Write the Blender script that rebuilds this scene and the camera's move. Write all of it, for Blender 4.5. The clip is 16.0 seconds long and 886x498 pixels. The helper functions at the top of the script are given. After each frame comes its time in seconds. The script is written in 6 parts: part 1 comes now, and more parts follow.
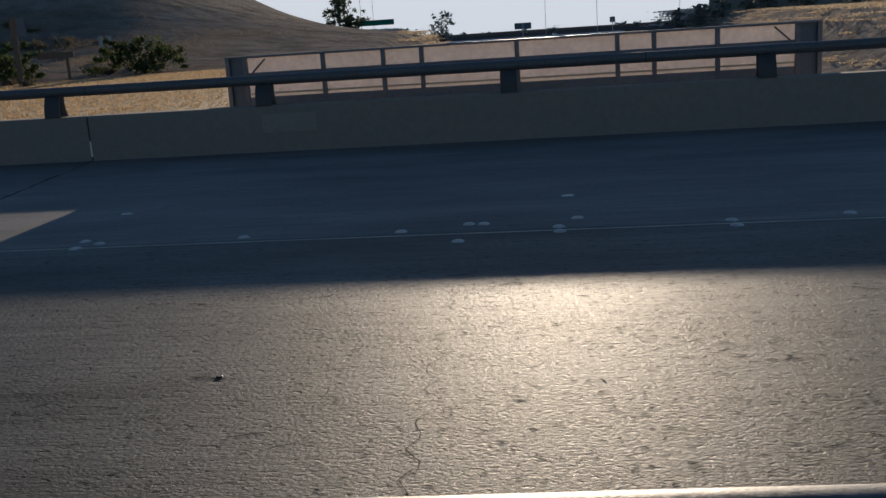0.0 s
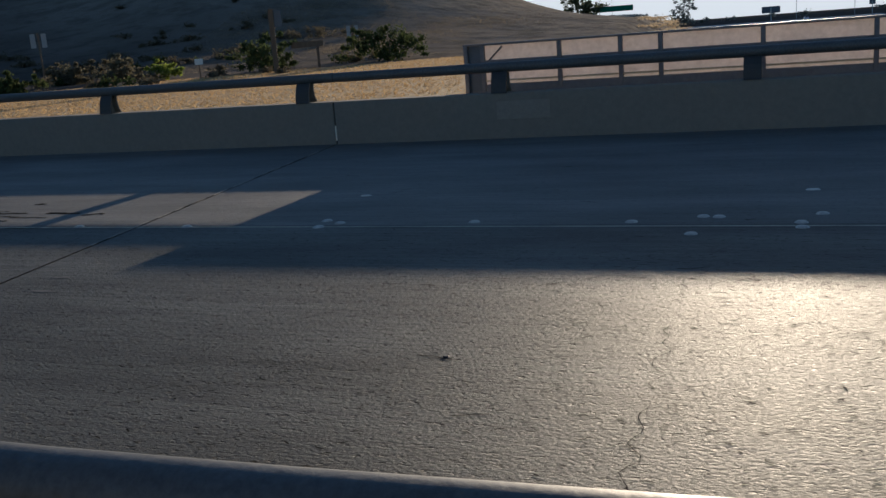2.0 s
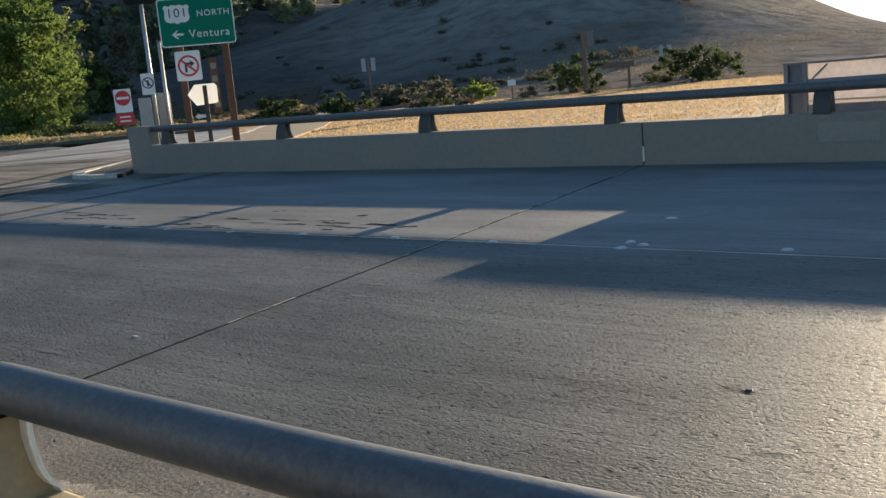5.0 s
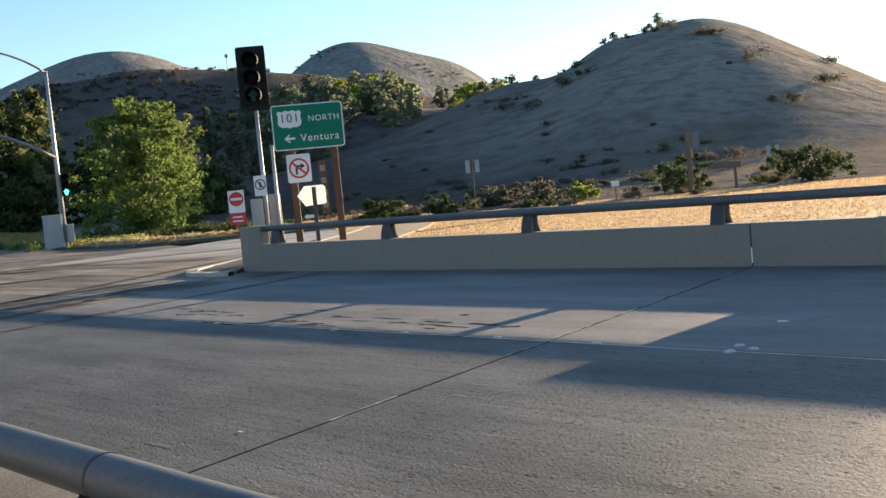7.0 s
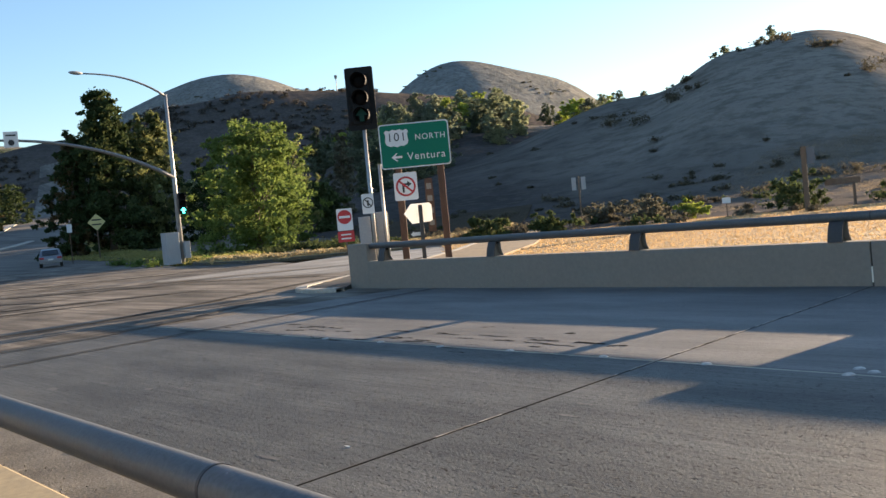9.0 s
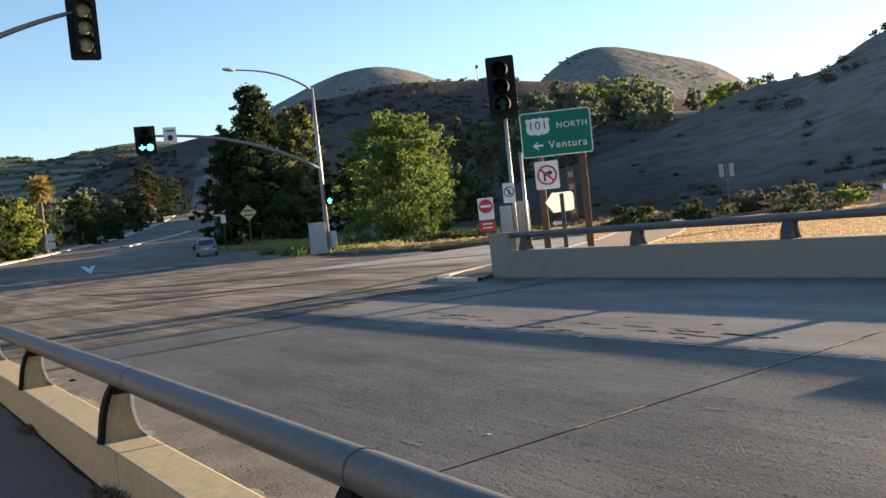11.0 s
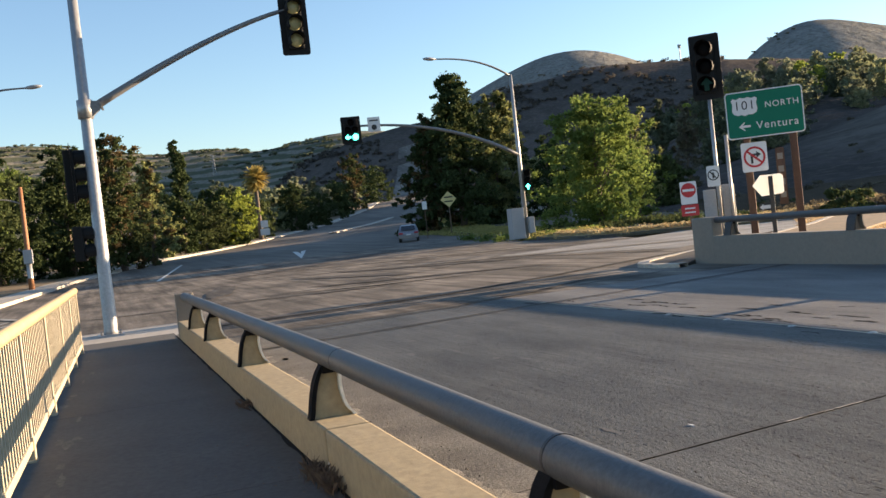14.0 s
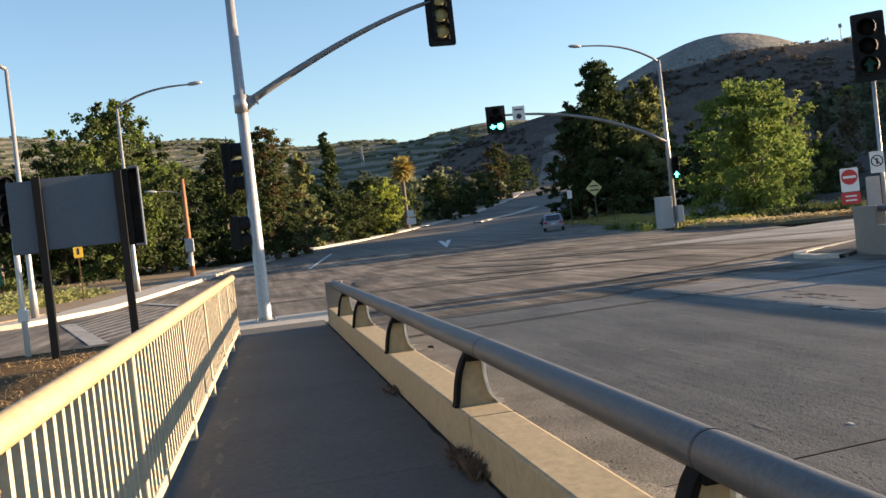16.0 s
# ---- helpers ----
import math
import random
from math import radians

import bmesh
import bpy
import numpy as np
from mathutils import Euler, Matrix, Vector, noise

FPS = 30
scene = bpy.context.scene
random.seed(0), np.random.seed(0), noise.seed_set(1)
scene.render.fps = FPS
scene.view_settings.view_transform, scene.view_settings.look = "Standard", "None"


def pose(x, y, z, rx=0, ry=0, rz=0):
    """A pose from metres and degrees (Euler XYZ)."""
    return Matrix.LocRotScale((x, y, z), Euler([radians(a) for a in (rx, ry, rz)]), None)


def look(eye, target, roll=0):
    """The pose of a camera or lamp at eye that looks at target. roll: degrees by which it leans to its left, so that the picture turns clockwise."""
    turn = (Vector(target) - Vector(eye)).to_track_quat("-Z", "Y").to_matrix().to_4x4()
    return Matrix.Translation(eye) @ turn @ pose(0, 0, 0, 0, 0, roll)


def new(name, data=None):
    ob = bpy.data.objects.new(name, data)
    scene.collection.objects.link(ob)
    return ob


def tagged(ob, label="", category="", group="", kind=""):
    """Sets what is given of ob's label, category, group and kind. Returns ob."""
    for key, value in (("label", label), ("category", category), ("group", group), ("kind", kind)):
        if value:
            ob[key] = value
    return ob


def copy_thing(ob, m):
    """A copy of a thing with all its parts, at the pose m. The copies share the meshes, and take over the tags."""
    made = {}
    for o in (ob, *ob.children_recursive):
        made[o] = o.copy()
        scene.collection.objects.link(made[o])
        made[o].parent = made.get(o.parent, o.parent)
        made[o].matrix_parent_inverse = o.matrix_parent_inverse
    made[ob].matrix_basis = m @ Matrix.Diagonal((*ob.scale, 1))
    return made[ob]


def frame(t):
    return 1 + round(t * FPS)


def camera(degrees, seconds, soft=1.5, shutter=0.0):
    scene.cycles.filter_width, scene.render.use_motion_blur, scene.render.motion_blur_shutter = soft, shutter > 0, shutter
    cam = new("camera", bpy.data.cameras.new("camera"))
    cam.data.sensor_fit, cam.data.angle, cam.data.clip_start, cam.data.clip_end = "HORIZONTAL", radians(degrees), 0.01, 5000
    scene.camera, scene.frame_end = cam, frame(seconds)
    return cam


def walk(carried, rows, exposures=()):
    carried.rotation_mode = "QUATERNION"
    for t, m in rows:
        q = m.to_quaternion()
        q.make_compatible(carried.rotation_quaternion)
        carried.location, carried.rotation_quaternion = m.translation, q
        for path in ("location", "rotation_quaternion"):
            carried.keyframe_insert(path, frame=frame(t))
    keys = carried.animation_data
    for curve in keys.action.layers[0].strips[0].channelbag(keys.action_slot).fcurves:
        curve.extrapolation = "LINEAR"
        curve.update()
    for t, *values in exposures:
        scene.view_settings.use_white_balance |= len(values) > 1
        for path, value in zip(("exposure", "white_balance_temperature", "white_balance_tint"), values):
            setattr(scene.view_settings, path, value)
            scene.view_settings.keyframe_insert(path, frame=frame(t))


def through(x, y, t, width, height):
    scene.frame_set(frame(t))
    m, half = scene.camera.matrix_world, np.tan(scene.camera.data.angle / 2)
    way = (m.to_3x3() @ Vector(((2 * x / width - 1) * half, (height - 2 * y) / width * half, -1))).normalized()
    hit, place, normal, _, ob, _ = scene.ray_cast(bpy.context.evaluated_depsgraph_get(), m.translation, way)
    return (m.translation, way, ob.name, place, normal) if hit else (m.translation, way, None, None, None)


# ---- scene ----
# ---- camera: a phone held 1.52 m over the footway, turning on the spot ----
EYE = (0.0, 0.0, 1.72)
cam = camera(48.88, 16.0, soft=1.5)
# seconds, heading, pitch, roll in degrees
PATH = [
    (0, 7.50, -12.98, -3.79),
    (0.5, 11.22, -12.93, -4.09),
    (1, 14.33, -12.84, -4.24),
    (1.5, 17.60, -12.79, -4.37),
    (2, 21.22, -12.74, -4.54),
    (2.5, 24.76, -12.68, -4.69),
    (3, 28.34, -12.55, -4.86),
    (3.5, 30.88, -12.47, -4.99),
    (4, 33.74, -12.27, -5.14),
    (4.5, 36.43, -11.67, -5.23),
    (5, 38.99, -10.07, -5.28),
    (5.2, 39.90, -9.33, -5.37),
    (7.3, 45.13, -3.11, -5.35),
    (7.5, 45.64, -2.82, -5.35),
    (8, 47.04, -2.40, -5.39),
    (8.5, 48.73, -2.21, -5.48),
    (10.8, 57.93, -1.87, -5.78),
    (11, 58.85, -1.88, -5.88),
    (11.5, 60.67, -1.79, -5.92),
    (12, 61.76, -1.74, -6.01),
    (12.5, 62.49, -1.71, -5.96),
    (13, 64.04, -1.73, -6.07),
    (13.5, 67.15, -1.64, -6.13),
    (14, 70.49, -1.50, -6.22),
    (14.5, 73.22, -1.37, -6.22),
    (15, 74.97, -1.31, -6.24),
    (15.5, 76.84, -1.22, -6.32),
    (16, 78.99, -1.20, -6.29),
]
walk(cam, [(t, pose(*EYE, 0, 0, yaw) @ pose(0, 0, 0, 90 + pitch) @ pose(0, 0, 0, 0, 0, roll)) for t, yaw, pitch, roll in PATH],
     exposures=[(0,.12,6000,14),(2,.28,5950,12),(3.5,.78,6050,10),(4.2,1.06,6150,8),(5,1.5,6350,9),(7.3,1.93,6800,14),(11,1.87,7000,16),(16,1.87,7200,18)])

# ---- world, sun, exposure ----
SUN_EL, SUN_AZ = 8.8, 0.8          # degrees; azimuth counted left of +y
world = bpy.data.worlds.new("sky")
scene.world = world
world.use_nodes = True
_n = world.node_tree.nodes
_sky = _n.new("ShaderNodeTexSky")
_sky.sky_type, _sky.sun_disc = "NISHITA", False
_sky.sun_elevation, _sky.sun_rotation = radians(SUN_EL), radians(-SUN_AZ)
_sky.air_density, _sky.dust_density, _sky.ozone_density = 1.0, 0.2, 3.0
_n["Background"].inputs["Strength"].default_value = 0.09
world.node_tree.links.new(_sky.outputs[0], _n["Background"].inputs["Color"])
_sun = bpy.data.lights.new("sun", "SUN")
_sun.energy, _sun.angle, _sun.color = 5.0, radians(0.5), (1.0, 0.80, 0.55)
sun = new("sun", _sun)
_el, _az = radians(SUN_EL), radians(SUN_AZ)
sun.matrix_world = look((0, 0, 60), Vector((0, 0, 60)) - Vector((-math.sin(_az) * math.cos(_el), math.cos(_az) * math.cos(_el), math.sin(_el))))


# ---- materials ----
def material(name, base, rough=0.8, spread=0.25, big=0.6, small=9.0, bump=0.15, metal=0.0, tint=None, each=0.0, through=0.0, spec=0.5, stretch=(1, 1, 1), rise=0.01):
    """Base colour broken up at two scales, with relief; tint: colour of the stains; each: change from piece to piece; through: light let through."""
    mt = bpy.data.materials.new(name)
    mt.use_nodes = True
    nt = mt.node_tree
    nodes, links = nt.nodes, nt.links
    bs = nodes["Principled BSDF"]
    geo = nodes.new("ShaderNodeNewGeometry")
    mp = nodes.new("ShaderNodeMapping")
    mp.inputs["Scale"].default_value = stretch
    links.new(geo.outputs["Position"], mp.inputs["Vector"])
    n1, n2 = nodes.new("ShaderNodeTexNoise"), nodes.new("ShaderNodeTexNoise")
    n1.inputs["Scale"].default_value, n2.inputs["Scale"].default_value = big, small
    n1.inputs["Detail"].default_value, n2.inputs["Detail"].default_value = 5, 6
    n2.inputs["Roughness"].default_value = 0.65
    links.new(mp.outputs[0], n1.inputs["Vector"])
    links.new(mp.outputs[0], n2.inputs["Vector"])
    ramp1 = nodes.new("ShaderNodeMapRange")
    ramp1.inputs[1].default_value, ramp1.inputs[2].default_value = 0.35, 0.68
    links.new(n1.outputs["Fac"], ramp1.inputs[0])
    mix1 = nodes.new("ShaderNodeMix")
    mix1.data_type = "RGBA"
    t = tint or tuple(c * 0.6 for c in base)
    mix1.inputs[6].default_value, mix1.inputs[7].default_value = (*base, 1), (*t, 1)
    sc = nodes.new("ShaderNodeMath")
    sc.operation = "MULTIPLY"
    sc.inputs[1].default_value = min(1.0, spread * 1.6)
    links.new(ramp1.outputs[0], sc.inputs[0])
    links.new(sc.outputs[0], mix1.inputs[0])
    hsv = nodes.new("ShaderNodeHueSaturation")
    rng = nodes.new("ShaderNodeMapRange")
    rng.inputs[1].default_value, rng.inputs[2].default_value = 0.3, 0.7
    rng.inputs[3].default_value, rng.inputs[4].default_value = 1 - spread, 1 + spread
    links.new(n2.outputs["Fac"], rng.inputs[0])
    links.new(mix1.outputs[2], hsv.inputs["Color"])
    value = rng.outputs[0]
    if each:
        info = nodes.new("ShaderNodeObjectInfo")
        er = nodes.new("ShaderNodeMapRange")
        er.inputs[3].default_value, er.inputs[4].default_value = 1 - each, 1 + each
        links.new(info.outputs["Random"], er.inputs[0])
        mul = nodes.new("ShaderNodeMath")
        mul.operation = "MULTIPLY"
        links.new(value, mul.inputs[0])
        links.new(er.outputs[0], mul.inputs[1])
        value = mul.outputs[0]
    links.new(value, hsv.inputs["Value"])
    links.new(hsv.outputs[0], bs.inputs["Base Color"])
    rr = nodes.new("ShaderNodeMapRange")
    rr.inputs[3].default_value, rr.inputs[4].default_value = max(0.03, rough - 0.1), min(1.0, rough + 0.1)
    links.new(n2.outputs["Fac"], rr.inputs[0])
    links.new(rr.outputs[0], bs.inputs["Roughness"])
    bs.inputs["Metallic"].default_value = metal
    bs.inputs["Specular IOR Level"].default_value = spec
    if bump:
        bp = nodes.new("ShaderNodeBump")
        bp.inputs["Strength"].default_value, bp.inputs["Distance"].default_value = bump, rise
        links.new(n2.outputs["Fac"], bp.inputs["Height"])
        links.new(bp.outputs[0], bs.inputs["Normal"])
    if through:
        tr = nodes.new("ShaderNodeBsdfTranslucent")
        links.new(hsv.outputs[0], tr.inputs["Color"])
        ms = nodes.new("ShaderNodeMixShader")
        ms.inputs[0].default_value = through
        links.new(bs.outputs[0], ms.inputs[1])
        links.new(tr.outputs[0], ms.inputs[2])
        links.new(ms.outputs[0], nodes["Material Output"].inputs["Surface"])
    return mt


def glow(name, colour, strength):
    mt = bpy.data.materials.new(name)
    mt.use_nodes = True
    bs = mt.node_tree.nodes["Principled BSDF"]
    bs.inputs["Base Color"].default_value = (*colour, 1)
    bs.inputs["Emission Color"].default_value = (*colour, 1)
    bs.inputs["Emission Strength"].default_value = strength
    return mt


def deck_material(name, colour, k_grit, k_pit, k_line, stretch_line, rough, rise, pit_low=0.45, line_var=0.13, broad_var=0.2, k_broad=0.35, spec=0.22):
    """Worn pitted concrete: aggregate, pits coloured dark for their shade, brushed lines along the lane and broad
    stains.
    """
    mt = bpy.data.materials.new(name)
    mt.use_nodes = True
    nodes, links = mt.node_tree.nodes, mt.node_tree.links
    bs = nodes["Principled BSDF"]
    geo = nodes.new("ShaderNodeNewGeometry")

    def noise_at(scale, stretch, detail=6.0, rough=0.6):
        mp, n = nodes.new("ShaderNodeMapping"), nodes.new("ShaderNodeTexNoise")
        mp.inputs["Scale"].default_value = stretch
        n.inputs["Scale"].default_value, n.inputs["Detail"].default_value, n.inputs["Roughness"].default_value = scale, detail, rough
        links.new(geo.outputs["Position"], mp.inputs["Vector"])
        links.new(mp.outputs[0], n.inputs["Vector"])
        return n.outputs["Fac"]

    def ranged(v, a, b, c, d):
        r = nodes.new("ShaderNodeMapRange")
        for k, x in zip((1, 2, 3, 4), (a, b, c, d)):
            r.inputs[k].default_value = x
        links.new(v, r.inputs[0])
        return r.outputs[0]

    def maths(op, a, b):
        m = nodes.new("ShaderNodeMath")
        m.operation = op
        for k, x in enumerate((a, b)):
            if isinstance(x, float):
                m.inputs[k].default_value = x
            else:
                links.new(x, m.inputs[k])
        return m.outputs[0]

    grit, pits, lines, broad = noise_at(k_grit, (0.75, 1.15, 1)), noise_at(k_pit, (0.6, 1.2, 1), 4, 0.55), noise_at(k_line, stretch_line, 4), noise_at(k_broad, (0.4, 1.3, 1), 5)
    pit = ranged(pits, 0.28, 0.42, pit_low, 1.0)
    val = maths("MULTIPLY", maths("MULTIPLY", ranged(grit, 0.3, 0.7, 0.72, 1.28), pit), maths("MULTIPLY", ranged(lines, 0.3, 0.7, 1 - line_var, 1 + line_var), ranged(broad, 0.35, 0.65, 1 - broad_var, 1 + broad_var)))
    hsv = nodes.new("ShaderNodeHueSaturation")
    hsv.inputs["Color"].default_value = (*colour, 1)
    links.new(val, hsv.inputs["Value"])
    links.new(hsv.outputs[0], bs.inputs["Base Color"])
    links.new(ranged(grit, 0.3, 0.7, rough - 0.1, rough + 0.12), bs.inputs["Roughness"])
    height = maths("ADD", maths("ADD", maths("MULTIPLY", grit, 0.6), maths("MULTIPLY", pit, 0.55)), maths("MULTIPLY", lines, 0.12))
    bp = nodes.new("ShaderNodeBump")
    bp.inputs["Strength"].default_value, bp.inputs["Distance"].default_value = 0.9, rise
    bs.inputs["Specular IOR Level"].default_value = spec
    links.new(height, bp.inputs["Height"])
    links.new(bp.outputs[0], bs.inputs["Normal"])
    return mt


M_DECK = deck_material("deck_concrete", (0.092, 0.092, 0.084), 48, 24, 9, (0.06, 3.0, 1), 0.6, 0.0145, 0.38, 0.26, 0.32, 0.8, 0.16)
M_SHOULDER = deck_material("paler_deck_concrete", (0.162, 0.157, 0.145), 62, 26, 9, (0.06, 3.0, 1), 0.68, 0.013, 0.45, 0.2, 0.22, 0.8)
M_ASPHALT = deck_material("asphalt", (0.145, 0.124, 0.099), 30, 7, 2.2, (0.05, 1.3, 1), 0.85, 0.012, 0.55, 0.5, 0.55, 0.5)
M_FARROAD = deck_material("paler_far_asphalt", (0.15, 0.132, 0.11), 12, 4, 0.7, (0.04, 1.6, 1), 0.85, 0.01, 0.7, 0.3, 0.3, 0.1)
M_FREEWAY = material("freeway_concrete", (0.34, 0.33, 0.31), 0.6, 0.15, 0.05, 3, 0.0, spec=0.35)
M_WALL = material("barrier_concrete", (0.215, 0.192, 0.16), 0.85, 0.1, 0.6, 14, 0.2, tint=(0.16, 0.144, 0.122))
# Near barrier coloured yellower than the far one for its sunlit top.
M_NEARWALL = material("sunlit_barrier_concrete", (0.365, 0.29, 0.172), 0.85, 0.18, 0.8, 14, 0.25, tint=(0.28, 0.228, 0.15))
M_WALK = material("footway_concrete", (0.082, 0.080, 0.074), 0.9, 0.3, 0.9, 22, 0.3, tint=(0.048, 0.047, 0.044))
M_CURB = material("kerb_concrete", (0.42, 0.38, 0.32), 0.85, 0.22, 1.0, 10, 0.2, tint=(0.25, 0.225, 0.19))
M_RAIL = material("weathered_rail_paint", (0.085, 0.088, 0.090), 0.52, 0.35, 3.0, 45, 0.2, tint=(0.062, 0.058, 0.053))
M_FENCE = material("cream_fence_paint", (0.43, 0.375, 0.275), 0.55, 0.16, 1.5, 25, 0.12, tint=(0.33, 0.265, 0.16))
M_DARKIRON = material("dark_iron", (0.035, 0.033, 0.032), 0.55, 0.2, 3, 25, 0.1)
# Dark flange castings, and black put where only shade lies.
M_JETBLACK = material("black_casting_and_shade", (0.012, 0.011, 0.011), 0.85, 0.3, 3, 25, 0.2, spec=0.1)
M_BLACK = material("black_signal_paint", (0.013, 0.013, 0.013), 0.7, 0.2, 3, 25, 0.05, spec=0.2)
M_GALV = material("galvanised_steel", (0.36, 0.36, 0.355), 0.5, 0.15, 1.2, 18, 0.06, metal=0.55, tint=(0.25, 0.25, 0.25))
# Galvanised steel darkened for the shaded undersides of the arms.
M_ARM = material("shade_dark_steel", (0.20, 0.20, 0.20), 0.55, 0.15, 1.2, 18, 0.06, metal=0.3, tint=(0.15, 0.15, 0.15))
M_BOX = material("grey_cabinet_paint", (0.31, 0.32, 0.33), 0.55, 0.12, 1.5, 20, 0.05)
M_SIGNBACK = material("sign_back_metal", (0.105, 0.12, 0.145), 0.5, 0.12, 1.2, 16, 0.05, metal=0.2)
M_BROWN = material("brown_timber", (0.105, 0.05, 0.028), 0.75, 0.3, 1.5, 22, 0.3, stretch=(3, 3, 0.4))
# Pole timber coloured orange for the low sun shining on it.
M_POLE = material("sunlit_orange_timber", (0.28, 0.125, 0.058), 0.75, 0.3, 1.5, 22, 0.3, stretch=(3, 3, 0.4))
M_TIMBER = material("old_timber", (0.16, 0.11, 0.075), 0.85, 0.3, 1.5, 22, 0.3, stretch=(3, 3, 0.4))
M_GREEN = material("sign_green", (0.004, 0.15, 0.095), 0.55, 0.06, 1.5, 20, 0.02, tint=(0.004, 0.13, 0.085), spec=0.12)
M_WHITE = material("sign_white", (0.66, 0.66, 0.65), 0.45, 0.05, 1.5, 20, 0.02, tint=(0.56, 0.555, 0.53))
# Extra white and translucent to imitate sun glare on the arrow sign.
M_WHITE_THIN = material("white_glare_sheet", (0.9, 0.9, 0.88), 0.4, 0.03, 1.5, 20, 0.0, tint=(0.85, 0.85, 0.84), through=0.5)
M_RED = material("sign_red", (0.48, 0.02, 0.025), 0.45, 0.08, 1.5, 20, 0.02)
M_YELLOW = material("sign_yellow", (0.72, 0.45, 0.05), 0.45, 0.08, 1.5, 20, 0.02)
M_FADED = material("faded_yellow", (0.62, 0.52, 0.22), 0.5, 0.12, 1.5, 20, 0.02)
M_INK = material("sign_black", (0.02, 0.02, 0.02), 0.5, 0.1, 1.5, 20, 0.02)
M_PAINT = material("road_paint", (0.66, 0.65, 0.60), 0.7, 0.25, 1.5, 14, 0.2, tint=(0.36, 0.34, 0.31))
M_LENS_OFF = material("dark_lens", (0.005, 0.004, 0.004), 0.6, 0.2, 2, 20, 0.05, spec=0.1)
# Lens coloured pale yellow as the sun shines into it.
M_SUNLENS = material("sunlit_lens", (0.52, 0.45, 0.20), 0.4, 0.2, 3, 20, 0.05)
M_GO = glow("green_light", (0.02, 0.95, 0.75), 3.0)
# Plain green standing for a faintly lit arrow; gives no light.
M_DIM = material("faint_green_paint", (0.025, 0.075, 0.06), 0.9, 0.1, 3, 20, 0.0, spec=0.05)
# Panels in place of mesh, lightened and made translucent for sun glare.
M_SCREEN = material("glare_pale_panel", (0.60, 0.56, 0.55), 0.7, 0.12, 0.9, 12, 0.1, tint=(0.48, 0.45, 0.44), through=0.5)
M_SCREENFRAME = material("grey_steel_frame", (0.15, 0.15, 0.165), 0.5, 0.15, 1.5, 16, 0.08, metal=0.3)
M_DRY = material("dry_grass", (0.55, 0.385, 0.195), 0.9, 0.3, 0.5, 7, 0.4, tint=(0.38, 0.235, 0.11), through=0.45)
# Verge grass made yellower to replace sunlight that misses it.
M_VERGE = material("sunlit_toned_grass", (0.27, 0.255, 0.085), 0.9, 0.3, 0.4, 7, 0.0, tint=(0.44, 0.34, 0.12), through=0.5)
M_DIRT = material("dry_earth", (0.22, 0.155, 0.09), 0.95, 0.3, 0.5, 6, 0.4, tint=(0.13, 0.10, 0.06))
M_BARK = material("bark", (0.13, 0.10, 0.075), 0.95, 0.35, 2, 12, 0.6, stretch=(2, 2, 0.5))
M_TYRE = material("tyre_rubber", (0.02, 0.02, 0.02), 0.8, 0.2, 3, 20, 0.1)


def leaf(name, base, through=0.4):
    return material(name, base, 0.85, 0.35, 0.5, 2.2, 0.0, tint=tuple(c * 0.6 for c in base), through=through, each=0.15, spec=0.08)


L_BROAD = leaf("broad_leaf", (0.15, 0.205, 0.055), 0.45)
L_OAK = leaf("oak_leaf", (0.078, 0.10, 0.04), 0.35)
L_PINE = leaf("needle_leaf", (0.055, 0.078, 0.03), 0.25)
L_RUST = leaf("rusty_leaf", (0.125, 0.09, 0.042), 0.35)
L_WILLOW = leaf("bright_leaf", (0.34, 0.40, 0.085), 0.45)
L_OLIVE = leaf("olive_leaf", (0.245, 0.26, 0.105), 0.45)
L_SCRUB = leaf("scrub_leaf", (0.125, 0.108, 0.075), 0.3)
L_DUST = leaf("dusty_leaf", (0.125, 0.145, 0.09), 0.4)
# Leaf of distant trees, paled to imitate the haze over them.
L_HAZY = leaf("haze_paled_leaf", (0.32, 0.325, 0.28), 0.5)
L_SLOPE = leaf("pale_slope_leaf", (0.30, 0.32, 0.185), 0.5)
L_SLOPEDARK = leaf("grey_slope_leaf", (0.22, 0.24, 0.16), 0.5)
L_RIDGE = leaf("ridge_leaf", (0.085, 0.076, 0.064), 0.25)
L_SAGE = leaf("sage_leaf", (0.16, 0.145, 0.10), 0.35)


def spot(az, dist):
    """Plan place at a heading (degrees left of +y) and distance from the viewpoint."""
    a = radians(az)
    return -math.sin(a) * dist, math.cos(a) * dist


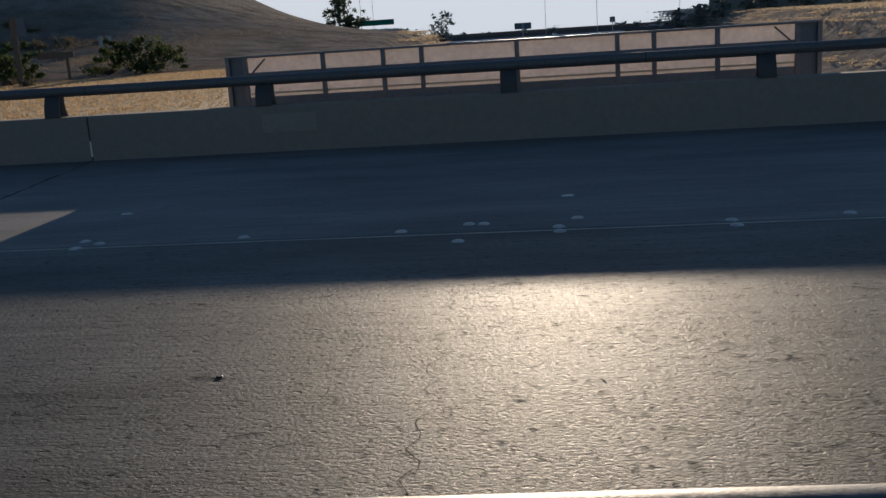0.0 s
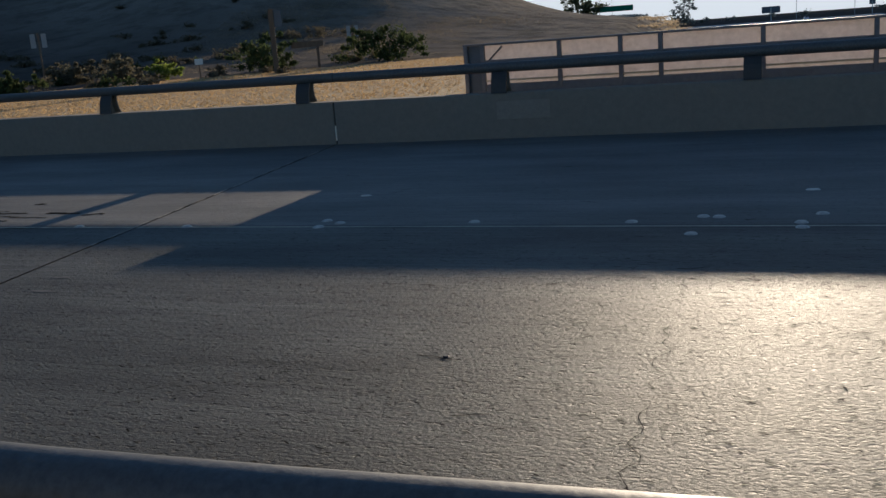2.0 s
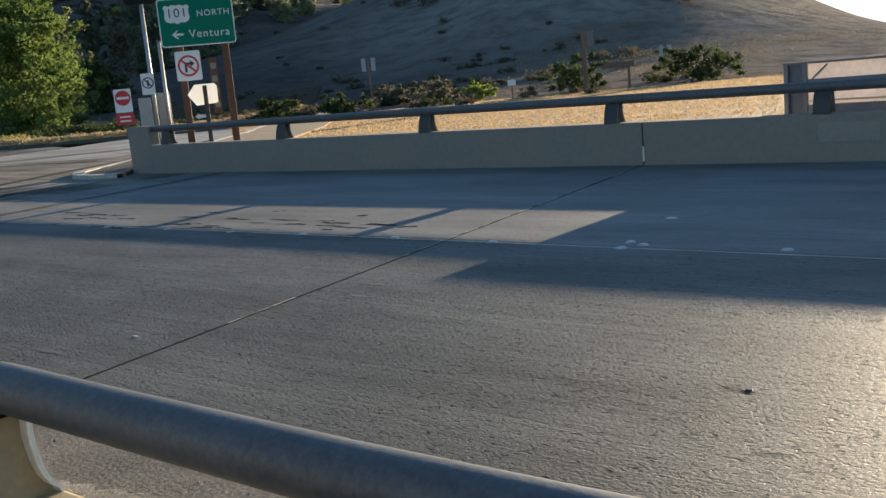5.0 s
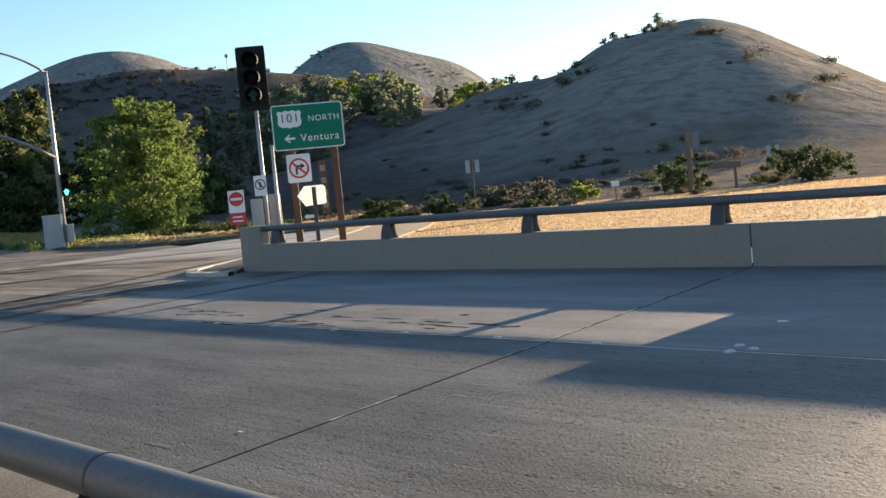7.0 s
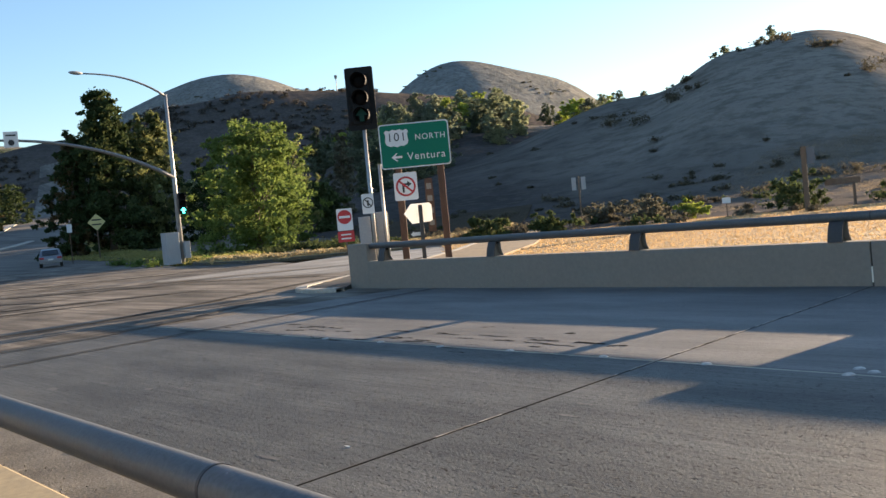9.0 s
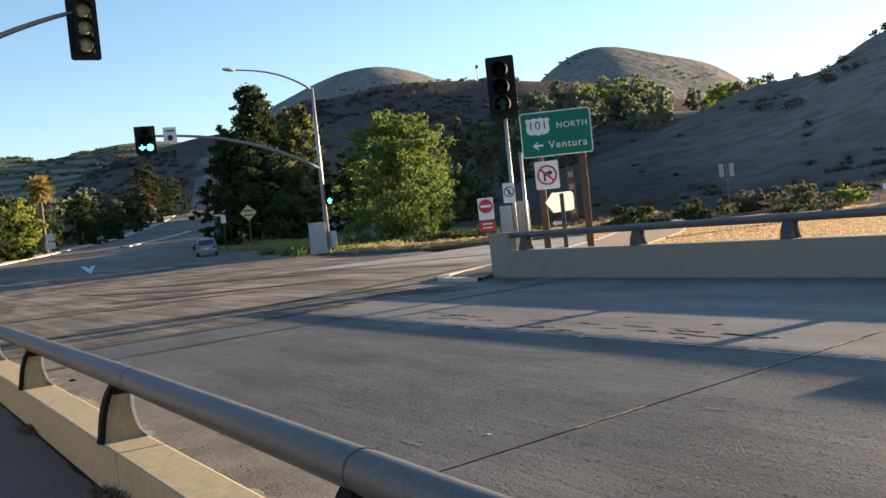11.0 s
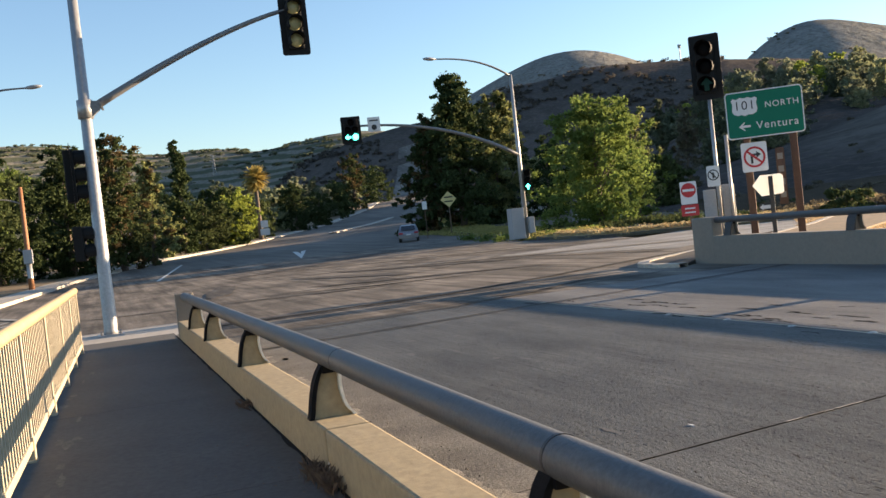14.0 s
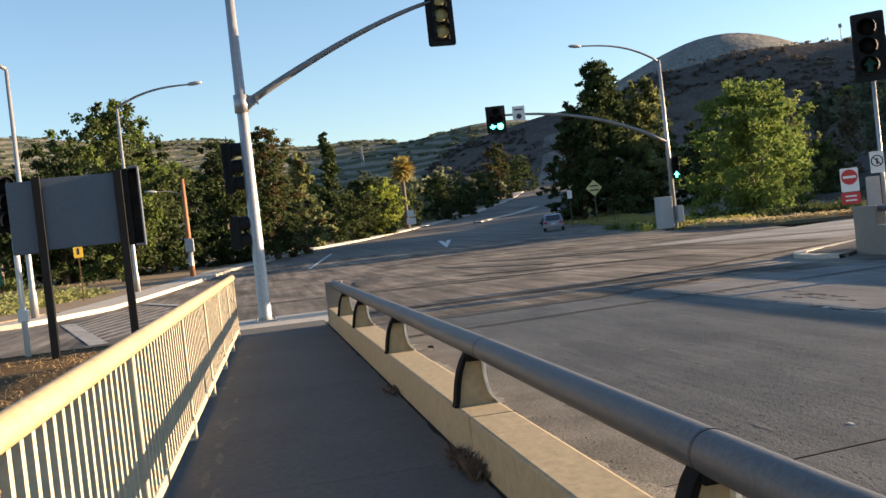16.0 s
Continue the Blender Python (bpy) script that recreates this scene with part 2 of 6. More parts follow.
def ground_material():
    """Dry hill country: dark scrub slopes, pale grass spread wider for sun glare, grey and tan domes paled to imitate
    haze, gullies.
    """
    mt = bpy.data.materials.new("hill_ground")
    mt.use_nodes = True
    nodes, links = mt.node_tree.nodes, mt.node_tree.links
    bs = nodes["Principled BSDF"]
    geo = nodes.new("ShaderNodeNewGeometry")

    def noise_at(scale, detail, stretch=(1, 1, 1)):
        mp, n = nodes.new("ShaderNodeMapping"), nodes.new("ShaderNodeTexNoise")
        mp.inputs["Scale"].default_value = stretch
        n.inputs["Scale"].default_value, n.inputs["Detail"].default_value, n.inputs["Roughness"].default_value = scale, detail, 0.62
        links.new(geo.outputs["Position"], mp.inputs["Vector"])
        links.new(mp.outputs[0], n.inputs["Vector"])
        return n.outputs["Fac"]

    def ranged(v, lo, hi, top):
        mr = nodes.new("ShaderNodeMapRange")
        mr.inputs[1].default_value, mr.inputs[2].default_value, mr.inputs[4].default_value = lo, hi, top
        links.new(v, mr.inputs[0])
        return mr.outputs[0]

    def blended(fac, below, above):
        mx = nodes.new("ShaderNodeMix")
        mx.data_type = "RGBA"
        links.new(fac, mx.inputs[0])
        for k, c in ((6, below), (7, above)):
            if isinstance(c, tuple):
                mx.inputs[k].default_value = (*c, 1)
            else:
                links.new(c, mx.inputs[k])
        return mx.outputs[2]

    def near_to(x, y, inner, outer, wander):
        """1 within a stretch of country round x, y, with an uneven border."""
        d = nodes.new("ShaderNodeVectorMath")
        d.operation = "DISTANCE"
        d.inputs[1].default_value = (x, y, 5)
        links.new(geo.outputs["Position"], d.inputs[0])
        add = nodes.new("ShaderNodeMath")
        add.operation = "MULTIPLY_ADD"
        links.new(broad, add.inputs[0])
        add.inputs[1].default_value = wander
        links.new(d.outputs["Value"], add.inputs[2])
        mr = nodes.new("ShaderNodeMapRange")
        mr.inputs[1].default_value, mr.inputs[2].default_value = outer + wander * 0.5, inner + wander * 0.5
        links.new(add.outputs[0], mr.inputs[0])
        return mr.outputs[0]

    broad, mid, fine = noise_at(0.014, 6), noise_at(0.11, 9), noise_at(0.7, 8)
    streaks = noise_at(0.05, 8, (1, 1, 0.25))
    scrub = blended(ranged(broad, 0.42, 0.6, 0.85), (0.118, 0.10, 0.09), (0.092, 0.08, 0.073))
    scrub = blended(ranged(mid, 0.46, 0.6, 0.7), scrub, (0.078, 0.068, 0.06))
    grass = blended(ranged(mid, 0.42, 0.64, 0.8), (0.34, 0.30, 0.245), (0.235, 0.21, 0.175))
    # Dome colours are lightened and greyed in place of distance haze.
    hazed_dome = blended(ranged(streaks, 0.40, 0.62, 0.9), (0.28, 0.275, 0.25), (0.185, 0.19, 0.178))
    hazed_dome = blended(ranged(mid, 0.5, 0.62, 0.5), hazed_dome, (0.17, 0.172, 0.15))
    # Grass on the right shoulder, spread and lightened for sun glare.
    colour = blended(near_to(*spot(21, 178), 25, 92, 60), scrub, grass)
    # Freeway banks coloured pale to match the glare over them.
    colour = blended(near_to(*spot(-22, 200), 120, 190, 60), colour, (0.36, 0.31, 0.25))
    colour = blended(near_to(*spot(50, 300), 45, 75, 50), colour, grass)
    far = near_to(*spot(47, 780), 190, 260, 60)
    colour = blended(far, colour, hazed_dome)
    colour = blended(near_to(*spot(64, 1010), 250, 330, 60), colour, hazed_dome)
    bands = nodes.new("ShaderNodeTexWave")
    bands.bands_direction = "Z"
    bands.inputs["Scale"].default_value, bands.inputs["Distortion"].default_value, bands.inputs["Detail"].default_value, bands.inputs["Detail Scale"].default_value = 0.028, 5.0, 4.0, 0.6
    links.new(geo.outputs["Position"], bands.inputs["Vector"])
    terrace = blended(ranged(bands.outputs["Fac"], 0.35, 0.6, 1.0), (0.24, 0.225, 0.18), (0.10, 0.115, 0.075))
    colour = blended(near_to(*spot(88, 1700), 620, 760, 60), colour, terrace)
    tufts = noise_at(0.33, 10)
    colour = blended(ranged(tufts, 0.48, 0.62, 0.45), colour, (0.062, 0.058, 0.046))
    colour = blended(ranged(fine, 0.5, 0.62, 0.45), colour, (0.17, 0.145, 0.115))
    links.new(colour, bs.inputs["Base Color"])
    bs.inputs["Roughness"].default_value = 0.95
    bs.inputs["Specular IOR Level"].default_value = 0.0
    add = nodes.new("ShaderNodeMath")
    add.operation = "MULTIPLY_ADD"
    links.new(mid, add.inputs[0])
    add.inputs[1].default_value = 5.0
    links.new(fine, add.inputs[2])
    bp = nodes.new("ShaderNodeBump")
    bp.inputs["Strength"].default_value, bp.inputs["Distance"].default_value = 0.5, 1.2
    links.new(add.outputs[0], bp.inputs["Height"])
    links.new(bp.outputs[0], bs.inputs["Normal"])
    return mt


M_GROUND = ground_material()


# ---- mesh helpers ----
class Shape:
    """Gathers vertices and faces of one mesh."""

    def __init__(self):
        self.v, self.f = [], []

    def add(self, verts, faces):
        k = len(self.v)
        self.v += [tuple(p) for p in verts]
        self.f += [tuple(i + k for i in f) for f in faces]
        return self

    def box(self, a, b, m=None, bev=0.0):
        (x0, y0, z0), (x1, y1, z1) = a, b
        if bev <= 0:
            vs = [Vector((x, y, z)) for z in (z0, z1) for y in (y0, y1) for x in (x0, x1)]
            fs = [(0, 2, 3, 1), (4, 5, 7, 6), (0, 1, 5, 4), (2, 6, 7, 3), (0, 4, 6, 2), (1, 3, 7, 5)]
        else:
            bm = bmesh.new()
            bmesh.ops.create_cube(bm, size=1, matrix=Matrix.LocRotScale(((x0 + x1) / 2, (y0 + y1) / 2, (z0 + z1) / 2), None, (x1 - x0, y1 - y0, z1 - z0)))
            bmesh.ops.bevel(bm, geom=bm.edges[:], offset=bev, segments=2, affect="EDGES", profile=0.6)
            bm.verts.index_update()
            vs, fs = [v.co.copy() for v in bm.verts], [[v.index for v in f.verts] for f in bm.faces]
            bm.free()
        return self.add([m @ v for v in vs] if m else vs, fs)

    def tube(self, pts, radii, seg=10, caps=True):
        """Round bar through pts; radii: one or one for each point."""
        pts = [Vector(p) for p in pts]
        if not isinstance(radii, (list, tuple)):
            radii = [radii] * len(pts)
        vs, fs = [], []
        side = None
        for i, p in enumerate(pts):
            d = (pts[min(i + 1, len(pts) - 1)] - pts[max(i - 1, 0)]).normalized()
            if side is None:
                side = d.orthogonal().normalized()
            side = (side - d * side.dot(d)).normalized()
            up = d.cross(side)
            for k in range(seg):
                a = 2 * math.pi * k / seg
                vs.append(p + (side * math.cos(a) + up * math.sin(a)) * radii[i])
        for i in range(len(pts) - 1):
            for k in range(seg):
                a, b = i * seg + k, i * seg + (k + 1) % seg
                fs.append((a, b, b + seg, a + seg))
        if caps:
            fs.append(tuple(range(seg - 1, -1, -1)))
            fs.append(tuple((len(pts) - 1) * seg + k for k in range(seg)))
        return self.add(vs, fs)

    def prism(self, outline, depth, m=None):
        """Outline in x, z drawn out along y by depth."""
        n = len(outline)
        vs = [Vector((x, 0, z)) for x, z in outline] + [Vector((x, depth, z)) for x, z in outline]
        fs = [tuple(range(n)), tuple(range(2 * n - 1, n - 1, -1))]
        fs += [(i, i + n, (i + 1) % n + n, (i + 1) % n) for i in range(n)]
        return self.add([m @ v for v in vs] if m else vs, fs)

    def ball(self, c, r, m=None, u=12, w=7):
        vs, fs = [], []
        for j in range(w + 1):
            t = math.pi * j / w
            for k in range(u):
                a = 2 * math.pi * k / u
                vs.append(Vector((c[0] + r[0] * math.sin(t) * math.cos(a), c[1] + r[1] * math.sin(t) * math.sin(a), c[2] + r[2] * math.cos(t))))
        for j in range(w):
            for k in range(u):
                fs.append((j * u + k, (j + 1) * u + k, (j + 1) * u + (k + 1) % u, j * u + (k + 1) % u))
        return self.add([m @ v for v in vs] if m else vs, fs)

    def mesh(self, name, mat, smooth=False):
        me = bpy.data.meshes.new(name)
        me.from_pydata(self.v, [], self.f)
        me.materials.append(mat)
        if smooth:
            me.polygons.foreach_set("use_smooth", [True] * len(me.polygons))
        me.validate()
        return me


def part(name, shape, mat, parent=None, label="", smooth=False, m=None):
    ob = new(name, shape.mesh(name, mat, smooth) if isinstance(shape, Shape) else shape)
    if parent:
        ob.parent = parent
    if m is not None:
        ob.matrix_basis = m
    return tagged(ob, label)


def thing(name, m, label, category, group=""):
    ob = new(name)
    ob.empty_display_size = 0.3
    ob.matrix_basis = m if isinstance(m, Matrix) else pose(*m)
    return tagged(ob, label, category, group)


def setting(name, shape, mat, label, category="", smooth=False):
    ob = new(name, shape.mesh(name, mat, smooth))
    return tagged(ob, label, category, kind="structure")


def sstep(a, b, x):
    t = min(1.0, max(0.0, (x - a) / (b - a)))
    return t * t * (3 - 2 * t)


# ---- lie of the land ----
def bump(x, y, az, dist, height, wide, deep):
    cx, cy = spot(az, dist)
    a = radians(az)
    dx, dy = x - cx, y - cy
    across, along = dx * math.cos(a) + dy * math.sin(a), -dx * math.sin(a) + dy * math.cos(a)
    return height * math.exp(-0.5 * ((across / wide) ** 2 + (along / deep) ** 2))


HILLS = [  # heading, distance, height, width, depth
    (29.2, 200, 28.6, 21, 58), (33.8, 203, 24.4, 11, 56), (38.3, 212, 22.0, 21, 58), (23.5, 198, 16.4, 16, 44), (17, 183, 2.6, 9, 36),
    (49, 300, 28.5, 36, 75), (42.5, 330, 27, 18, 75), (58, 280, 11, 40, 60), (48.9, 720, 109.5, 66, 120),
    (44.2, 740, 94, 62, 110), (62, 950, 152, 122, 150), (68, 970, 106, 72, 150), (57.5, 520, 68.5, 75, 90), (62, 520, 64, 45, 90), (50, 520, 58, 80, 90),
    (65.8, 520, 63, 30, 90), (69.5, 520, 50, 45, 90), (73, 520, 48.9, 58, 90), (77.5, 540, 34.6, 20, 80), (104, 1600, 206, 274, 260),
    (93, 1600, 179, 298, 240), (83, 1600, 139, 116, 240), (75, 1500, 151, 260, 240),
    (44.5, 178, 9.5, 24, 50), (54, 175, 4.5, 30, 45),
    (135, 1500, 160, 500, 300), (-75, 1800, 90, 500, 300), (190, 1600, 70, 600, 300),
]


def land(x, y):
    r, az = math.hypot(x, y), math.degrees(math.atan2(-x, y))
    west = sstep(38, 62, az) * (1 - sstep(150, 175, az))
    d = max(0.0, r - 30)
    rise = west * min(0.00015 * d * d, 9.4)
    hill = sum(bump(x, y, *hl) ** 5 for hl in HILLS if abs(r - hl[1]) < 4 * max(hl[3], hl[4])) ** 0.2 * sstep(55, 130, r)
    z = (rise ** 4 + hill ** 4) ** 0.25
    mid = 20 - 0.065 * y
    flat = 17 + max(0.0, y) * 0.024 + max(0.0, y - 150) * 0.12
    cut = 1 - sstep(flat, flat + 12, abs(x - mid))
    if r > 70:
        rough = sstep(70, 160, r) * (1 - cut) * min(1.0, hill / 8 + 0.15)
        z += rough * (noise.noise(Vector((x * 0.035, y * 0.035, 0))) * 1.1 + noise.noise(Vector((x * 0.011, y * 0.011, 3))) * 2.4 + abs(noise.noise(Vector((x * 0.004, y * 0.004, 7)))) * r * 0.004)
    return z * (1 - cut) - 6.5 * cut * (1 - sstep(500, 1500, abs(y)) * 0.4)


# ---- ground, roads, deck ----
def sunk(x, y):
    """How far the ground sheet lies under the deck and the roads."""
    s = 1.3 * sstep(-24, -22.5, x) * sstep(-1.6, -1.1, y) * (1 - sstep(14.6, 15.2, y))
    w = sstep(-21, -23, x) * sstep(-420, -380, x) * (1 - sstep(road_half(x) + 1.5, road_half(x) + 5, abs(y - road_mid(x))))
    return max(s, 0.35 * w)


ROAD = [(-18.9, 7.93, 6.395), (-20.6, 7.93, 6.395), (-21.0, 7.6, 6.8), (-30, 7.0, 14.0), (-45, 9.0, 16.5), (-74, 13.6, 15.5), (-110, 22, 15), (-138, 33, 13), (-176, 47, 10), (-267, 84, 8), (-420, 140, 7)]


def along_road(x, k):
    pts = ROAD
    if x >= pts[0][0]:
        return pts[0][k]
    for a, b in zip(pts, pts[1:]):
        if x >= b[0]:
            t = (x - a[0]) / (b[0] - a[0])
            return a[k] + t * (b[k] - a[k])
    return pts[-1][k]


def road_mid(x):
    return along_road(x, 1)


def road_half(x):
    return along_road(x, 2)


def ground_sheet():
    rings = [1.5 * (4200 / 1.5) ** (i / 150) for i in range(151)]
    azs, a = [], -40.0
    while a < 320:
        azs.append(a)
        a += 0.6 if -22 <= a < 116 else 4.0
    s = Shape()
    vs = []
    for r in rings:
        for az in azs:
            x, y = spot(az, r)
            vs.append((x, y, land(x, y) - sunk(x, y) - 0.02))
    n = len(azs)
    fs = [(i * n + k, i * n + (k + 1) % n, (i + 1) * n + (k + 1) % n, (i + 1) * n + k) for i in range(len(rings) - 1) for k in range(n)]
    fs.append(tuple(range(n)))
    return s.add(vs, [f[::-1] for f in fs])


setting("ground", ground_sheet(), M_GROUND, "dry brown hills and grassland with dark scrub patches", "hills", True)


def strip(line, lift, steps=8, cross=6, square=False):
    """A ribbon over the land: line of (x, y, half width)."""
    s, vs = Shape(), []
    pts = []
    for a, b in zip(line, line[1:]):
        for i in range(steps):
            t = i / steps
            pts.append(tuple(a[k] + (b[k] - a[k]) * t for k in range(3)))
    pts.append(line[-1])
    for i, (x, y, w) in enumerate(pts):
        p, q = pts[max(0, i - 1)], pts[min(len(pts) - 1, i + 1)]
        d = Vector((-1.0, 0.0)) if square else Vector((q[0] - p[0], q[1] - p[1])).normalized()
        for c in range(cross + 1):
            o = w * (2 * c / cross - 1)
            px, py = x - d.y * o, y + d.x * o
            vs.append((px, py, land(px, py) + lift))
    m = cross + 1
    fs = [(i * m + c, (i + 1) * m + c, (i + 1) * m + c + 1, i * m + c + 1) for i in range(len(pts) - 1) for c in range(cross)]
    return s.add(vs, fs)




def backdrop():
    """Glowing pale sheet that stands in for haze and closes the view along the freeway."""
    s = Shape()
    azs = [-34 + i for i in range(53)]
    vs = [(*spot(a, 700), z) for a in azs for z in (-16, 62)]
    setting("backdrop", s.add(vs, [(2 * i, 2 * i + 2, 2 * i + 3, 2 * i + 1) for i in range(len(azs) - 1)]), M_HAZE, "glowing pale sheet standing in for distant haze", "haze")


M_HAZE = glow("glowing_haze_sheet", (0.56, 0.565, 0.54), 1.0)
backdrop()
setting("road", strip(ROAD[:6], 0.0, square=True), M_ASPHALT, "worn brown-grey asphalt road at the crossing", "road")
setting("road_far", strip(ROAD[5:], 0.0, square=True), M_FARROAD, "pale asphalt road climbing to the hills", "road")
# Asphalt lightened to carry the low sun's glare on this stretch.
M_RAMP = deck_material("glare_pale_asphalt", (0.27, 0.255, 0.225), 20, 7, 0.8, (1.6, 0.06, 1), 0.75, 0.01, 0.65, 0.3, 0.3, 0.2)
setting("road_ramp", strip([(-34.4, 17.5, 5.6), (-36.2, 25, 4.2), (-40.2, 31.0, 3.2)], 0.006), M_RAMP, "asphalt slip road, paled for sun glare, passing behind the bridge barrier", "road")
# Cut short so that no road shows above the rail from the camera.
setting("road_ramp_end", strip([(-40.2, 31.0, 3.2), (-43.5, 34.6, 3.2), (-45.0, 36.2, 3.2)], 0.006), M_ASPHALT, "dull asphalt slip road leading away", "road")
setting("road_cross", strip([(-28, 6, 6), (-28, -6, 6), (-27, -25, 6), (-24, -70, 6)], 0.010), M_ASPHALT, "asphalt cross street with a hatched crosswalk", "road")
setting("freeway", strip([(21, -120, 16), (19, 15, 16), (4, 200, 20), (-4, 300, 32), (-10, 380, 38), (-15, 455, 42)], 0.15), M_FREEWAY, "pale concrete freeway under the bridge and beyond", "road")


def joint_x(y, side=0.0):
    """The skewed expansion joint of the deck."""
    return -7.27 + (14.3 - y) * 0.141 + side


def deck(*ys):
    w, e = Shape(), Shape()
    gap = 0.011
    for s, xa, xb in ((w, -18.9, None), (e, None, 62.0)):
        lo = [(xa if xa is not None else joint_x(y, gap), y) for y in ys]
        hi = [(xb if xb is not None else joint_x(y, -gap), y) for y in ys]
        vs = [(*p, z) for z in (-0.9, 0.0) for p in (lo[0], hi[0], hi[1], lo[1])]
        s.add(vs, [(3, 2, 1, 0), (4, 5, 6, 7), (0, 1, 5, 4), (1, 2, 6, 5), (2, 3, 7, 6), (3, 0, 4, 7)])
    return w, e


for _tag, _ys, _mat, _lab in (("lane", (1.52, 8.02), M_DECK, "grooved worn concrete bridge deck lane"), ("shoulder", (8.02, 14.32), M_SHOULDER, "paler concrete lane of the bridge deck")):
    for _side, _shape in zip(("west", "east"), deck(*_ys)):
        setting("deck_%s_%s" % (_tag, _side), _shape, _mat, _lab, "road")
M_SEAL = material("joint_rubber", (0.06, 0.055, 0.048), 0.95, 0.5, 3, 20, 0.3, tint=(0.03, 0.028, 0.025), spec=0.0)
seal = Shape()
seal.add([(joint_x(1.52, -0.008), 1.52, 0.004), (joint_x(1.52, 0.008), 1.52, 0.004), (joint_x(14.32, 0.008), 14.32, 0.004), (joint_x(14.32, -0.008), 14.32, 0.004)], [(0, 1, 2, 3)])
for _k in range(34):
    _y, _l, _o = random.uniform(1.7, 13.8), random.uniform(0.06, 0.4), random.uniform(-0.006, 0.006)
    _q = [(joint_x(_y, _o - 0.009), _y), (joint_x(_y, _o + 0.008), _y + 0.02), (joint_x(_y + _l, _o + 0.009), _y + _l), (joint_x(_y + _l, _o - 0.007), _y + _l - 0.02)]
    setting("joint_sand", Shape().add([(a, b, 0.007) for a, b in _q], [(0, 1, 2, 3)]), M_CURB, "pale sand packed in the deck joint", "sand")
setting("joint_seal", seal, M_SEAL, "dark rubber seal in the deck joint", "joint")

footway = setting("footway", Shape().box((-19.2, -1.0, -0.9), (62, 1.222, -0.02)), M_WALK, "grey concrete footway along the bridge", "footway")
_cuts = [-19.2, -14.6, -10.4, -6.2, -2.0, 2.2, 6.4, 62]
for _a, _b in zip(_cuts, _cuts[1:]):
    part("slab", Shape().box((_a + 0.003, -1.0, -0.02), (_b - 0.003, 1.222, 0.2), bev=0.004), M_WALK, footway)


def edge_dirt():
    """Dark dirt along the parapet foot and pale dust by the fence."""
    n = 260
    xs = [-18.5 + 0.085 * i for i in range(n)]
    edge = [1.215 - 0.015 - 0.04 * abs(noise.noise(Vector((x * 1.3, 4, 1)))) - 0.012 * noise.noise(Vector((x * 7, 2, 1))) for x in xs]
    s = Shape().add([(x, 1.222, 0.204) for x in xs] + [(x, e, 0.204) for x, e in zip(xs, edge)], [(i, n + i, n + i + 1, i + 1) for i in range(n - 1)])
    setting("edge_dirt", s, M_DIRTLINE, "dark dirt gathered along the barrier foot", "dirt")
    rng = np.random.default_rng(8)
    for i in range(26):
        x, y, sx, sy = rng.uniform(-18.4, -5), -0.52 + abs(rng.normal()) * 0.12, rng.uniform(0.08, 0.3), rng.uniform(0.02, 0.06)
        rim = [(x + sx * math.cos(k * 0.524) * rng.uniform(0.5, 1.2), y + sy * math.sin(k * 0.524) * rng.uniform(0.5, 1.2), 0.204) for k in range(12)]
        setting("dust_patch", Shape().add(rim, [tuple(range(12))]), M_DUST, "pale dust on the footway", "dust")


M_DIRTLINE = material("dark_gutter_dirt", (0.03, 0.027, 0.023), 0.95, 0.4, 2, 25, 0.4, spec=0.05)
M_DUST = material("pale_footway_dust", (0.16, 0.152, 0.135), 0.95, 0.35, 3, 30, 0.2, tint=(0.09, 0.087, 0.08), spec=0.1)
edge_dirt()


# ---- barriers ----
# Near flange edges coloured near-white for the sun on them; also joint sealant.
M_PALE = material("sunlit_edge_and_sealant", (0.85, 0.79, 0.66), 0.6, 0.15, 2, 20, 0.1)


def rail_post(th, x, y, top, hgt):
    """Cast post across the parapet: web with a dark curved flange on one side and a pale one on the other."""
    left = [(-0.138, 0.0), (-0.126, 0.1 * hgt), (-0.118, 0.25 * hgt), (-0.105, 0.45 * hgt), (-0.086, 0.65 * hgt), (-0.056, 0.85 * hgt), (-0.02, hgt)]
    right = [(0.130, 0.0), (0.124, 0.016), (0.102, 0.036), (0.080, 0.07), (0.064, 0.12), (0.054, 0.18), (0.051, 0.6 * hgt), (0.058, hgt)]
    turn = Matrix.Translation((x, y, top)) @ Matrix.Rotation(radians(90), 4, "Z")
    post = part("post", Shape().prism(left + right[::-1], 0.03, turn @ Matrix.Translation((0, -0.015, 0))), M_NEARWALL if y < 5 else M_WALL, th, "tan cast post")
    for line, out, mat, lab in ((left, -0.03, M_JETBLACK if y < 5 else M_DARKIRON, "dark flange"), (right, 0.02, M_PALE if y < 5 else M_WALL, "pale flange edge")):
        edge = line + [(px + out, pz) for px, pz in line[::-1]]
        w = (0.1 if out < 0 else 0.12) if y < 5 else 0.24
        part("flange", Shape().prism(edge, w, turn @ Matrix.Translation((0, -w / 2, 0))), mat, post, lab)


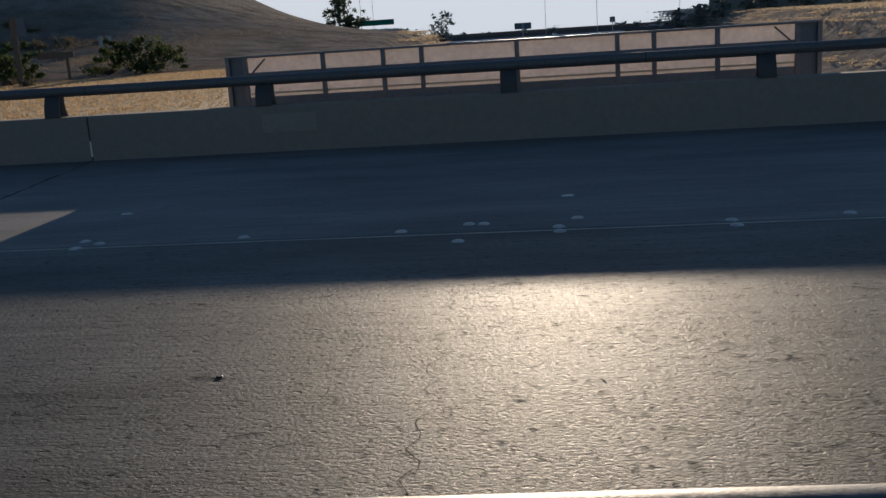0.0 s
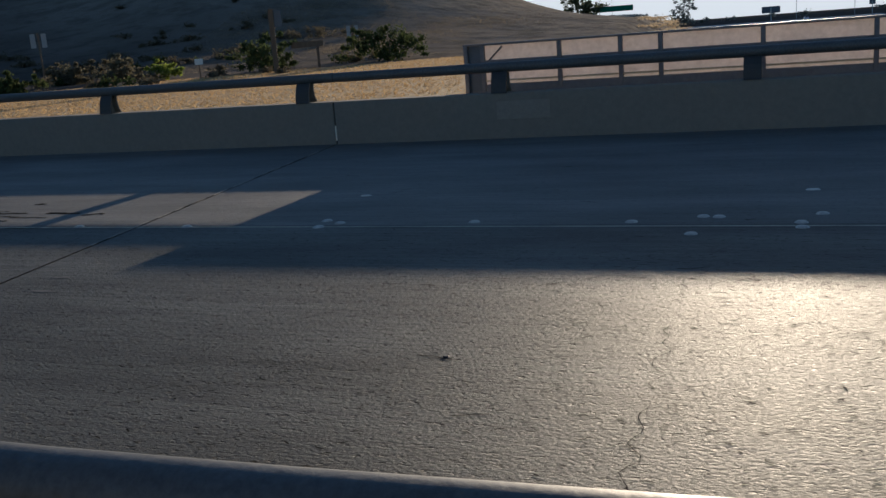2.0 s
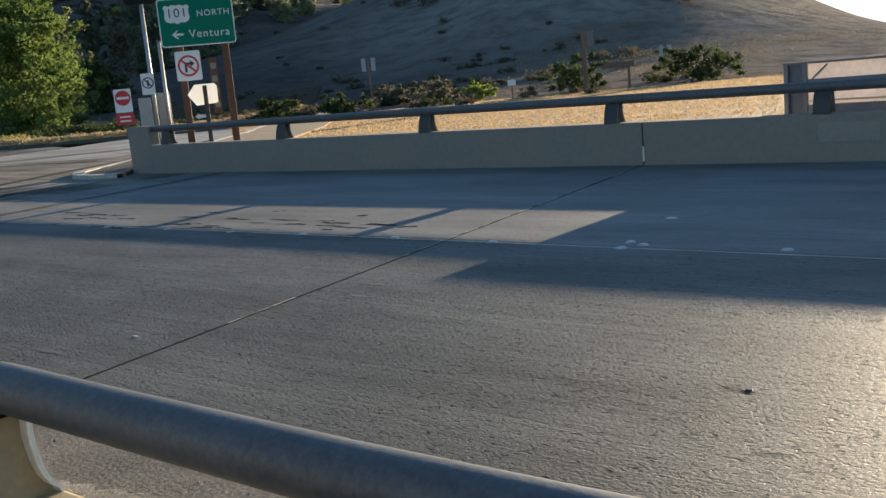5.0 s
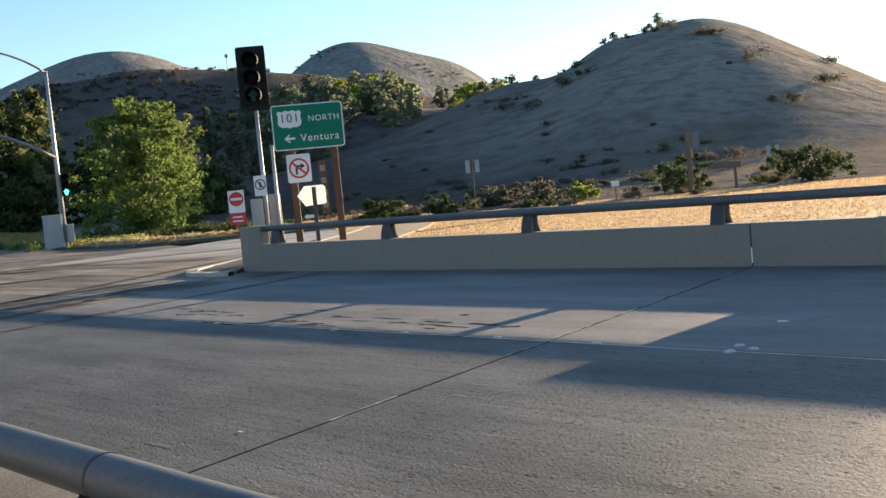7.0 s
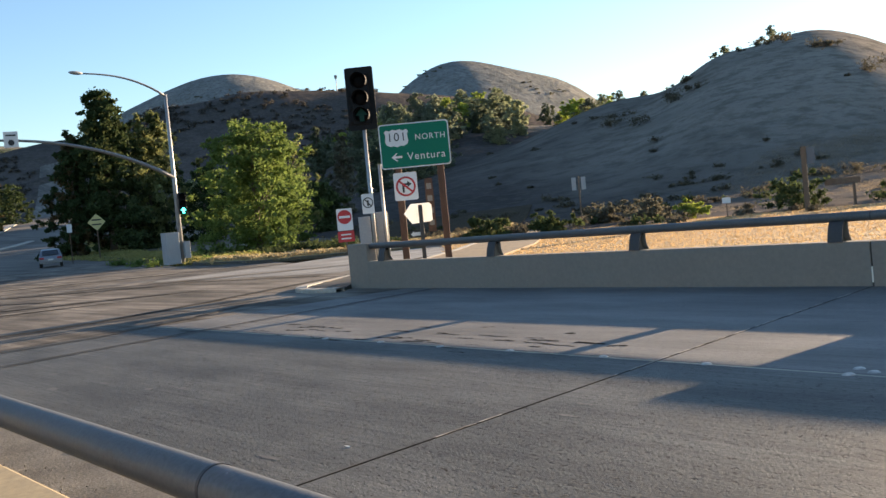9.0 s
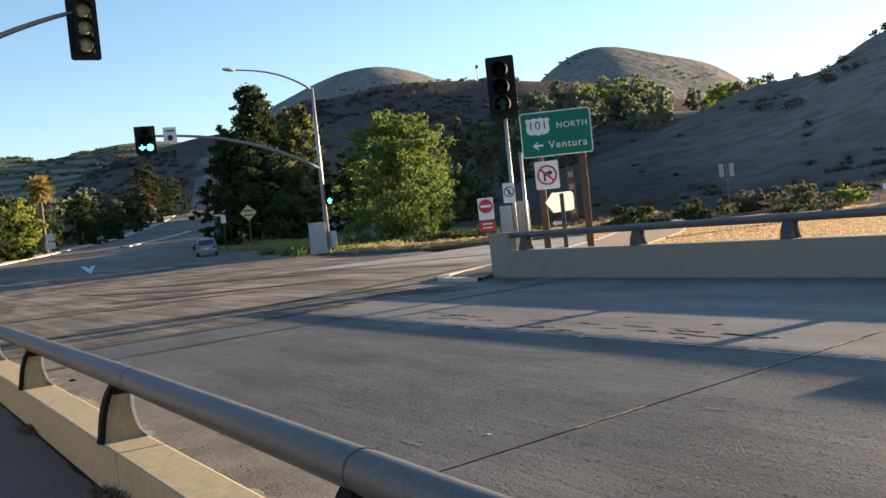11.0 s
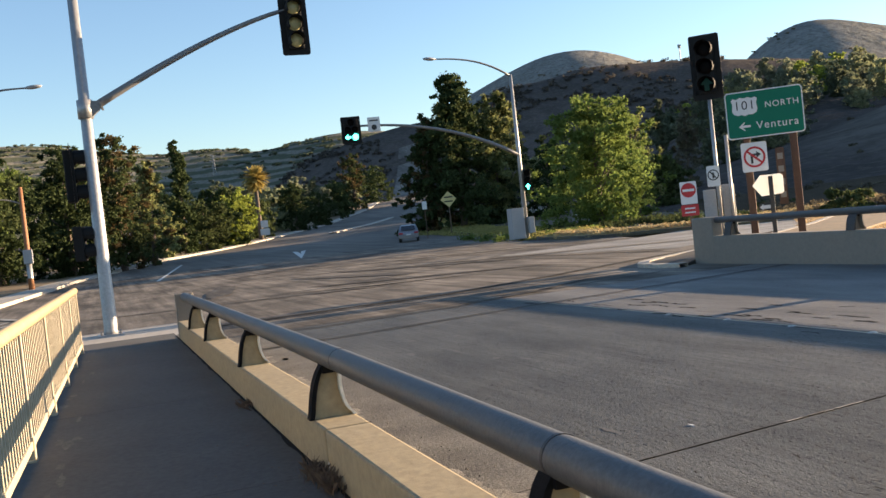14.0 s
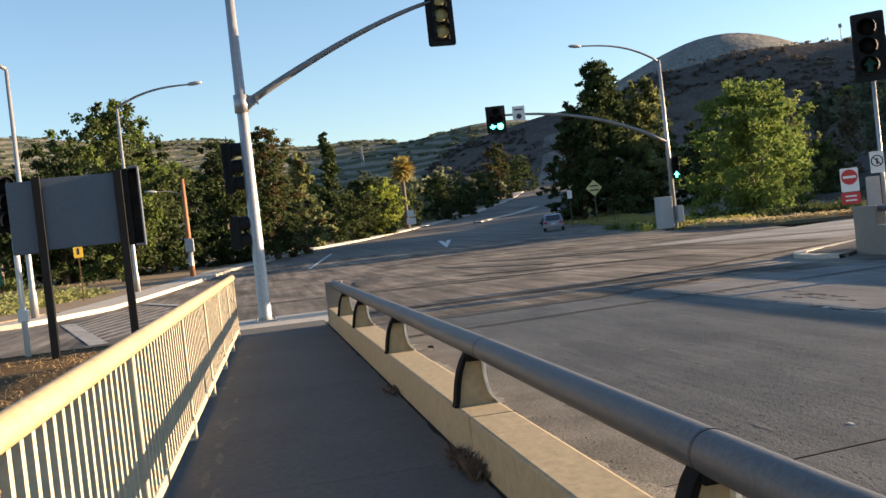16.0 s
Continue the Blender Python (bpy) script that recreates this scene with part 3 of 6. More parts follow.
def barrier(name, y_in, y_out, x0, x1, top, rail_y, rail_z, posts, label, face, joints):
    """Concrete parapet with a round rail on cast posts. face: +1 when posts lean to +y."""
    th = thing(name, (0, 0, 0), label, "barrier")
    edges = [x0] + joints + [x1]
    for a, b in zip(edges, edges[1:]):
        s = Shape().box((a + 0.012, y_in, -0.85), (b - 0.012, y_out, top), bev=0.018)
        part("parapet", s, M_NEARWALL if rail_y < 5 else M_WALL, th)
    for x in joints:
        part("joint_filler", Shape().box((x - 0.0115, y_in + 0.02, -0.8), (x + 0.0115, y_out - 0.02, top - 0.01)), M_SEAL, th, "dark joint filler")
        part("pale_filler", Shape().box((x - 0.0115, y_in + 0.004, 0.06), (x + 0.0115, y_in + 0.019, 0.3)), M_PALE, th, "pale sealant in the joint")
    dip = 0.03 if rail_y < 5 else 0.0
    rail = Shape().tube([(x0 + 0.1, rail_y, rail_z)] + [(x, rail_y, rail_z - dip * k) for x, k in ((-6, 0.0), (-4, 0.4), (-2.3, 0.85), (-1.4, 0.9), (-0.83, 0.65), (-0.28, 0.23), (0.1, -0.1), (0.6, -0.5), (x1, -0.6))], 0.077, 24)
    part("rail", rail, M_RAIL, th, smooth=True)
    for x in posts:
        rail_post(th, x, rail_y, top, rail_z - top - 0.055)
        # Saddle coloured black and deepened for the shade beneath the rail.
        part("saddle", Shape().box((x - 0.07, rail_y - 0.055, rail_z - 0.115), (x + 0.07, rail_y + 0.06, rail_z - 0.05), bev=0.01), M_JETBLACK, th, "rail saddle, black for the shade under the rail")
    for x in joints + [-2.93 if rail_y < 5 else 1.2]:
        zr = rail_z - (dip * 0.65 if -4 < x < -1 else 0.0)
        part("rail_sleeve", Shape().tube([(x - 0.009, rail_y, zr), (x + 0.009, rail_y, zr)], 0.0785, 24), M_DARKIRON, th, "dark joint ring")
    return th


near = barrier("near_barrier", 1.225, 1.525, -17.75, 40, 0.51, 1.375, 0.926,
               [-2.95 + 3.62 * k for k in range(1, 8)] + [-2.95, -6.45, -9.92, -13.25, -15.6], "low concrete barrier with a round metal rail on cast posts", 1, [-6.05, 4.0, 14.0, 24.0])
far = barrier("far_barrier", 14.32, 14.60, -21.3, 60, 0.69, 14.46, 1.07,
              [-19.86, -15.78, -11.79, -7.82, -4.45, -0.77, 2.87, 6.6, 10.3, 14, 17.7, 21.4], "concrete bridge barrier with a round metal rail on posts", 1, [-7.27, 12.0, 30.0])
part("end_pier", Shape().box((-21.32, 14.315, -0.85), (-20.45, 14.62, 1.15), bev=0.03), M_WALL, far)
part("end_pier", Shape().box((-17.95, 1.22, -0.85), (-17.75, 1.53, 0.99), bev=0.02), M_WALL, near)


# ---- screen over the freeway ----
def screen():
    th = thing("freeway_screen", (0, 15.5, 0), "grey steel framed screen, mesh built as panels paled for glare, behind the barrier", "screen")
    k = 15.5 / 15.1
    xs = [x * k for x in (-5.2, -4.92, -3.67, -2.72, -2.12, -0.66, 0.84, 1.38, 2.30, 3.44, 3.75)]
    for x in xs:
        part("upright", Shape().box((x - 0.035, -0.045, 0.1), (x + 0.035, 0.03, 1.385), bev=0.008), M_SCREENFRAME, th)
    part("top_rail", Shape().box((xs[0] - 0.04, -0.05, 1.385), (xs[-1] + 0.04, 0.05, 1.42), bev=0.008), M_SCREENFRAME, th)
    part("middle_rail", Shape().box((xs[1], -0.02, 0.80), (xs[-2], 0.03, 0.825)), M_FENCE, th)
    part("lower_rail", Shape().box((xs[1], -0.03, 0.60), (xs[-2], 0.03, 0.755), bev=0.01), M_SCREENFRAME, th)
    part("upper_rail", Shape().box((xs[1], -0.02, 1.09), (xs[-2], 0.03, 1.15), bev=0.01), M_SCREENFRAME, th)
    # End bays get plates too, added to keep the screen's shadow solid.
    for a, b in zip(xs, xs[1:]):
        part("panel", Shape().box((a, 0.032, 0.1), (b - 0.004, 0.042, 1.395)), M_SIGNBACK if a in (xs[0], xs[-2]) else M_SCREEN, th)
    for sx, dx in ((xs[1] + 0.06, 0.28), (xs[-2] - 0.06, -0.28)):
        part("brace", Shape().tube([(sx, -0.02, 1.1), (sx + dx, -0.02, 1.36)], 0.015, 6), M_SCREENFRAME, th)
    return th


screen()


# ---- footway fence ----
M_FENCETOP = material("yellowish_rail_paint", (0.40, 0.315, 0.175), 0.6, 0.22, 2.5, 18, 0.15, tint=(0.31, 0.235, 0.13))


def fence_y(x):
    return -0.69 - (x + 7) * 0.0267


def fence():
    x0, x1 = -17.5, 8.0
    ang = math.degrees(math.atan(-0.0267))
    th = thing("footway_fence", (0, fence_y(0), 0.2, 0, 0, ang), "cream painted steel picket fence along the footway", "fence")
    top = Shape().tube([(x0, 0, 1.06), (x1, 0, 1.06)], 0.055, 14)
    part("top_rail", top, M_FENCETOP, th, "yellowish cream top rail", smooth=True)
    part("bottom_rail", Shape().box((x0, -0.028, 0.10), (x1, 0.028, 0.17), bev=0.008), M_FENCE, th)
    posts = [-17.45, -15.25, -13.1, -10.75, -8.35, -5.57, -2.9, -0.2, 2.5, 5.2, 7.9]
    ps = Shape().box((-0.04, -0.03, 0.0), (0.04, 0.03, 1.03), bev=0.008).mesh("post", M_FENCE)
    ft = Shape().box((-0.06, -0.045, 0.0), (0.06, 0.045, 0.02), bev=0.005).box((-0.045, -0.04, 0.02), (0.045, 0.04, 0.2), bev=0.01).mesh("foot", M_FENCE)
    for x in posts:
        part("post", ps, None, th, m=pose(x, 0, 0))
        part("foot", ft, None, th, m=pose(x, 0, 0))
    pk = Shape().box((-0.023, -0.014, 0.16), (0.023, 0.014, 1.02)).mesh("picket", M_FENCE)
    x, n = x0 + 0.13, 0
    while x < 2.0 and n < 300:
        if min(abs(x - p) for p in posts) > 0.07:
            part("picket", pk, None, th, m=pose(x, 0, 0))
            n += 1
        x += 0.15
    return th


fence()


# ---- verges, kerbs, markings ----
M_STRAW = material("straw_earth", (0.115, 0.096, 0.055), 0.95, 0.35, 0.6, 9, 0.5, tint=(0.08, 0.062, 0.04))
M_BANK = material("brown_bank_earth", (0.17, 0.115, 0.065), 0.95, 0.4, 1.2, 14, 0.8, tint=(0.085, 0.06, 0.04), rise=0.04, spec=0.0)
LEFT_KERB = [(-27, -34), (-30.5, -13), (-33.5, -7.4), (-38.5, -5.4), (-74, -1.7), (-110, 5.8), (-138, 20), (-176, 37), (-267, 77)]
RIGHT_KERB = [(-68, 68), (-52, 50.5), (-43.0, 37.5), (-41.2, 29), (-45, 24.7), (-52, 24.4), (-58, 26.6), (-87, 32), (-140, 49), (-270, 96)]


def offset_line(line, off, half):
    out = []
    for i, (x, y) in enumerate(line):
        p, q = line[max(0, i - 1)], line[min(len(line) - 1, i + 1)]
        d = Vector((q[0] - p[0], q[1] - p[1])).normalized()
        out.append((x - d.y * off, y + d.x * off, half))
    return out


def raised(line, off, half, lift, edge=0.0):
    s = strip(offset_line(line, off, half), lift, 6, 2)
    if edge:
        k = len(s.v)
        n = k // 3
        s.v += [(x, y, z - edge) for x, y, z in s.v]
        for i in range(n - 1):
            for c in (0, 2):
                a, b = i * 3 + c, (i + 1) * 3 + c
                s.f.append((a, b, b + k, a + k))
    return s


M_STRAWSTRIP = material("strip_straw", (0.50, 0.39, 0.21), 0.95, 0.3, 0.9, 8, 0.6, tint=(0.30, 0.24, 0.12), rise=0.05, through=0.25)
# Concrete darkened to imitate the shade on kerb face and gutter.
M_SHADEKERB = material("shade_dark_kerb", (0.10, 0.09, 0.078), 0.9, 0.25, 0.8, 9, 0.3, tint=(0.06, 0.054, 0.047), spec=0.2)
setting("gutter", strip(offset_line(RIGHT_KERB[1:8], 0.22, 0.22), 0.016, 6, 1), M_SHADEKERB, "strip along the kerb, dark for the shade there", "gutter")
setting("kerb_north", raised(RIGHT_KERB[1:], -0.1, 0.10, 0.155, 0.35), M_SHADEKERB, "concrete kerb round the planted corner, darkened for its shaded face", "kerb")
# Earth colour lowered in place of the hill's shade on it.
M_SHADEVERGE = material("hill_shade_earth", (0.10, 0.078, 0.055), 0.95, 0.35, 0.5, 5, 0.5, tint=(0.065, 0.054, 0.04), spec=0.0)
setting("verge_ramp", raised(RIGHT_KERB[:4], -8.3, 8.1, 0.115, 0.2), M_SHADEVERGE, "brushy earth along the slip road, darkened for hill shade", "verge")
setting("verge_north", raised(RIGHT_KERB[3:], -8.3, 8.1, 0.12, 0.2), M_STRAW, "dry verge with patchy grass beside the road", "verge")
setting("verge_strip", raised(RIGHT_KERB[1:6], -0.95, 0.72, 0.175, 0.15), M_STRAWSTRIP, "sunlit strip of dry straw behind the kerb", "verge")
M_LAWN = material("dry_lawn", (0.26, 0.25, 0.075), 0.95, 0.3, 0.7, 9, 0.6, tint=(0.15, 0.15, 0.05), rise=0.05, through=0.25)
setting("verge_lawn", raised(RIGHT_KERB[5:9], -2.2, 1.95, 0.17, 0.15), M_LAWN, "yellow-green grass under the roadside trees, toned as if sunlit", "verge")
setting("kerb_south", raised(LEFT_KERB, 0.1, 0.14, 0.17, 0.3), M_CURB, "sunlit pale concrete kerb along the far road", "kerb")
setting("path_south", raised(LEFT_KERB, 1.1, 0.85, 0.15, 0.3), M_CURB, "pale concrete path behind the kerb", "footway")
setting("verge_south", raised(LEFT_KERB, 10.0, 8.0, 0.14, 0.2), M_DIRT, "dark planted bank under the trees", "verge")
setting("median", raised([spot(76.8, 146), spot(75.3, 165), spot(73.3, 192)], 0, 0.6, 0.16, 0.3), M_CURB, "sunlit concrete median strip on the far road", "median")
ISLAND = [(-20.7, 13.45), (-21.6, 13.25), (-22.6, 13.4), (-23.4, 13.95), (-24.1, 14.9), (-25.4, 17.0), (-28.4, 21.8), (-32.2, 27.0), (-37, 32.5), (-48, 44)]
setting("kerb_ramp", raised(ISLAND, -0.14, 0.15, 0.10, 0.4), M_CURB, "pale curved kerb at the barrier end", "kerb")
# Nose sloped and coloured dark, as its top lies in shade.
_nose = [(-20.7, 13.5, 0.012), (-21.6, 13.32, 0.012), (-22.55, 13.47, 0.03), (-23.3, 14.0, 0.06), (-24.0, 14.95, 0.09), (-25.3, 17.05, 0.1), (-22.6, 18.0, 0.15), (-21.3, 14.63, 0.15), (-21.3, 14.28, 0.1)]
setting("island_nose", Shape().add([(x, y, -0.2) for x, y, z in _nose] + _nose, [(9, 10, 11, 17), (11, 12, 16, 17), (12, 13, 14, 16), (14, 15, 16)] + [(k, (k + 1) % 9, (k + 1) % 9 + 9, k + 9) for k in range(9)]), M_SHADEKERB, "ramped concrete nose of the kerbed island, darkened for shade", "kerb")
setting("island", raised(ISLAND[4:], -1.9, 1.65, 0.09, 0.3), M_DIRT, "bare earth island behind the barrier end", "verge")
setting("landing", Shape().box((-22.4, -1.3, -0.3), (-19.2, 1.9, 0.16), bev=0.03), M_CURB, "pale concrete kerb landing at the end of the footway", "footway")
setting("bank_south", Shape().box((-21.6, -22, -0.5), (12, -1.02, 0.03), bev=0.1), M_BANK, "dry straw-covered earth beyond the fence", "verge")


def flat_mark(name, outline, lift, mat, label):
    s = Shape().add([(x, y, (land(x, y) if x < -18.9 else 0.0) + lift) for x, y in outline], [tuple(range(len(outline)))])
    return setting(name, s, mat, label, "marking")


def band(a, b, w):
    d = (Vector(b) - Vector(a)).normalized()
    n = Vector((-d.y, d.x)) * w / 2
    return [tuple(Vector(a) - n), tuple(Vector(b) - n), tuple(Vector(b) + n), tuple(Vector(a) + n)]


M_WORN = material("worn_road_paint", (0.34, 0.33, 0.30), 0.8, 0.35, 1.2, 9, 0.2, tint=(0.13, 0.125, 0.11))
M_LINE = material("faint_line_paint", (0.42, 0.40, 0.30), 0.7, 0.35, 1.6, 12, 0.1, tint=(0.14, 0.13, 0.11))
flat_mark("lane_line", band((-18.8, 7.93), (40, 7.93), 0.04), 0.003, M_LINE, "thin worn lane line across the deck")
for i in range(9):
    t = i / 8
    a = Vector((-31.2, -5.6)).lerp(Vector((-23.2, -3.7)), t)
    b = Vector((-39.0, -4.4)).lerp(Vector((-31.0, -1.6)), t)
    flat_mark("crosswalk_stripe", band(a, b, 0.15), 0.016, M_WORN, "worn white crosswalk stripe")
flat_mark("crosswalk_edge", band((-32.2, -5.9), (-22.4, -3.5), 0.4), 0.020, M_WORN, "worn white crosswalk edge line")
flat_mark("crosswalk_edge", band((-40.5, -4.4), (-31.5, -1.2), 0.3), 0.020, M_WORN, "worn white crosswalk edge line")
_a = Vector(spot(78.75, 72))
flat_mark("road_arrow", [tuple(_a), *(spot(az, d) for az, d in ((78.45, 93), (78.75, 91), (78.75, 84), (78.95, 91), (79.25, 93)))], 0.012, M_PAINT, "white arrow painted on the asphalt")
flat_mark("stop_line", band(spot(86.9, 60), spot(85.5, 90), 0.2), 0.012, M_PAINT, "faded white line on the asphalt")


def dot(x, y, r, label):
    s = Shape()
    vs = [(0, 0, 0.015)] + [(r * f * math.cos(k * math.pi / 7), r * f * math.sin(k * math.pi / 7), z) for f, z in ((0.72, 0.012), (1, 0.0)) for k in range(14)]
    fs = [(0, 1 + k, 1 + (k + 1) % 14) for k in range(14)] + [(1 + k, 15 + k, 15 + (k + 1) % 14, 1 + (k + 1) % 14) for k in range(14)]
    s.add(vs, fs)
    ob = part("lane_marker", s, M_DOT, None, label, True, pose(x, y, 0.001))
    return tagged(ob, "", "lane marker", "lane markers on the deck")


M_DOT = material("ceramic_dot", (0.50, 0.49, 0.44), 0.5, 0.3, 14, 40, 0.1, tint=(0.16, 0.15, 0.14))
for x, y in [(-4.30, 7.92), (-4.35, 8.20), (-4.16, 8.09), (-2.83, 8.12), (-1.42, 8.10), (-0.88, 7.64), (-0.85, 8.31), (-0.72, 8.29), (-0.07, 8.06), (-0.06, 7.88), (0.09, 8.40), (1.34, 8.06), (1.35, 7.86),
             (2.3, 8.16), (-5.78, 7.95), (-7.12, 7.97), (-8.58, 7.95), (-9.85, 7.9), (-11.2, 7.93), (-12.6, 7.9)]:
    dot(x, y, 0.055 if y != 7.92 else 0.06, "worn pale ceramic lane marker glued to the deck")


def flake(x, y, sx, sy, turn, mat, name, label, cat):
    n = 7
    rim = [(math.cos(k * 2 * math.pi / n) * sx * random.uniform(0.7, 1.1), math.sin(k * 2 * math.pi / n) * sy * random.uniform(0.7, 1.1)) for k in range(n)]
    s = Shape().add([(px, py, 0.0) for px, py in rim] + [(px * 0.7, py * 0.7, min(sx, sy) * 0.35) for px, py in rim],
                    [tuple(range(n, 2 * n))] + [(k, (k + 1) % n, n + (k + 1) % n, n + k) for k in range(n)])
    return tagged(part(name, s, mat, None, label, False, pose(x, y, 0.001, 0, 0, turn)), "", cat)


for x, y, k in [(0.02, 9.5, 1), (-4.55, 9.52, 1), (-6.32, 4.06, 0.6)]:
    flake(x, y, 0.08 * k, 0.035 * k, 10, M_PAINT, "paint_patch", "flat pale paint patch on the deck", "paint patch")
flake(-1.83, 4.63, 0.024, 0.02, 0, M_DARKIRON, "pebble", "small dark stone lying on the deck", "stone")


def tar(points, w, name="tar_crack"):
    s = Shape()
    vs = []
    for i, (x, y) in enumerate(points):
        ww = w * (0.6 + 0.7 * random.random())
        p, q = points[max(0, i - 1)], points[min(len(points) - 1, i + 1)]
        d = Vector((q[0] - p[0], q[1] - p[1])).normalized()
        vs += [(x - d.y * ww, y + d.x * ww, land(x, y) * 0 + 0.003), (x + d.y * ww, y - d.x * ww, 0.003)]
    s.add(vs, [(2 * i, 2 * i + 1, 2 * i + 3, 2 * i + 2) for i in range(len(points) - 1)])
    return setting(name, s, M_PIT if name == "pit" else M_CRACK, "shallow dark spall in the deck" if name == "pit" else "dark crack winding across the deck", "crack")


M_PIT = material("shallow_pit_dark", (0.055, 0.051, 0.045), 1.0, 0.4, 2, 20, 0.0, spec=0.0)
M_CRACK = material("crack_dark", (0.026, 0.024, 0.022), 1.0, 0.3, 2, 20, 0.0, spec=0.0)


def wander(a, b, n, amp):
    a, b = Vector(a), Vector(b)
    d = b - a
    nn = Vector((-d.y, d.x)).normalized()
    return [tuple(a + d * (i / n) + nn * amp * noise.noise(Vector((i * 0.37 + a.x * 3, a.y, 1)))) for i in range(n + 1)]


for _y0, _y1 in ((6.2, 5.75), (5.3, 4.35), (4.1, 2.9), (2.75, 1.6)):
    tar(wander((-0.59 - 0.037 * (_y0 - 1.6), _y0), (-0.59 - 0.037 * (_y1 - 1.6), _y1), 22, 0.07), 0.0021)
tar(wander((-3.9, 4.2), (-0.9, 4.75), 60, 0.06), 0.0016)
M_PATCH = material("pale_patch", (0.14, 0.13, 0.115), 0.65, 0.3, 2, 14, 0.2, spec=0.22)
for i in range(16):
    x, y = random.uniform(-15, -4), random.uniform(2.2, 7.0)
    n = 9
    sx, sy = random.uniform(0.05, 0.16), random.uniform(0.03, 0.08)
    flat_mark("worn_patch", [(x + sx * math.cos(k * 2 * math.pi / n) * random.uniform(0.5, 1.2), y + sy * math.sin(k * 2 * math.pi / n) * random.uniform(0.5, 1.2)) for k in range(n)], 0.003, M_PATCH, "pale worn patch on the deck")


def chips():
    """Spalled chips: flat, slender bent slivers, dark to imitate shaded hollows in the worn surface."""
    rng = np.random.default_rng(41)
    s = Shape()
    for i in range(9000):
        x, y = rng.uniform(-13, 5), rng.uniform(1.7, 7.8)
        if noise.noise(Vector((x * 0.35, y * 0.9, 4))) < rng.uniform(-0.7, 0.35):
            continue
        ln, a, w = rng.gamma(2.2, 0.012) + 0.012, rng.normal() * 0.35, rng.uniform(0.0015, 0.005)
        c, sn = math.cos(a), math.sin(a)
        bend = rng.normal() * 0.3 * ln
        pts = [(-ln / 2, 0), (-ln / 6, bend + w), (ln / 6, bend * 0.7 + w), (ln / 2, 0), (ln / 6, bend * 0.7 - w), (-ln / 6, bend - w)]
        s.add([(x + px * c - py * sn, y + px * sn + py * c, 0.0025) for px, py in pts], [(0, 5, 4, 3, 2, 1)])
    for i in range(2600):
        x, y = rng.uniform(-1.5, 6), rng.uniform(1.7, 7.0)
        if noise.noise(Vector((x * 0.8, y * 1.6, 7))) < rng.uniform(-0.25, 0.5):
            continue
        ln, a, w = rng.gamma(2.2, 0.016) + 0.02, rng.normal() * 0.25, rng.uniform(0.0015, 0.0045)
        c, sn, bend = math.cos(a), math.sin(a), rng.normal() * 0.25 * 0.05
        pts = [(-ln / 2, 0), (-ln / 5, bend + w), (ln / 7, bend * 0.6 + w * 1.2), (ln / 2, 0), (ln / 6, bend * 0.6 - w), (-ln / 5, bend - w * 0.7)]
        s.add([(x + px * c - py * sn, y + px * sn + py * c, 0.0028) for px, py in pts], [(0, 5, 4, 3, 2, 1)])
    tagged(new("deck_chips", s.mesh("deck_chips", M_CRACK)), "dark spalled chips in the worn deck", "chips", kind="stuff")


chips()


def gutter():
    """Pale grit that has gathered along the foot of the near parapet, thinner towards the lane."""
    xs = [-18.6 + 0.06 * i for i in range(410)]
    for reach, amp, lift, mat, lab in ((2.75, 0.35, 0.003, M_FILM, "thin dusty film on the edge of the deck"), (2.2, 0.25, 0.007, M_GRIT, "pale sandy grit along the foot of the barrier")):
        edge = [reach + amp * noise.noise(Vector((x * 0.5, reach, 2))) + 0.16 * noise.noise(Vector((x * 3.1, reach, 5))) + 0.1 * noise.noise(Vector((x * 11, reach, 8))) for x in xs]
        n = len(xs)
        s = Shape().add([(x, 1.53, lift) for x in xs] + [(x, e, lift) for x, e in zip(xs, edge)], [(i, i + 1, n + i + 1, n + i) for i in range(n - 1)])
        setting("gutter_grit", s, mat, lab, "grit")


M_FILM = material("dusty_film", (0.185, 0.172, 0.145), 0.85, 0.5, 1.6, 45, 0.8, tint=(0.105, 0.098, 0.084), spec=0.15)
M_GRIT = material("sandy_grit", (0.31, 0.285, 0.235), 0.9, 0.5, 1.8, 55, 0.9, tint=(0.18, 0.165, 0.135), spec=0.1)
gutter()


def gravel():
    """Loose stones strewn along the gutter."""
    rng = np.random.default_rng(33)
    for mat, n, lab in ((M_GRIT, 1100, "pale loose gravel along the gutter"), (M_CRACK, 260, "dark loose gravel along the gutter")):
        s = Shape()
        for i in range(n):
            x, y, r = rng.uniform(-17, 3), 1.56 + abs(rng.normal()) * 0.5, rng.uniform(0.003, 0.009)
            a = rng.uniform(0, 2.1)
            rim = [(x + r * math.cos(a + 1.257 * k) * rng.uniform(0.7, 1.3), y + r * math.sin(a + 1.257 * k) * rng.uniform(0.6, 1.1), 0.004) for k in range(5)]
            s.add(rim + [(x, y, 0.008 + r * 0.7)], [(k, (k + 1) % 5, 5) for k in range(5)])
        tagged(new("gravel", s.mesh("gravel", mat)), lab, "gravel", kind="stuff")


gravel()
for i in range(90):
    x, y = random.uniform(-16, 4), random.uniform(1.8, 13)
    a = random.uniform(-25, 25)
    ln = random.uniform(0.05, 0.22)
    tar(wander((x, y), (x + ln * math.cos(radians(a)), y + ln * math.sin(radians(a))), 6, 0.05), random.uniform(0.003, 0.007), "pit")
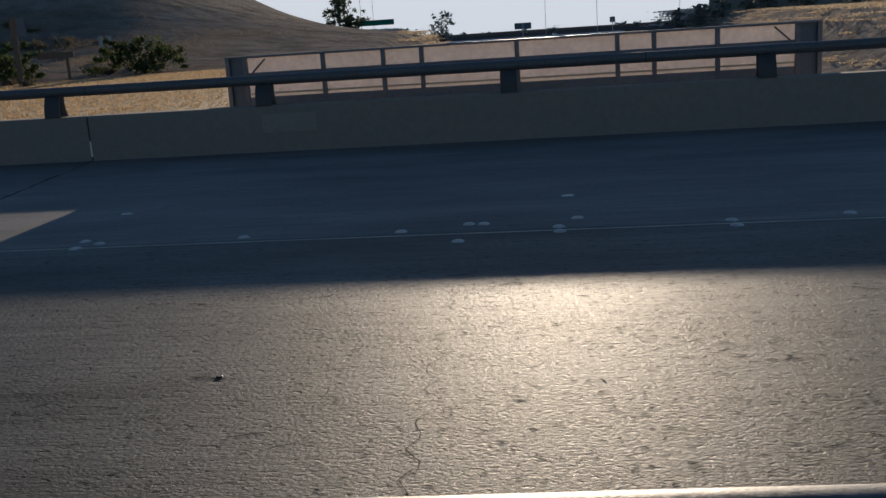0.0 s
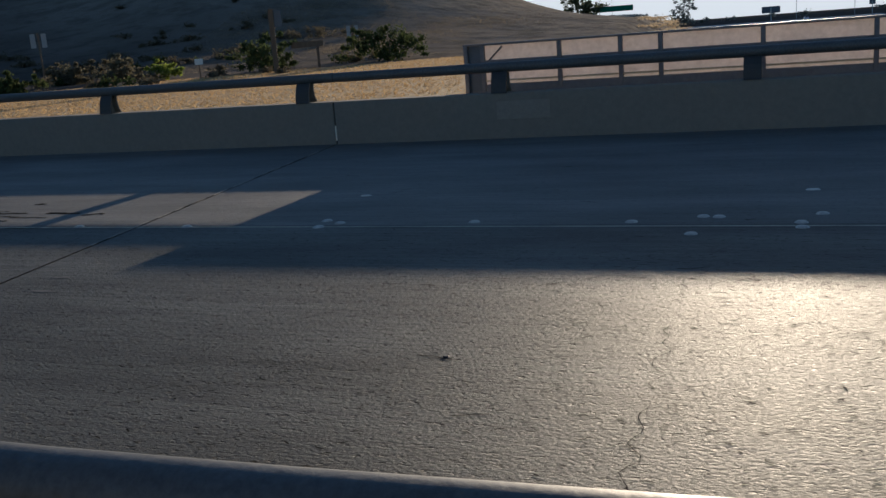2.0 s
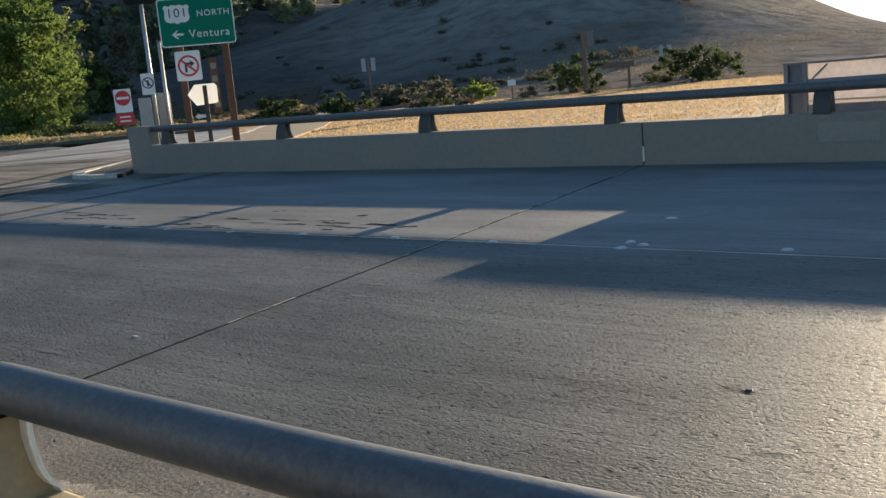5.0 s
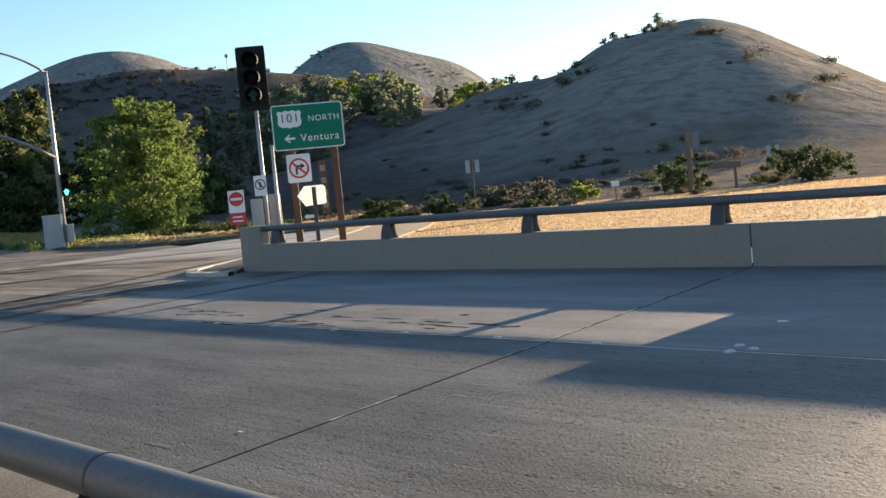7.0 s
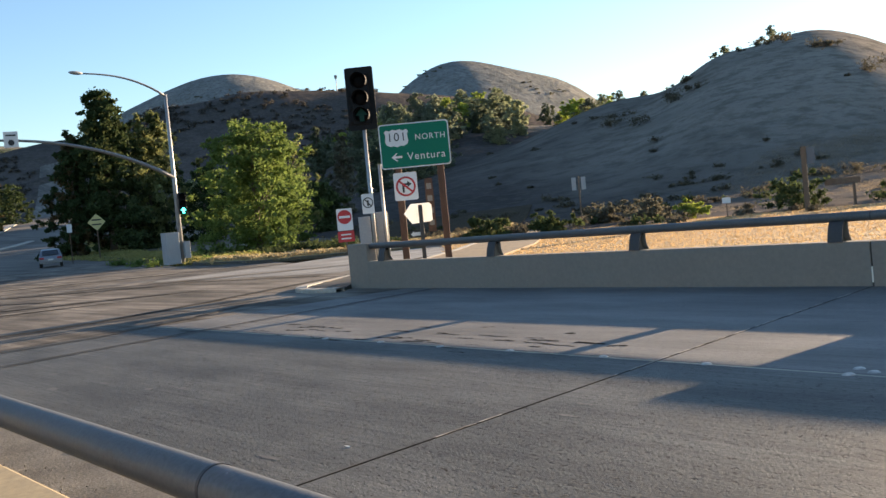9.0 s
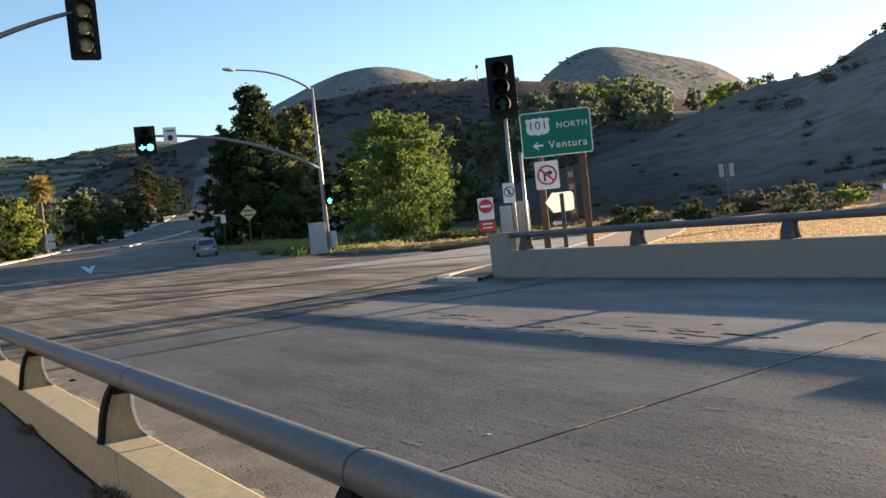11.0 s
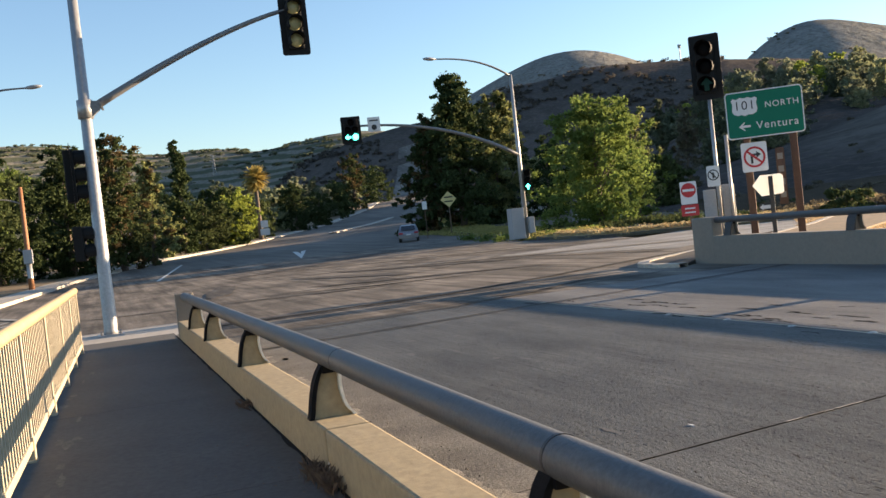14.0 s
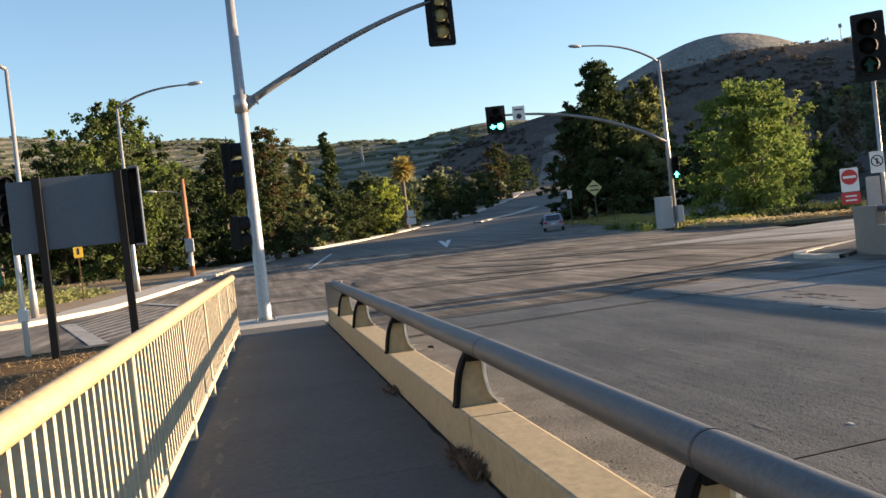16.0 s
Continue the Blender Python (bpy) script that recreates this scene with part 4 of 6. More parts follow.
for x, y, ln in [(-9.0, 8.7, 0.5), (-9.5, 8.55, 0.35), (-10.9, 8.1, 0.4), (-13.0, 7.9, 0.5), (-14.6, 8.4, 0.5), (-15.4, 8.9, 0.4), (-7.6, 8.6, 0.25), (-12.0, 8.0, 0.3)]:
    tar(wander((x, y), (x + ln, y + 0.03), 8, 0.06), 0.03, "pit")

for i in range(34):
    x, y, ln = random.uniform(-17.5, -8), random.gauss(8.45, 0.4), random.uniform(0.15, 0.6)
    tar(wander((x, y), (x + ln, y + random.uniform(-0.05, 0.05)), 8, 0.06), random.uniform(0.01, 0.035), "pit")
M_STREAK = material("road_streak", (0.045, 0.04, 0.034), 0.85, 0.35, 0.8, 6, 0.1, spec=0.2)
for line, w in [([(-21.9, 1.9), (-22.0, 3.8), (-22.25, 8.0), (-23.6, 11.2), (-25.6, 15.2), (-28.5, 22)], 0.13), ([(-18.3, 2.6), (-18.34, 4.22), (-18.56, 6.63), (-19.6, 9.0), (-20.94, 11.0)], 0.06),
                ([(-15.75, 1.7), (-16.05, 4.1), (-16.4, 6.0), (-17.6, 14.2)], 0.05), ([(-44, 13.2), (-39.6, 15.0), (-33, 16.8), (-28.4, 17.9)], 0.10), ([(-40.6, -2), (-42.25, 5.1), (-44.3, 13.0), (-45.5, 19)], 0.09),
                ([(-58, 2), (-60, 10), (-62, 21)], 0.14), ([(-30, 1.5), (-31.5, 6), (-35, 12), (-40, 17)], 0.06)]:
    setting("road_streak", strip([(x, y, w) for x, y in line], 0.018, 6, 1), M_STREAK, "narrow dark streak on the asphalt", "track")
for k in range(7):
    x, w = -21.4 + 0.42 * k + random.uniform(-0.08, 0.08), random.uniform(0.02, 0.045)
    setting("road_streak", strip([(x + random.uniform(-0.06, 0.06) - 0.022 * (y - 2) ** 2 * 0.6, y, w) for y in (random.uniform(2, 4), 5.5, 8.0, 10.0, random.uniform(11, 13))], 0.014 + 0.0005 * k, 6, 1), M_STREAK, "thin dark streak on the asphalt", "track")


def worn_area(az, d, long, wide, turn, mat, label):
    """Scuffed area of the road with a ragged outline."""
    cx, cy = spot(az, d)
    c, sn = math.cos(radians(turn)), math.sin(radians(turn))
    rim = []
    for k in range(48):
        a = 2 * math.pi * k / 48
        f = 1 + 0.35 * noise.noise(Vector((math.cos(a) * 2.2 + az, math.sin(a) * 2.2 + d, 1))) + 0.12 * noise.noise(Vector((k * 1.3, az, d)))
        u, v = long * f * math.cos(a), wide * f * math.sin(a)
        rim.append((cx + u * c - v * sn, cy + u * sn + v * c))
    s = Shape().add([(cx, cy, land(cx, cy) + 0.022)] + [(x, y, land(x, y) + 0.022) for x, y in rim], [(0, 1 + k, 1 + (k + 1) % 48) for k in range(48)])
    setting("worn_area", s, mat, label, "marking")


M_SCUFF = deck_material("pale_scuffed_asphalt", (0.185, 0.16, 0.128), 30, 6, 2.5, (0.08, 1.2, 1), 0.85, 0.01, 0.55, 0.5, 0.5, 0.6)
M_SLICK = deck_material("dark_worn_asphalt", (0.085, 0.074, 0.061), 30, 6, 2.5, (0.08, 1.2, 1), 0.8, 0.01, 0.6, 0.5, 0.5, 0.6)
for az, d, lg, wd, tn, pale in [(76.0, 39, 4.5, 0.5, 20, 0), (72.0, 41, 5, 0.45, 35, 0), (83.5, 38, 4, 0.5, 170, 0), (70.5, 50, 8, 0.6, 60, 1),
                                (66.5, 41, 7, 0.5, 50, 1), (74.5, 31, 3, 0.3, 70, 1), (80.0, 30, 3, 0.25, 75, 0), (85.5, 30, 2.5, 0.3, 80, 0), (76.8, 60, 10, 0.8, 140, 0), (72.5, 33, 4, 0.35, 60, 0)]:
    worn_area(az, d, lg, wd, tn, M_SCUFF if pale else M_SLICK, "pale scuffed stretch of asphalt" if pale else "dark worn stretch of asphalt")


_x, _y = -66.0, 28.1
drain = thing("storm_drain", (_x, _y, land(_x, _y), 0, 0, -10.5), "dark storm drain inlet set in the kerb", "drain")
# Solid black block in place of the inlet's shaded hollow.
part("slot", Shape().box((-0.9, -0.16, 0.01), (0.9, 0.02, 0.13), bev=0.02), M_JETBLACK, drain, "black block standing for the shaded opening")
part("lintel", Shape().box((-1.05, -0.18, 0.131), (1.05, 0.3, 0.19), bev=0.02), M_CURB, drain, "concrete lintel")


# ---- signs ----
def facing(x, y, z, turn=0.0):
    """Upright plane whose front (its -y side) looks back towards the bridge."""
    return pose(x, y, z, 0, 0, math.degrees(math.atan2(-x, y)) + turn)


def rounded(w, h, r, n=4):
    pts = []
    for cx, cz, a0 in ((w / 2 - r, h / 2 - r, 0), (-w / 2 + r, h / 2 - r, 90), (-w / 2 + r, -h / 2 + r, 180), (w / 2 - r, -h / 2 + r, 270)):
        for k in range(n + 1):
            a = radians(a0 + 90 * k / n)
            pts.append((cx + r * math.cos(a), cz + r * math.sin(a)))
    return pts


def circle(r, n=28):
    return [(r * math.cos(2 * math.pi * k / n), r * math.sin(2 * math.pi * k / n)) for k in range(n)]


def plate(parent, name, outline, mat, x, z, y=0.0, depth=0.004, label=""):
    return part(name, Shape().prism(outline, depth), mat, parent, label, m=pose(x, y - depth, z))


def ring(parent, name, r0, r1, mat, x, z, y):
    a, b = circle(r0), circle(r1)
    n = len(a)
    s = Shape().add([(px, 0, pz) for px, pz in a] + [(px, 0, pz) for px, pz in b], [(k, (k + 1) % n, n + (k + 1) % n, n + k) for k in range(n)])
    return part(name, s, mat, parent, m=pose(x, y, z))


def words(parent, text, size, mat, x, z, y, align="CENTER"):
    cu = bpy.data.curves.new("lettering", "FONT")
    cu.body, cu.size, cu.align_x, cu.align_y, cu.extrude = text, size, align, "CENTER", 0.002
    cu.space_character = 1.15
    tmp = bpy.data.objects.new("lettering", cu)
    scene.collection.objects.link(tmp)
    me = bpy.data.meshes.new_from_object(tmp.evaluated_get(bpy.context.evaluated_depsgraph_get()))
    bpy.data.objects.remove(tmp)
    me.transform(Matrix.Rotation(radians(90), 4, "X"))
    me.materials.clear()
    me.materials.append(mat)
    return part("lettering", me, None, parent, "", m=pose(x, y, z))


def post_to(parent, x, y, z0, z1, w, mat, name="post", label=""):
    return part(name, Shape().box((x - w / 2, y - w / 2, z0), (x + w / 2, y + w / 2, z1), bev=w * 0.08), mat, parent, label)


def guide_sign():
    x, y = spot(51.6, 27.4)
    th = thing("freeway_sign", facing(x, y, 0.0), "green freeway guide sign with white shield on brown timber posts", "road sign")
    w, h, z = 1.96, 1.25, 3.72
    board = plate(th, "board", rounded(w, h, 0.09), M_WHITE, 0, z, 0, 0.02, "white edged sign board")
    plate(board, "green_face", rounded(w - 0.06, h - 0.06, 0.07), M_GREEN, 0, 0, -0.001, 0.003, "green reflective face")
    sh = [(0, -0.27), (0.08, -0.235), (0.17, -0.245), (0.255, -0.20), (0.29, -0.11), (0.275, -0.01), (0.27, 0.08), (0.30, 0.16), (0.25, 0.215), (0.17, 0.185), (0.09, 0.225), (0, 0.20)]
    sh = [(a * 1.13, b) for a, b in sh]
    out = sh + [(-a, b) for a, b in sh[-2:0:-1]]
    plate(board, "shield", out, M_WHITE, -0.49, 0.24, -0.006, 0.003, "white route shield")
    words(board, "101", 0.33, M_INK, -0.49, 0.24, -0.013)
    words(board, "NORTH", 0.225, M_WHITE, 0.45, 0.20, -0.008)
    words(board, "Ventura", 0.29, M_WHITE, 0.30, -0.32, -0.008)
    plate(board, "arrow", [(-0.16, 0), (-0.02, 0.11), (0.02, 0.11), (-0.06, 0.03), (0.14, 0.03), (0.14, -0.03), (-0.06, -0.03), (0.02, -0.11), (-0.02, -0.11)], M_WHITE, -0.52, -0.31, -0.006, 0.003, "white arrow")
    for px in (-0.53, 0.66):
        post_to(th, px, 0.12, -0.3, 3.9, 0.19, M_BROWN, "post", "red-brown timber post")
    plaque = plate(th, "plaque", rounded(0.22, 1.5, 0.03), M_BROWN, 0.16 + 0.12, 2.0, 0.0, 0.02, "narrow brown plaque with pale marks")
    for k in range(4):
        part("pale_bar", Shape().box((-0.07, -0.006, 0), (0.07, 0, 0.16)), M_WALL, plaque, m=pose(0, 0, 0.45 - 0.34 * k))
    nt = plate(th, "turn_sign", rounded(0.66, 0.78, 0.05), M_WHITE, -0.36, 2.58, -0.03, 0.01, "white no-right-turn sign")
    ring(nt, "red_ring", 0.28, 0.225, M_RED, 0, 0, -0.004)
    plate(nt, "turn_arrow", [(-0.10, -0.17), (-0.04, -0.17), (-0.04, 0.03), (0.05, 0.03), (0.05, -0.03), (0.17, 0.06), (0.05, 0.15), (0.05, 0.09), (-0.10, 0.09)], M_INK, 0, 0, -0.003, 0.002)
    sl = Shape().box((-0.25, -0.003, -0.028), (0.25, 0, 0.028), Matrix.Rotation(radians(42), 4, "Y"))
    part("red_slash", sl, M_RED, nt, m=pose(0, -0.006, 0))


def arrow_sign():
    x, y = spot(51.75, 26.4)
    th = thing("arrow_sign", facing(x, y, 0.0), "blank white arrow-shaped sign lit by the sun on a dark post", "road sign")
    plate(th, "board", [(-0.40, 0.02), (-0.20, 0.27), (0.30, 0.27), (0.36, 0.20), (0.36, -0.20), (0.30, -0.24), (-0.20, -0.27)], M_WHITE_THIN, 0, 1.79, 0, 0.006)
    post_to(th, 0.05, -0.06, -0.2, 2.02, 0.11, M_DARKIRON)
    low = plate(th, "one_way_plate", rounded(0.42, 0.2, 0.02), M_INK, -0.08, 1.24, 0.02, 0.006, "small black arrow plate")
    plate(low, "arrow", [(-0.19, 0), (-0.10, 0.08), (-0.10, 0.045), (0.19, 0.045), (0.19, -0.045), (-0.10, -0.045), (-0.10, -0.08)], M_WHITE, 0, 0, -0.002, 0.002)


def entry_sign():
    x, y = spot(56.1, 50)
    z0 = land(x, y)
    th = thing("do_not_enter_sign", facing(x, y, z0), "white and red do-not-enter sign above a red plate", "road sign")
    b = plate(th, "board", rounded(0.80, 1.12, 0.05), M_WHITE, 0, 1.85, 0, 0.01)
    plate(b, "red_disc", circle(0.36), M_RED, 0, 0.13, -0.002, 0.003)
    plate(b, "white_bar", rounded(0.56, 0.12, 0.02), M_WHITE, 0, 0.13, -0.006, 0.003)
    c = plate(th, "lower_plate", rounded(0.84, 0.55, 0.04), M_RED, 0, 0.98, 0, 0.01, "red plate with white marks")
    for dz in (0.10, -0.10):
        plate(c, "white_bar", rounded(0.5, 0.07, 0.01), M_WHITE, 0, dz, -0.002, 0.003)
    post_to(th, 0, 0.05, -0.2, 2.4, 0.09, M_TIMBER)


def small_sign(az, dist, w, h, z, mat, label, name="sign_board", cat="road sign", turn=0.0, post=0.06, pmat=None, diamond=False, marks=()):
    x, y = spot(az, dist)
    th = thing(name, facing(x, y, land(x, y), turn), label, cat)
    out = rounded(w, h, min(w, h) * 0.12)
    if diamond:
        out = [(0, h / 2), (-w / 2, 0), (0, -h / 2), (w / 2, 0)]
    b = plate(th, "board", out, mat, 0, z, 0, 0.01)
    for mx, mz, mw, mh, mm in marks:
        plate(b, "mark", rounded(mw, mh, 0.01), mm, mx, mz, -0.003, 0.003)
    post_to(th, 0, 0.05, -0.3, z + h * 0.35, post, pmat or M_TIMBER)
    return th


guide_sign()
arrow_sign()
entry_sign()
small_sign(69.86, 91, 1.5, 1.5, 3.35, M_FADED, "faded yellow diamond warning sign among the trees", diamond=True, post=0.1, marks=[(0, 0.2, 0.8, 0.12, M_INK), (0, -0.2, 0.8, 0.12, M_INK)])
small_sign(71.3, 88, 0.42, 0.72, 3.0, M_WHITE, "small white roadside sign on a thin post")
small_sign(99.4, 49, 0.42, 0.55, 2.45, M_YELLOW, "small yellow sign with a black mark on a timber post", marks=[(0, 0.02, 0.1, 0.3, M_INK)], pmat=M_BROWN)
for az, d, zz in ((88.3, 118, 2.9), (80.65, 138, 2.7)):
    th = small_sign(az, d, 1.0, 1.0, zz, M_WHITE, "pale round-topped route sign beside the far road", post=0.09, pmat=M_GALV)
    plate(th, "lower_plate", rounded(1.3, 0.9, 0.1), M_WHITE, 0, zz - 1.1, 0, 0.01)
small_sign(34.15, 56, 0.45, 0.32, 0.95, M_WHITE, "small white sign on a post in the brush")
for az, d, z in ((42.3, 62, 2.4), (25.4, 75, 1.2)):
    x, y = spot(az, d)
    th = thing("marker_sign", facing(x, y, land(x, y)), "pair of white marker boards on a dark post in dry brush", "road sign")
    for dx in (-0.3, 0.3):
        plate(th, "board", rounded(0.28, 0.8, 0.03), M_BOX, dx, z + 0.35, 0, 0.01)
    post_to(th, 0, 0.05, -0.3, z + 0.8, 0.1, M_TIMBER)
x, y = spot(29.9, 56)
th = thing("timber_post", facing(x, y, land(x, y)), "tall dark timber post with a pale panel at the hill foot", "post")
post_to(th, 0, 0, -0.3, 3.45, 0.28, M_TIMBER)
plate(th, "panel", rounded(0.4, 0.9, 0.03), M_SIGNBACK, 0.36, 2.95, 0.0, 0.02)
x, y = spot(27.7, 60)
th = thing("timber_board", facing(x, y, land(x, y)), "dark timber sign frame in the brush", "sign frame")
post_to(th, 0.25, 0, -0.3, 1.35, 0.16, M_TIMBER)
part("board", Shape().box((-1.3, -0.05, 1.2), (0.6, 0.0, 1.55), bev=0.02), M_TIMBER, th)


# ---- signals and lamps ----
def lens_at(parent, x, z, y, r, mat, visor=True):
    ob = part("lens", Shape().ball((0, 0, 0), (r, r * 0.35, r), None, 16, 8), mat, parent, "", True, pose(x, y, z))
    if visor:
        n, s = 14, Shape()
        vs = []
        for k in range(n + 1):
            a = radians(-35 + 250 * k / n)
            for yy, rr in ((0, r * 1.1), (-r * 1.5, r * 1.1), (-r * 1.5, r * 1.18), (0, r * 1.18)):
                vs.append((rr * math.cos(a), yy, rr * math.sin(a)))
        s.add(vs, [(4 * k + i, 4 * k + (i + 1) % 4, 4 * k + 4 + (i + 1) % 4, 4 * k + 4 + i) for k in range(n) for i in range(4)])
        part("visor", s, M_BLACK, parent, "", False, pose(x, y, z))
    return ob


def signal_head(parent, m, cells, plate_pad=0.14, step=0.36, r=0.15, name="signal_head", label="black traffic signal head", plate_mat=None):
    """cells: rows of materials, top first, each a list across."""
    rows, cols = len(cells), max(len(c) for c in cells)
    w, h = cols * step, rows * step
    head = part(name, Shape().box((-w / 2, 0, -h / 2), (w / 2, 0.2, h / 2), bev=0.03), M_BLACK, parent, label, m=m)
    if plate_pad:
        part("backplate", Shape().prism(rounded(w + 2 * plate_pad, h + 2 * plate_pad, 0.06), 0.012), plate_mat or M_BLACK, head, m=pose(0, 0.06, 0))
    for i, row in enumerate(cells):
        for j, mt in enumerate(row):
            lx, lz = (j - (len(row) - 1) / 2) * step, h / 2 - (i + 0.5) * step
            if isinstance(mt, str):
                lens_at(head, lx, lz, -0.01, r, M_LENS_OFF)
                out = [(0, r), (-r * 0.9, 0), (-r * 0.32, 0), (-r * 0.32, -r * 0.85), (r * 0.32, -r * 0.85), (r * 0.32, 0), (r * 0.9, 0)]
                if mt == "left":
                    out = [(-b, a) for a, b in out]
                plate(head, "lit_arrow", out, M_DIM if mt == "dim" else M_GO, lx, lz, -0.075, 0.01, "faint green arrow" if mt == "dim" else "glowing green arrow")
            else:
                lens_at(head, lx, lz, -0.01, r, mt)
    return head


def bent(p0, p1, lift, n=12):
    """Arm from p0 to p1 that rises steeply first and flattens out."""
    p0, p1 = Vector(p0), Vector(p1)
    pts = []
    for i in range(n + 1):
        t = i / n
        p = p0.lerp(p1, t)
        p.z = p0.z + (p1.z - p0.z) * (1 - (1 - t) ** lift)
        pts.append(p)
    return pts


def cobra(parent, base, tip, r=0.06):
    d = (Vector(tip) - Vector(base))
    d.z = 0
    d.normalize()
    part("arm", Shape().tube(bent(base, tip, 2.6), [r * 1.2 - r * 0.5 * i / 12 for i in range(13)], 8), M_ARM, parent, "", True)
    a = math.degrees(math.atan2(d.y, d.x))
    part("lamp_head", Shape().ball((0.35, 0, 0), (0.42, 0.17, 0.10), None, 12, 8), M_BOX, parent, "", True, pose(*tip, 0, -4, a))


def near_mast():
    th = thing("signal_mast", (-21.3, 0.12, 0.15), "tall galvanised signal mast with a curved arm over the road", "traffic signal")
    part("pole", Shape().tube([(0, 0, 0), (0, 0, 0.12), (0, 0, 9.4)], [0.17, 0.14, 0.085], 18), M_GALV, th, "", True)
    part("base_plate", Shape().box((-0.26, -0.26, 0), (0.26, 0.26, 0.04), bev=0.01), M_GALV, th)
    part("collar", Shape().tube([(0, 0, 4.50), (0, 0, 4.88)], 0.155, 16), M_GALV, th, "", True)
    part("bracket", Shape().prism([(-0.10, 4.52), (0.12, 4.52), (0.30, 4.68), (0.30, 4.84), (-0.10, 4.86)], 0.18, Matrix.Rotation(radians(90), 4, "Z") @ Matrix.Translation((0, -0.09, 0))), M_ARM, th)
    part("flange", Shape().tube([(0, 0.29, 4.755), (0, 0.325, 4.77)], 0.12, 12), M_ARM, th)
    for px, py in ((0.19, 0.19), (-0.19, 0.19), (0.19, -0.19), (-0.19, -0.19)):
        part("bolt", Shape().tube([(px, py, 0.04), (px, py, 0.10)], 0.022, 6), M_ARM, th)
    part("arm", Shape().tube(bent((0, 0.2, 4.74), (0, 4.75, 6.68), 1.36), [0.085 - 0.045 * i / 12 for i in range(13)], 12), M_ARM, th, "", True)
    # All three lenses share the yellow painted for sunlight, whatever their signal colour.
    signal_head(th, pose(0.1, 4.52, 6.27, 0, 0, 90), [[M_SUNLENS], [M_SUNLENS], [M_SUNLENS]], 0.13, 0.36, 0.15)
    signal_head(th, pose(-0.15, -0.34, 3.35, 0, 0, 180), [[M_LENS_OFF], [M_LENS_OFF], [M_LENS_OFF]], 0.13, 0.36, 0.15, label="black signal head seen from behind")
    signal_head(th, pose(-0.1, -0.30, 1.95, 0, 0, 170), [[M_LENS_OFF], [M_LENS_OFF]], 0.0, 0.36, 0.14, name="pedestrian_head", label="black pedestrian signal")


def island_signal():
    x, y = spot(54.45, 27.6)
    th = thing("island_signal", facing(x, y, 0.0), "black signal head on a thin sunlit pole behind the barrier", "traffic signal")
    part("pole", Shape().tube([(0, 0, -0.2), (0, 0, 4.4)], 0.055, 12), M_GALV, th, "", True)
    part("second_pole", Shape().tube([(0.33, 0.5, -0.2), (0.33, 0.5, 3.3)], 0.05, 10), M_GALV, th, "", True)
    signal_head(th, pose(-0.02, -0.12, 5.15, 0, 0, -8), [[M_LENS_OFF], [M_LENS_OFF], ["dim"]], 0.16, 0.48, 0.2)
    signal_head(th, pose(-0.12, 0.2, 4.9, 0, 0, -80), [[M_LENS_OFF], [M_LENS_OFF], [M_LENS_OFF]], 0.0, 0.4, 0.17, name="side_head")
    ped = plate(th, "pedestrian_sign", rounded(0.34, 0.56, 0.03), M_WHITE, -0.1, 2.2, -0.06, 0.006, "white no-pedestrians sign")
    ring(ped, "black_ring", 0.15, 0.12, M_INK, 0, 0.03, -0.003)
    part("slash", Shape().box((-0.14, -0.003, -0.016), (0.14, 0, 0.016), Matrix.Rotation(radians(50), 4, "Y")), M_INK, ped, m=pose(0, -0.004, 0.03))
    plate(ped, "mark", rounded(0.05, 0.17, 0.02), M_INK, 0, 0.02, -0.002, 0.002)
    part("control_box", Shape().box((-0.42, 0.2, 0.5), (-0.08, 0.5, 1.85), bev=0.02), M_BOX, th)
    part("control_box", Shape().box((0.08, 0.55, 0.5), (0.42, 0.8, 1.95), bev=0.02), M_BOX, th)


def far_mast():
    x, y = -54.6, 24.9
    z = land(x, y) + 0.12
    th = thing("far_signal_mast", (x, y, z), "galvanised signal mast with street lamp and long curved arm", "traffic signal")
    part("pole", Shape().tube([(0, 0, 0), (0, 0, 10.05)], [0.16, 0.09], 14), M_GALV, th, "", True)
    cobra(th, (0, 0, 9.95), (0.3, -4.9, 11.15))
    part("arm", Shape().tube(bent((0, 0, 5.15), (0, -10.3, 7.58), 2.3), [0.12 - 0.06 * i / 12 for i in range(13)], 10), M_ARM, th, "", True)
    signal_head(th, pose(0.2, -10.4, 7.36, 0, 0, 80), [[M_LENS_OFF, M_LENS_OFF][:1], [M_LENS_OFF, M_LENS_OFF], ["left", M_GO]], 0.14, 0.42, 0.18)
    sg = part("arm_sign", Shape().box((-0.36, 0, -0.42), (0.36, 0.02, 0.42), bev=0.008), M_WHITE, th, "white turn sign on the arm", m=pose(0.15, -9.0, 7.6, 0, 0, 80))
    plate(sg, "mark", circle(0.16, 14), M_INK, 0, -0.17, -0.003, 0.003)
    plate(sg, "mark", rounded(0.5, 0.08, 0.01), M_INK, 0, 0.22, -0.003, 0.003)
    signal_head(th, pose(0.3, 0.25, 3.55, 0, 0, 68), [[M_LENS_OFF], [M_LENS_OFF], ["up"]], 0.0, 0.42, 0.18)
    part("cabinet", Shape().box((-0.5, -1.0, 0), (0.2, -0.15, 1.9), bev=0.03), M_BOX, th, "grey control cabinet")
    part("meter_box", Shape().box((0.12, 0.05, 0.3), (0.4, 0.4, 1.3), bev=0.02), M_BOX, th, "small grey box on the pole")


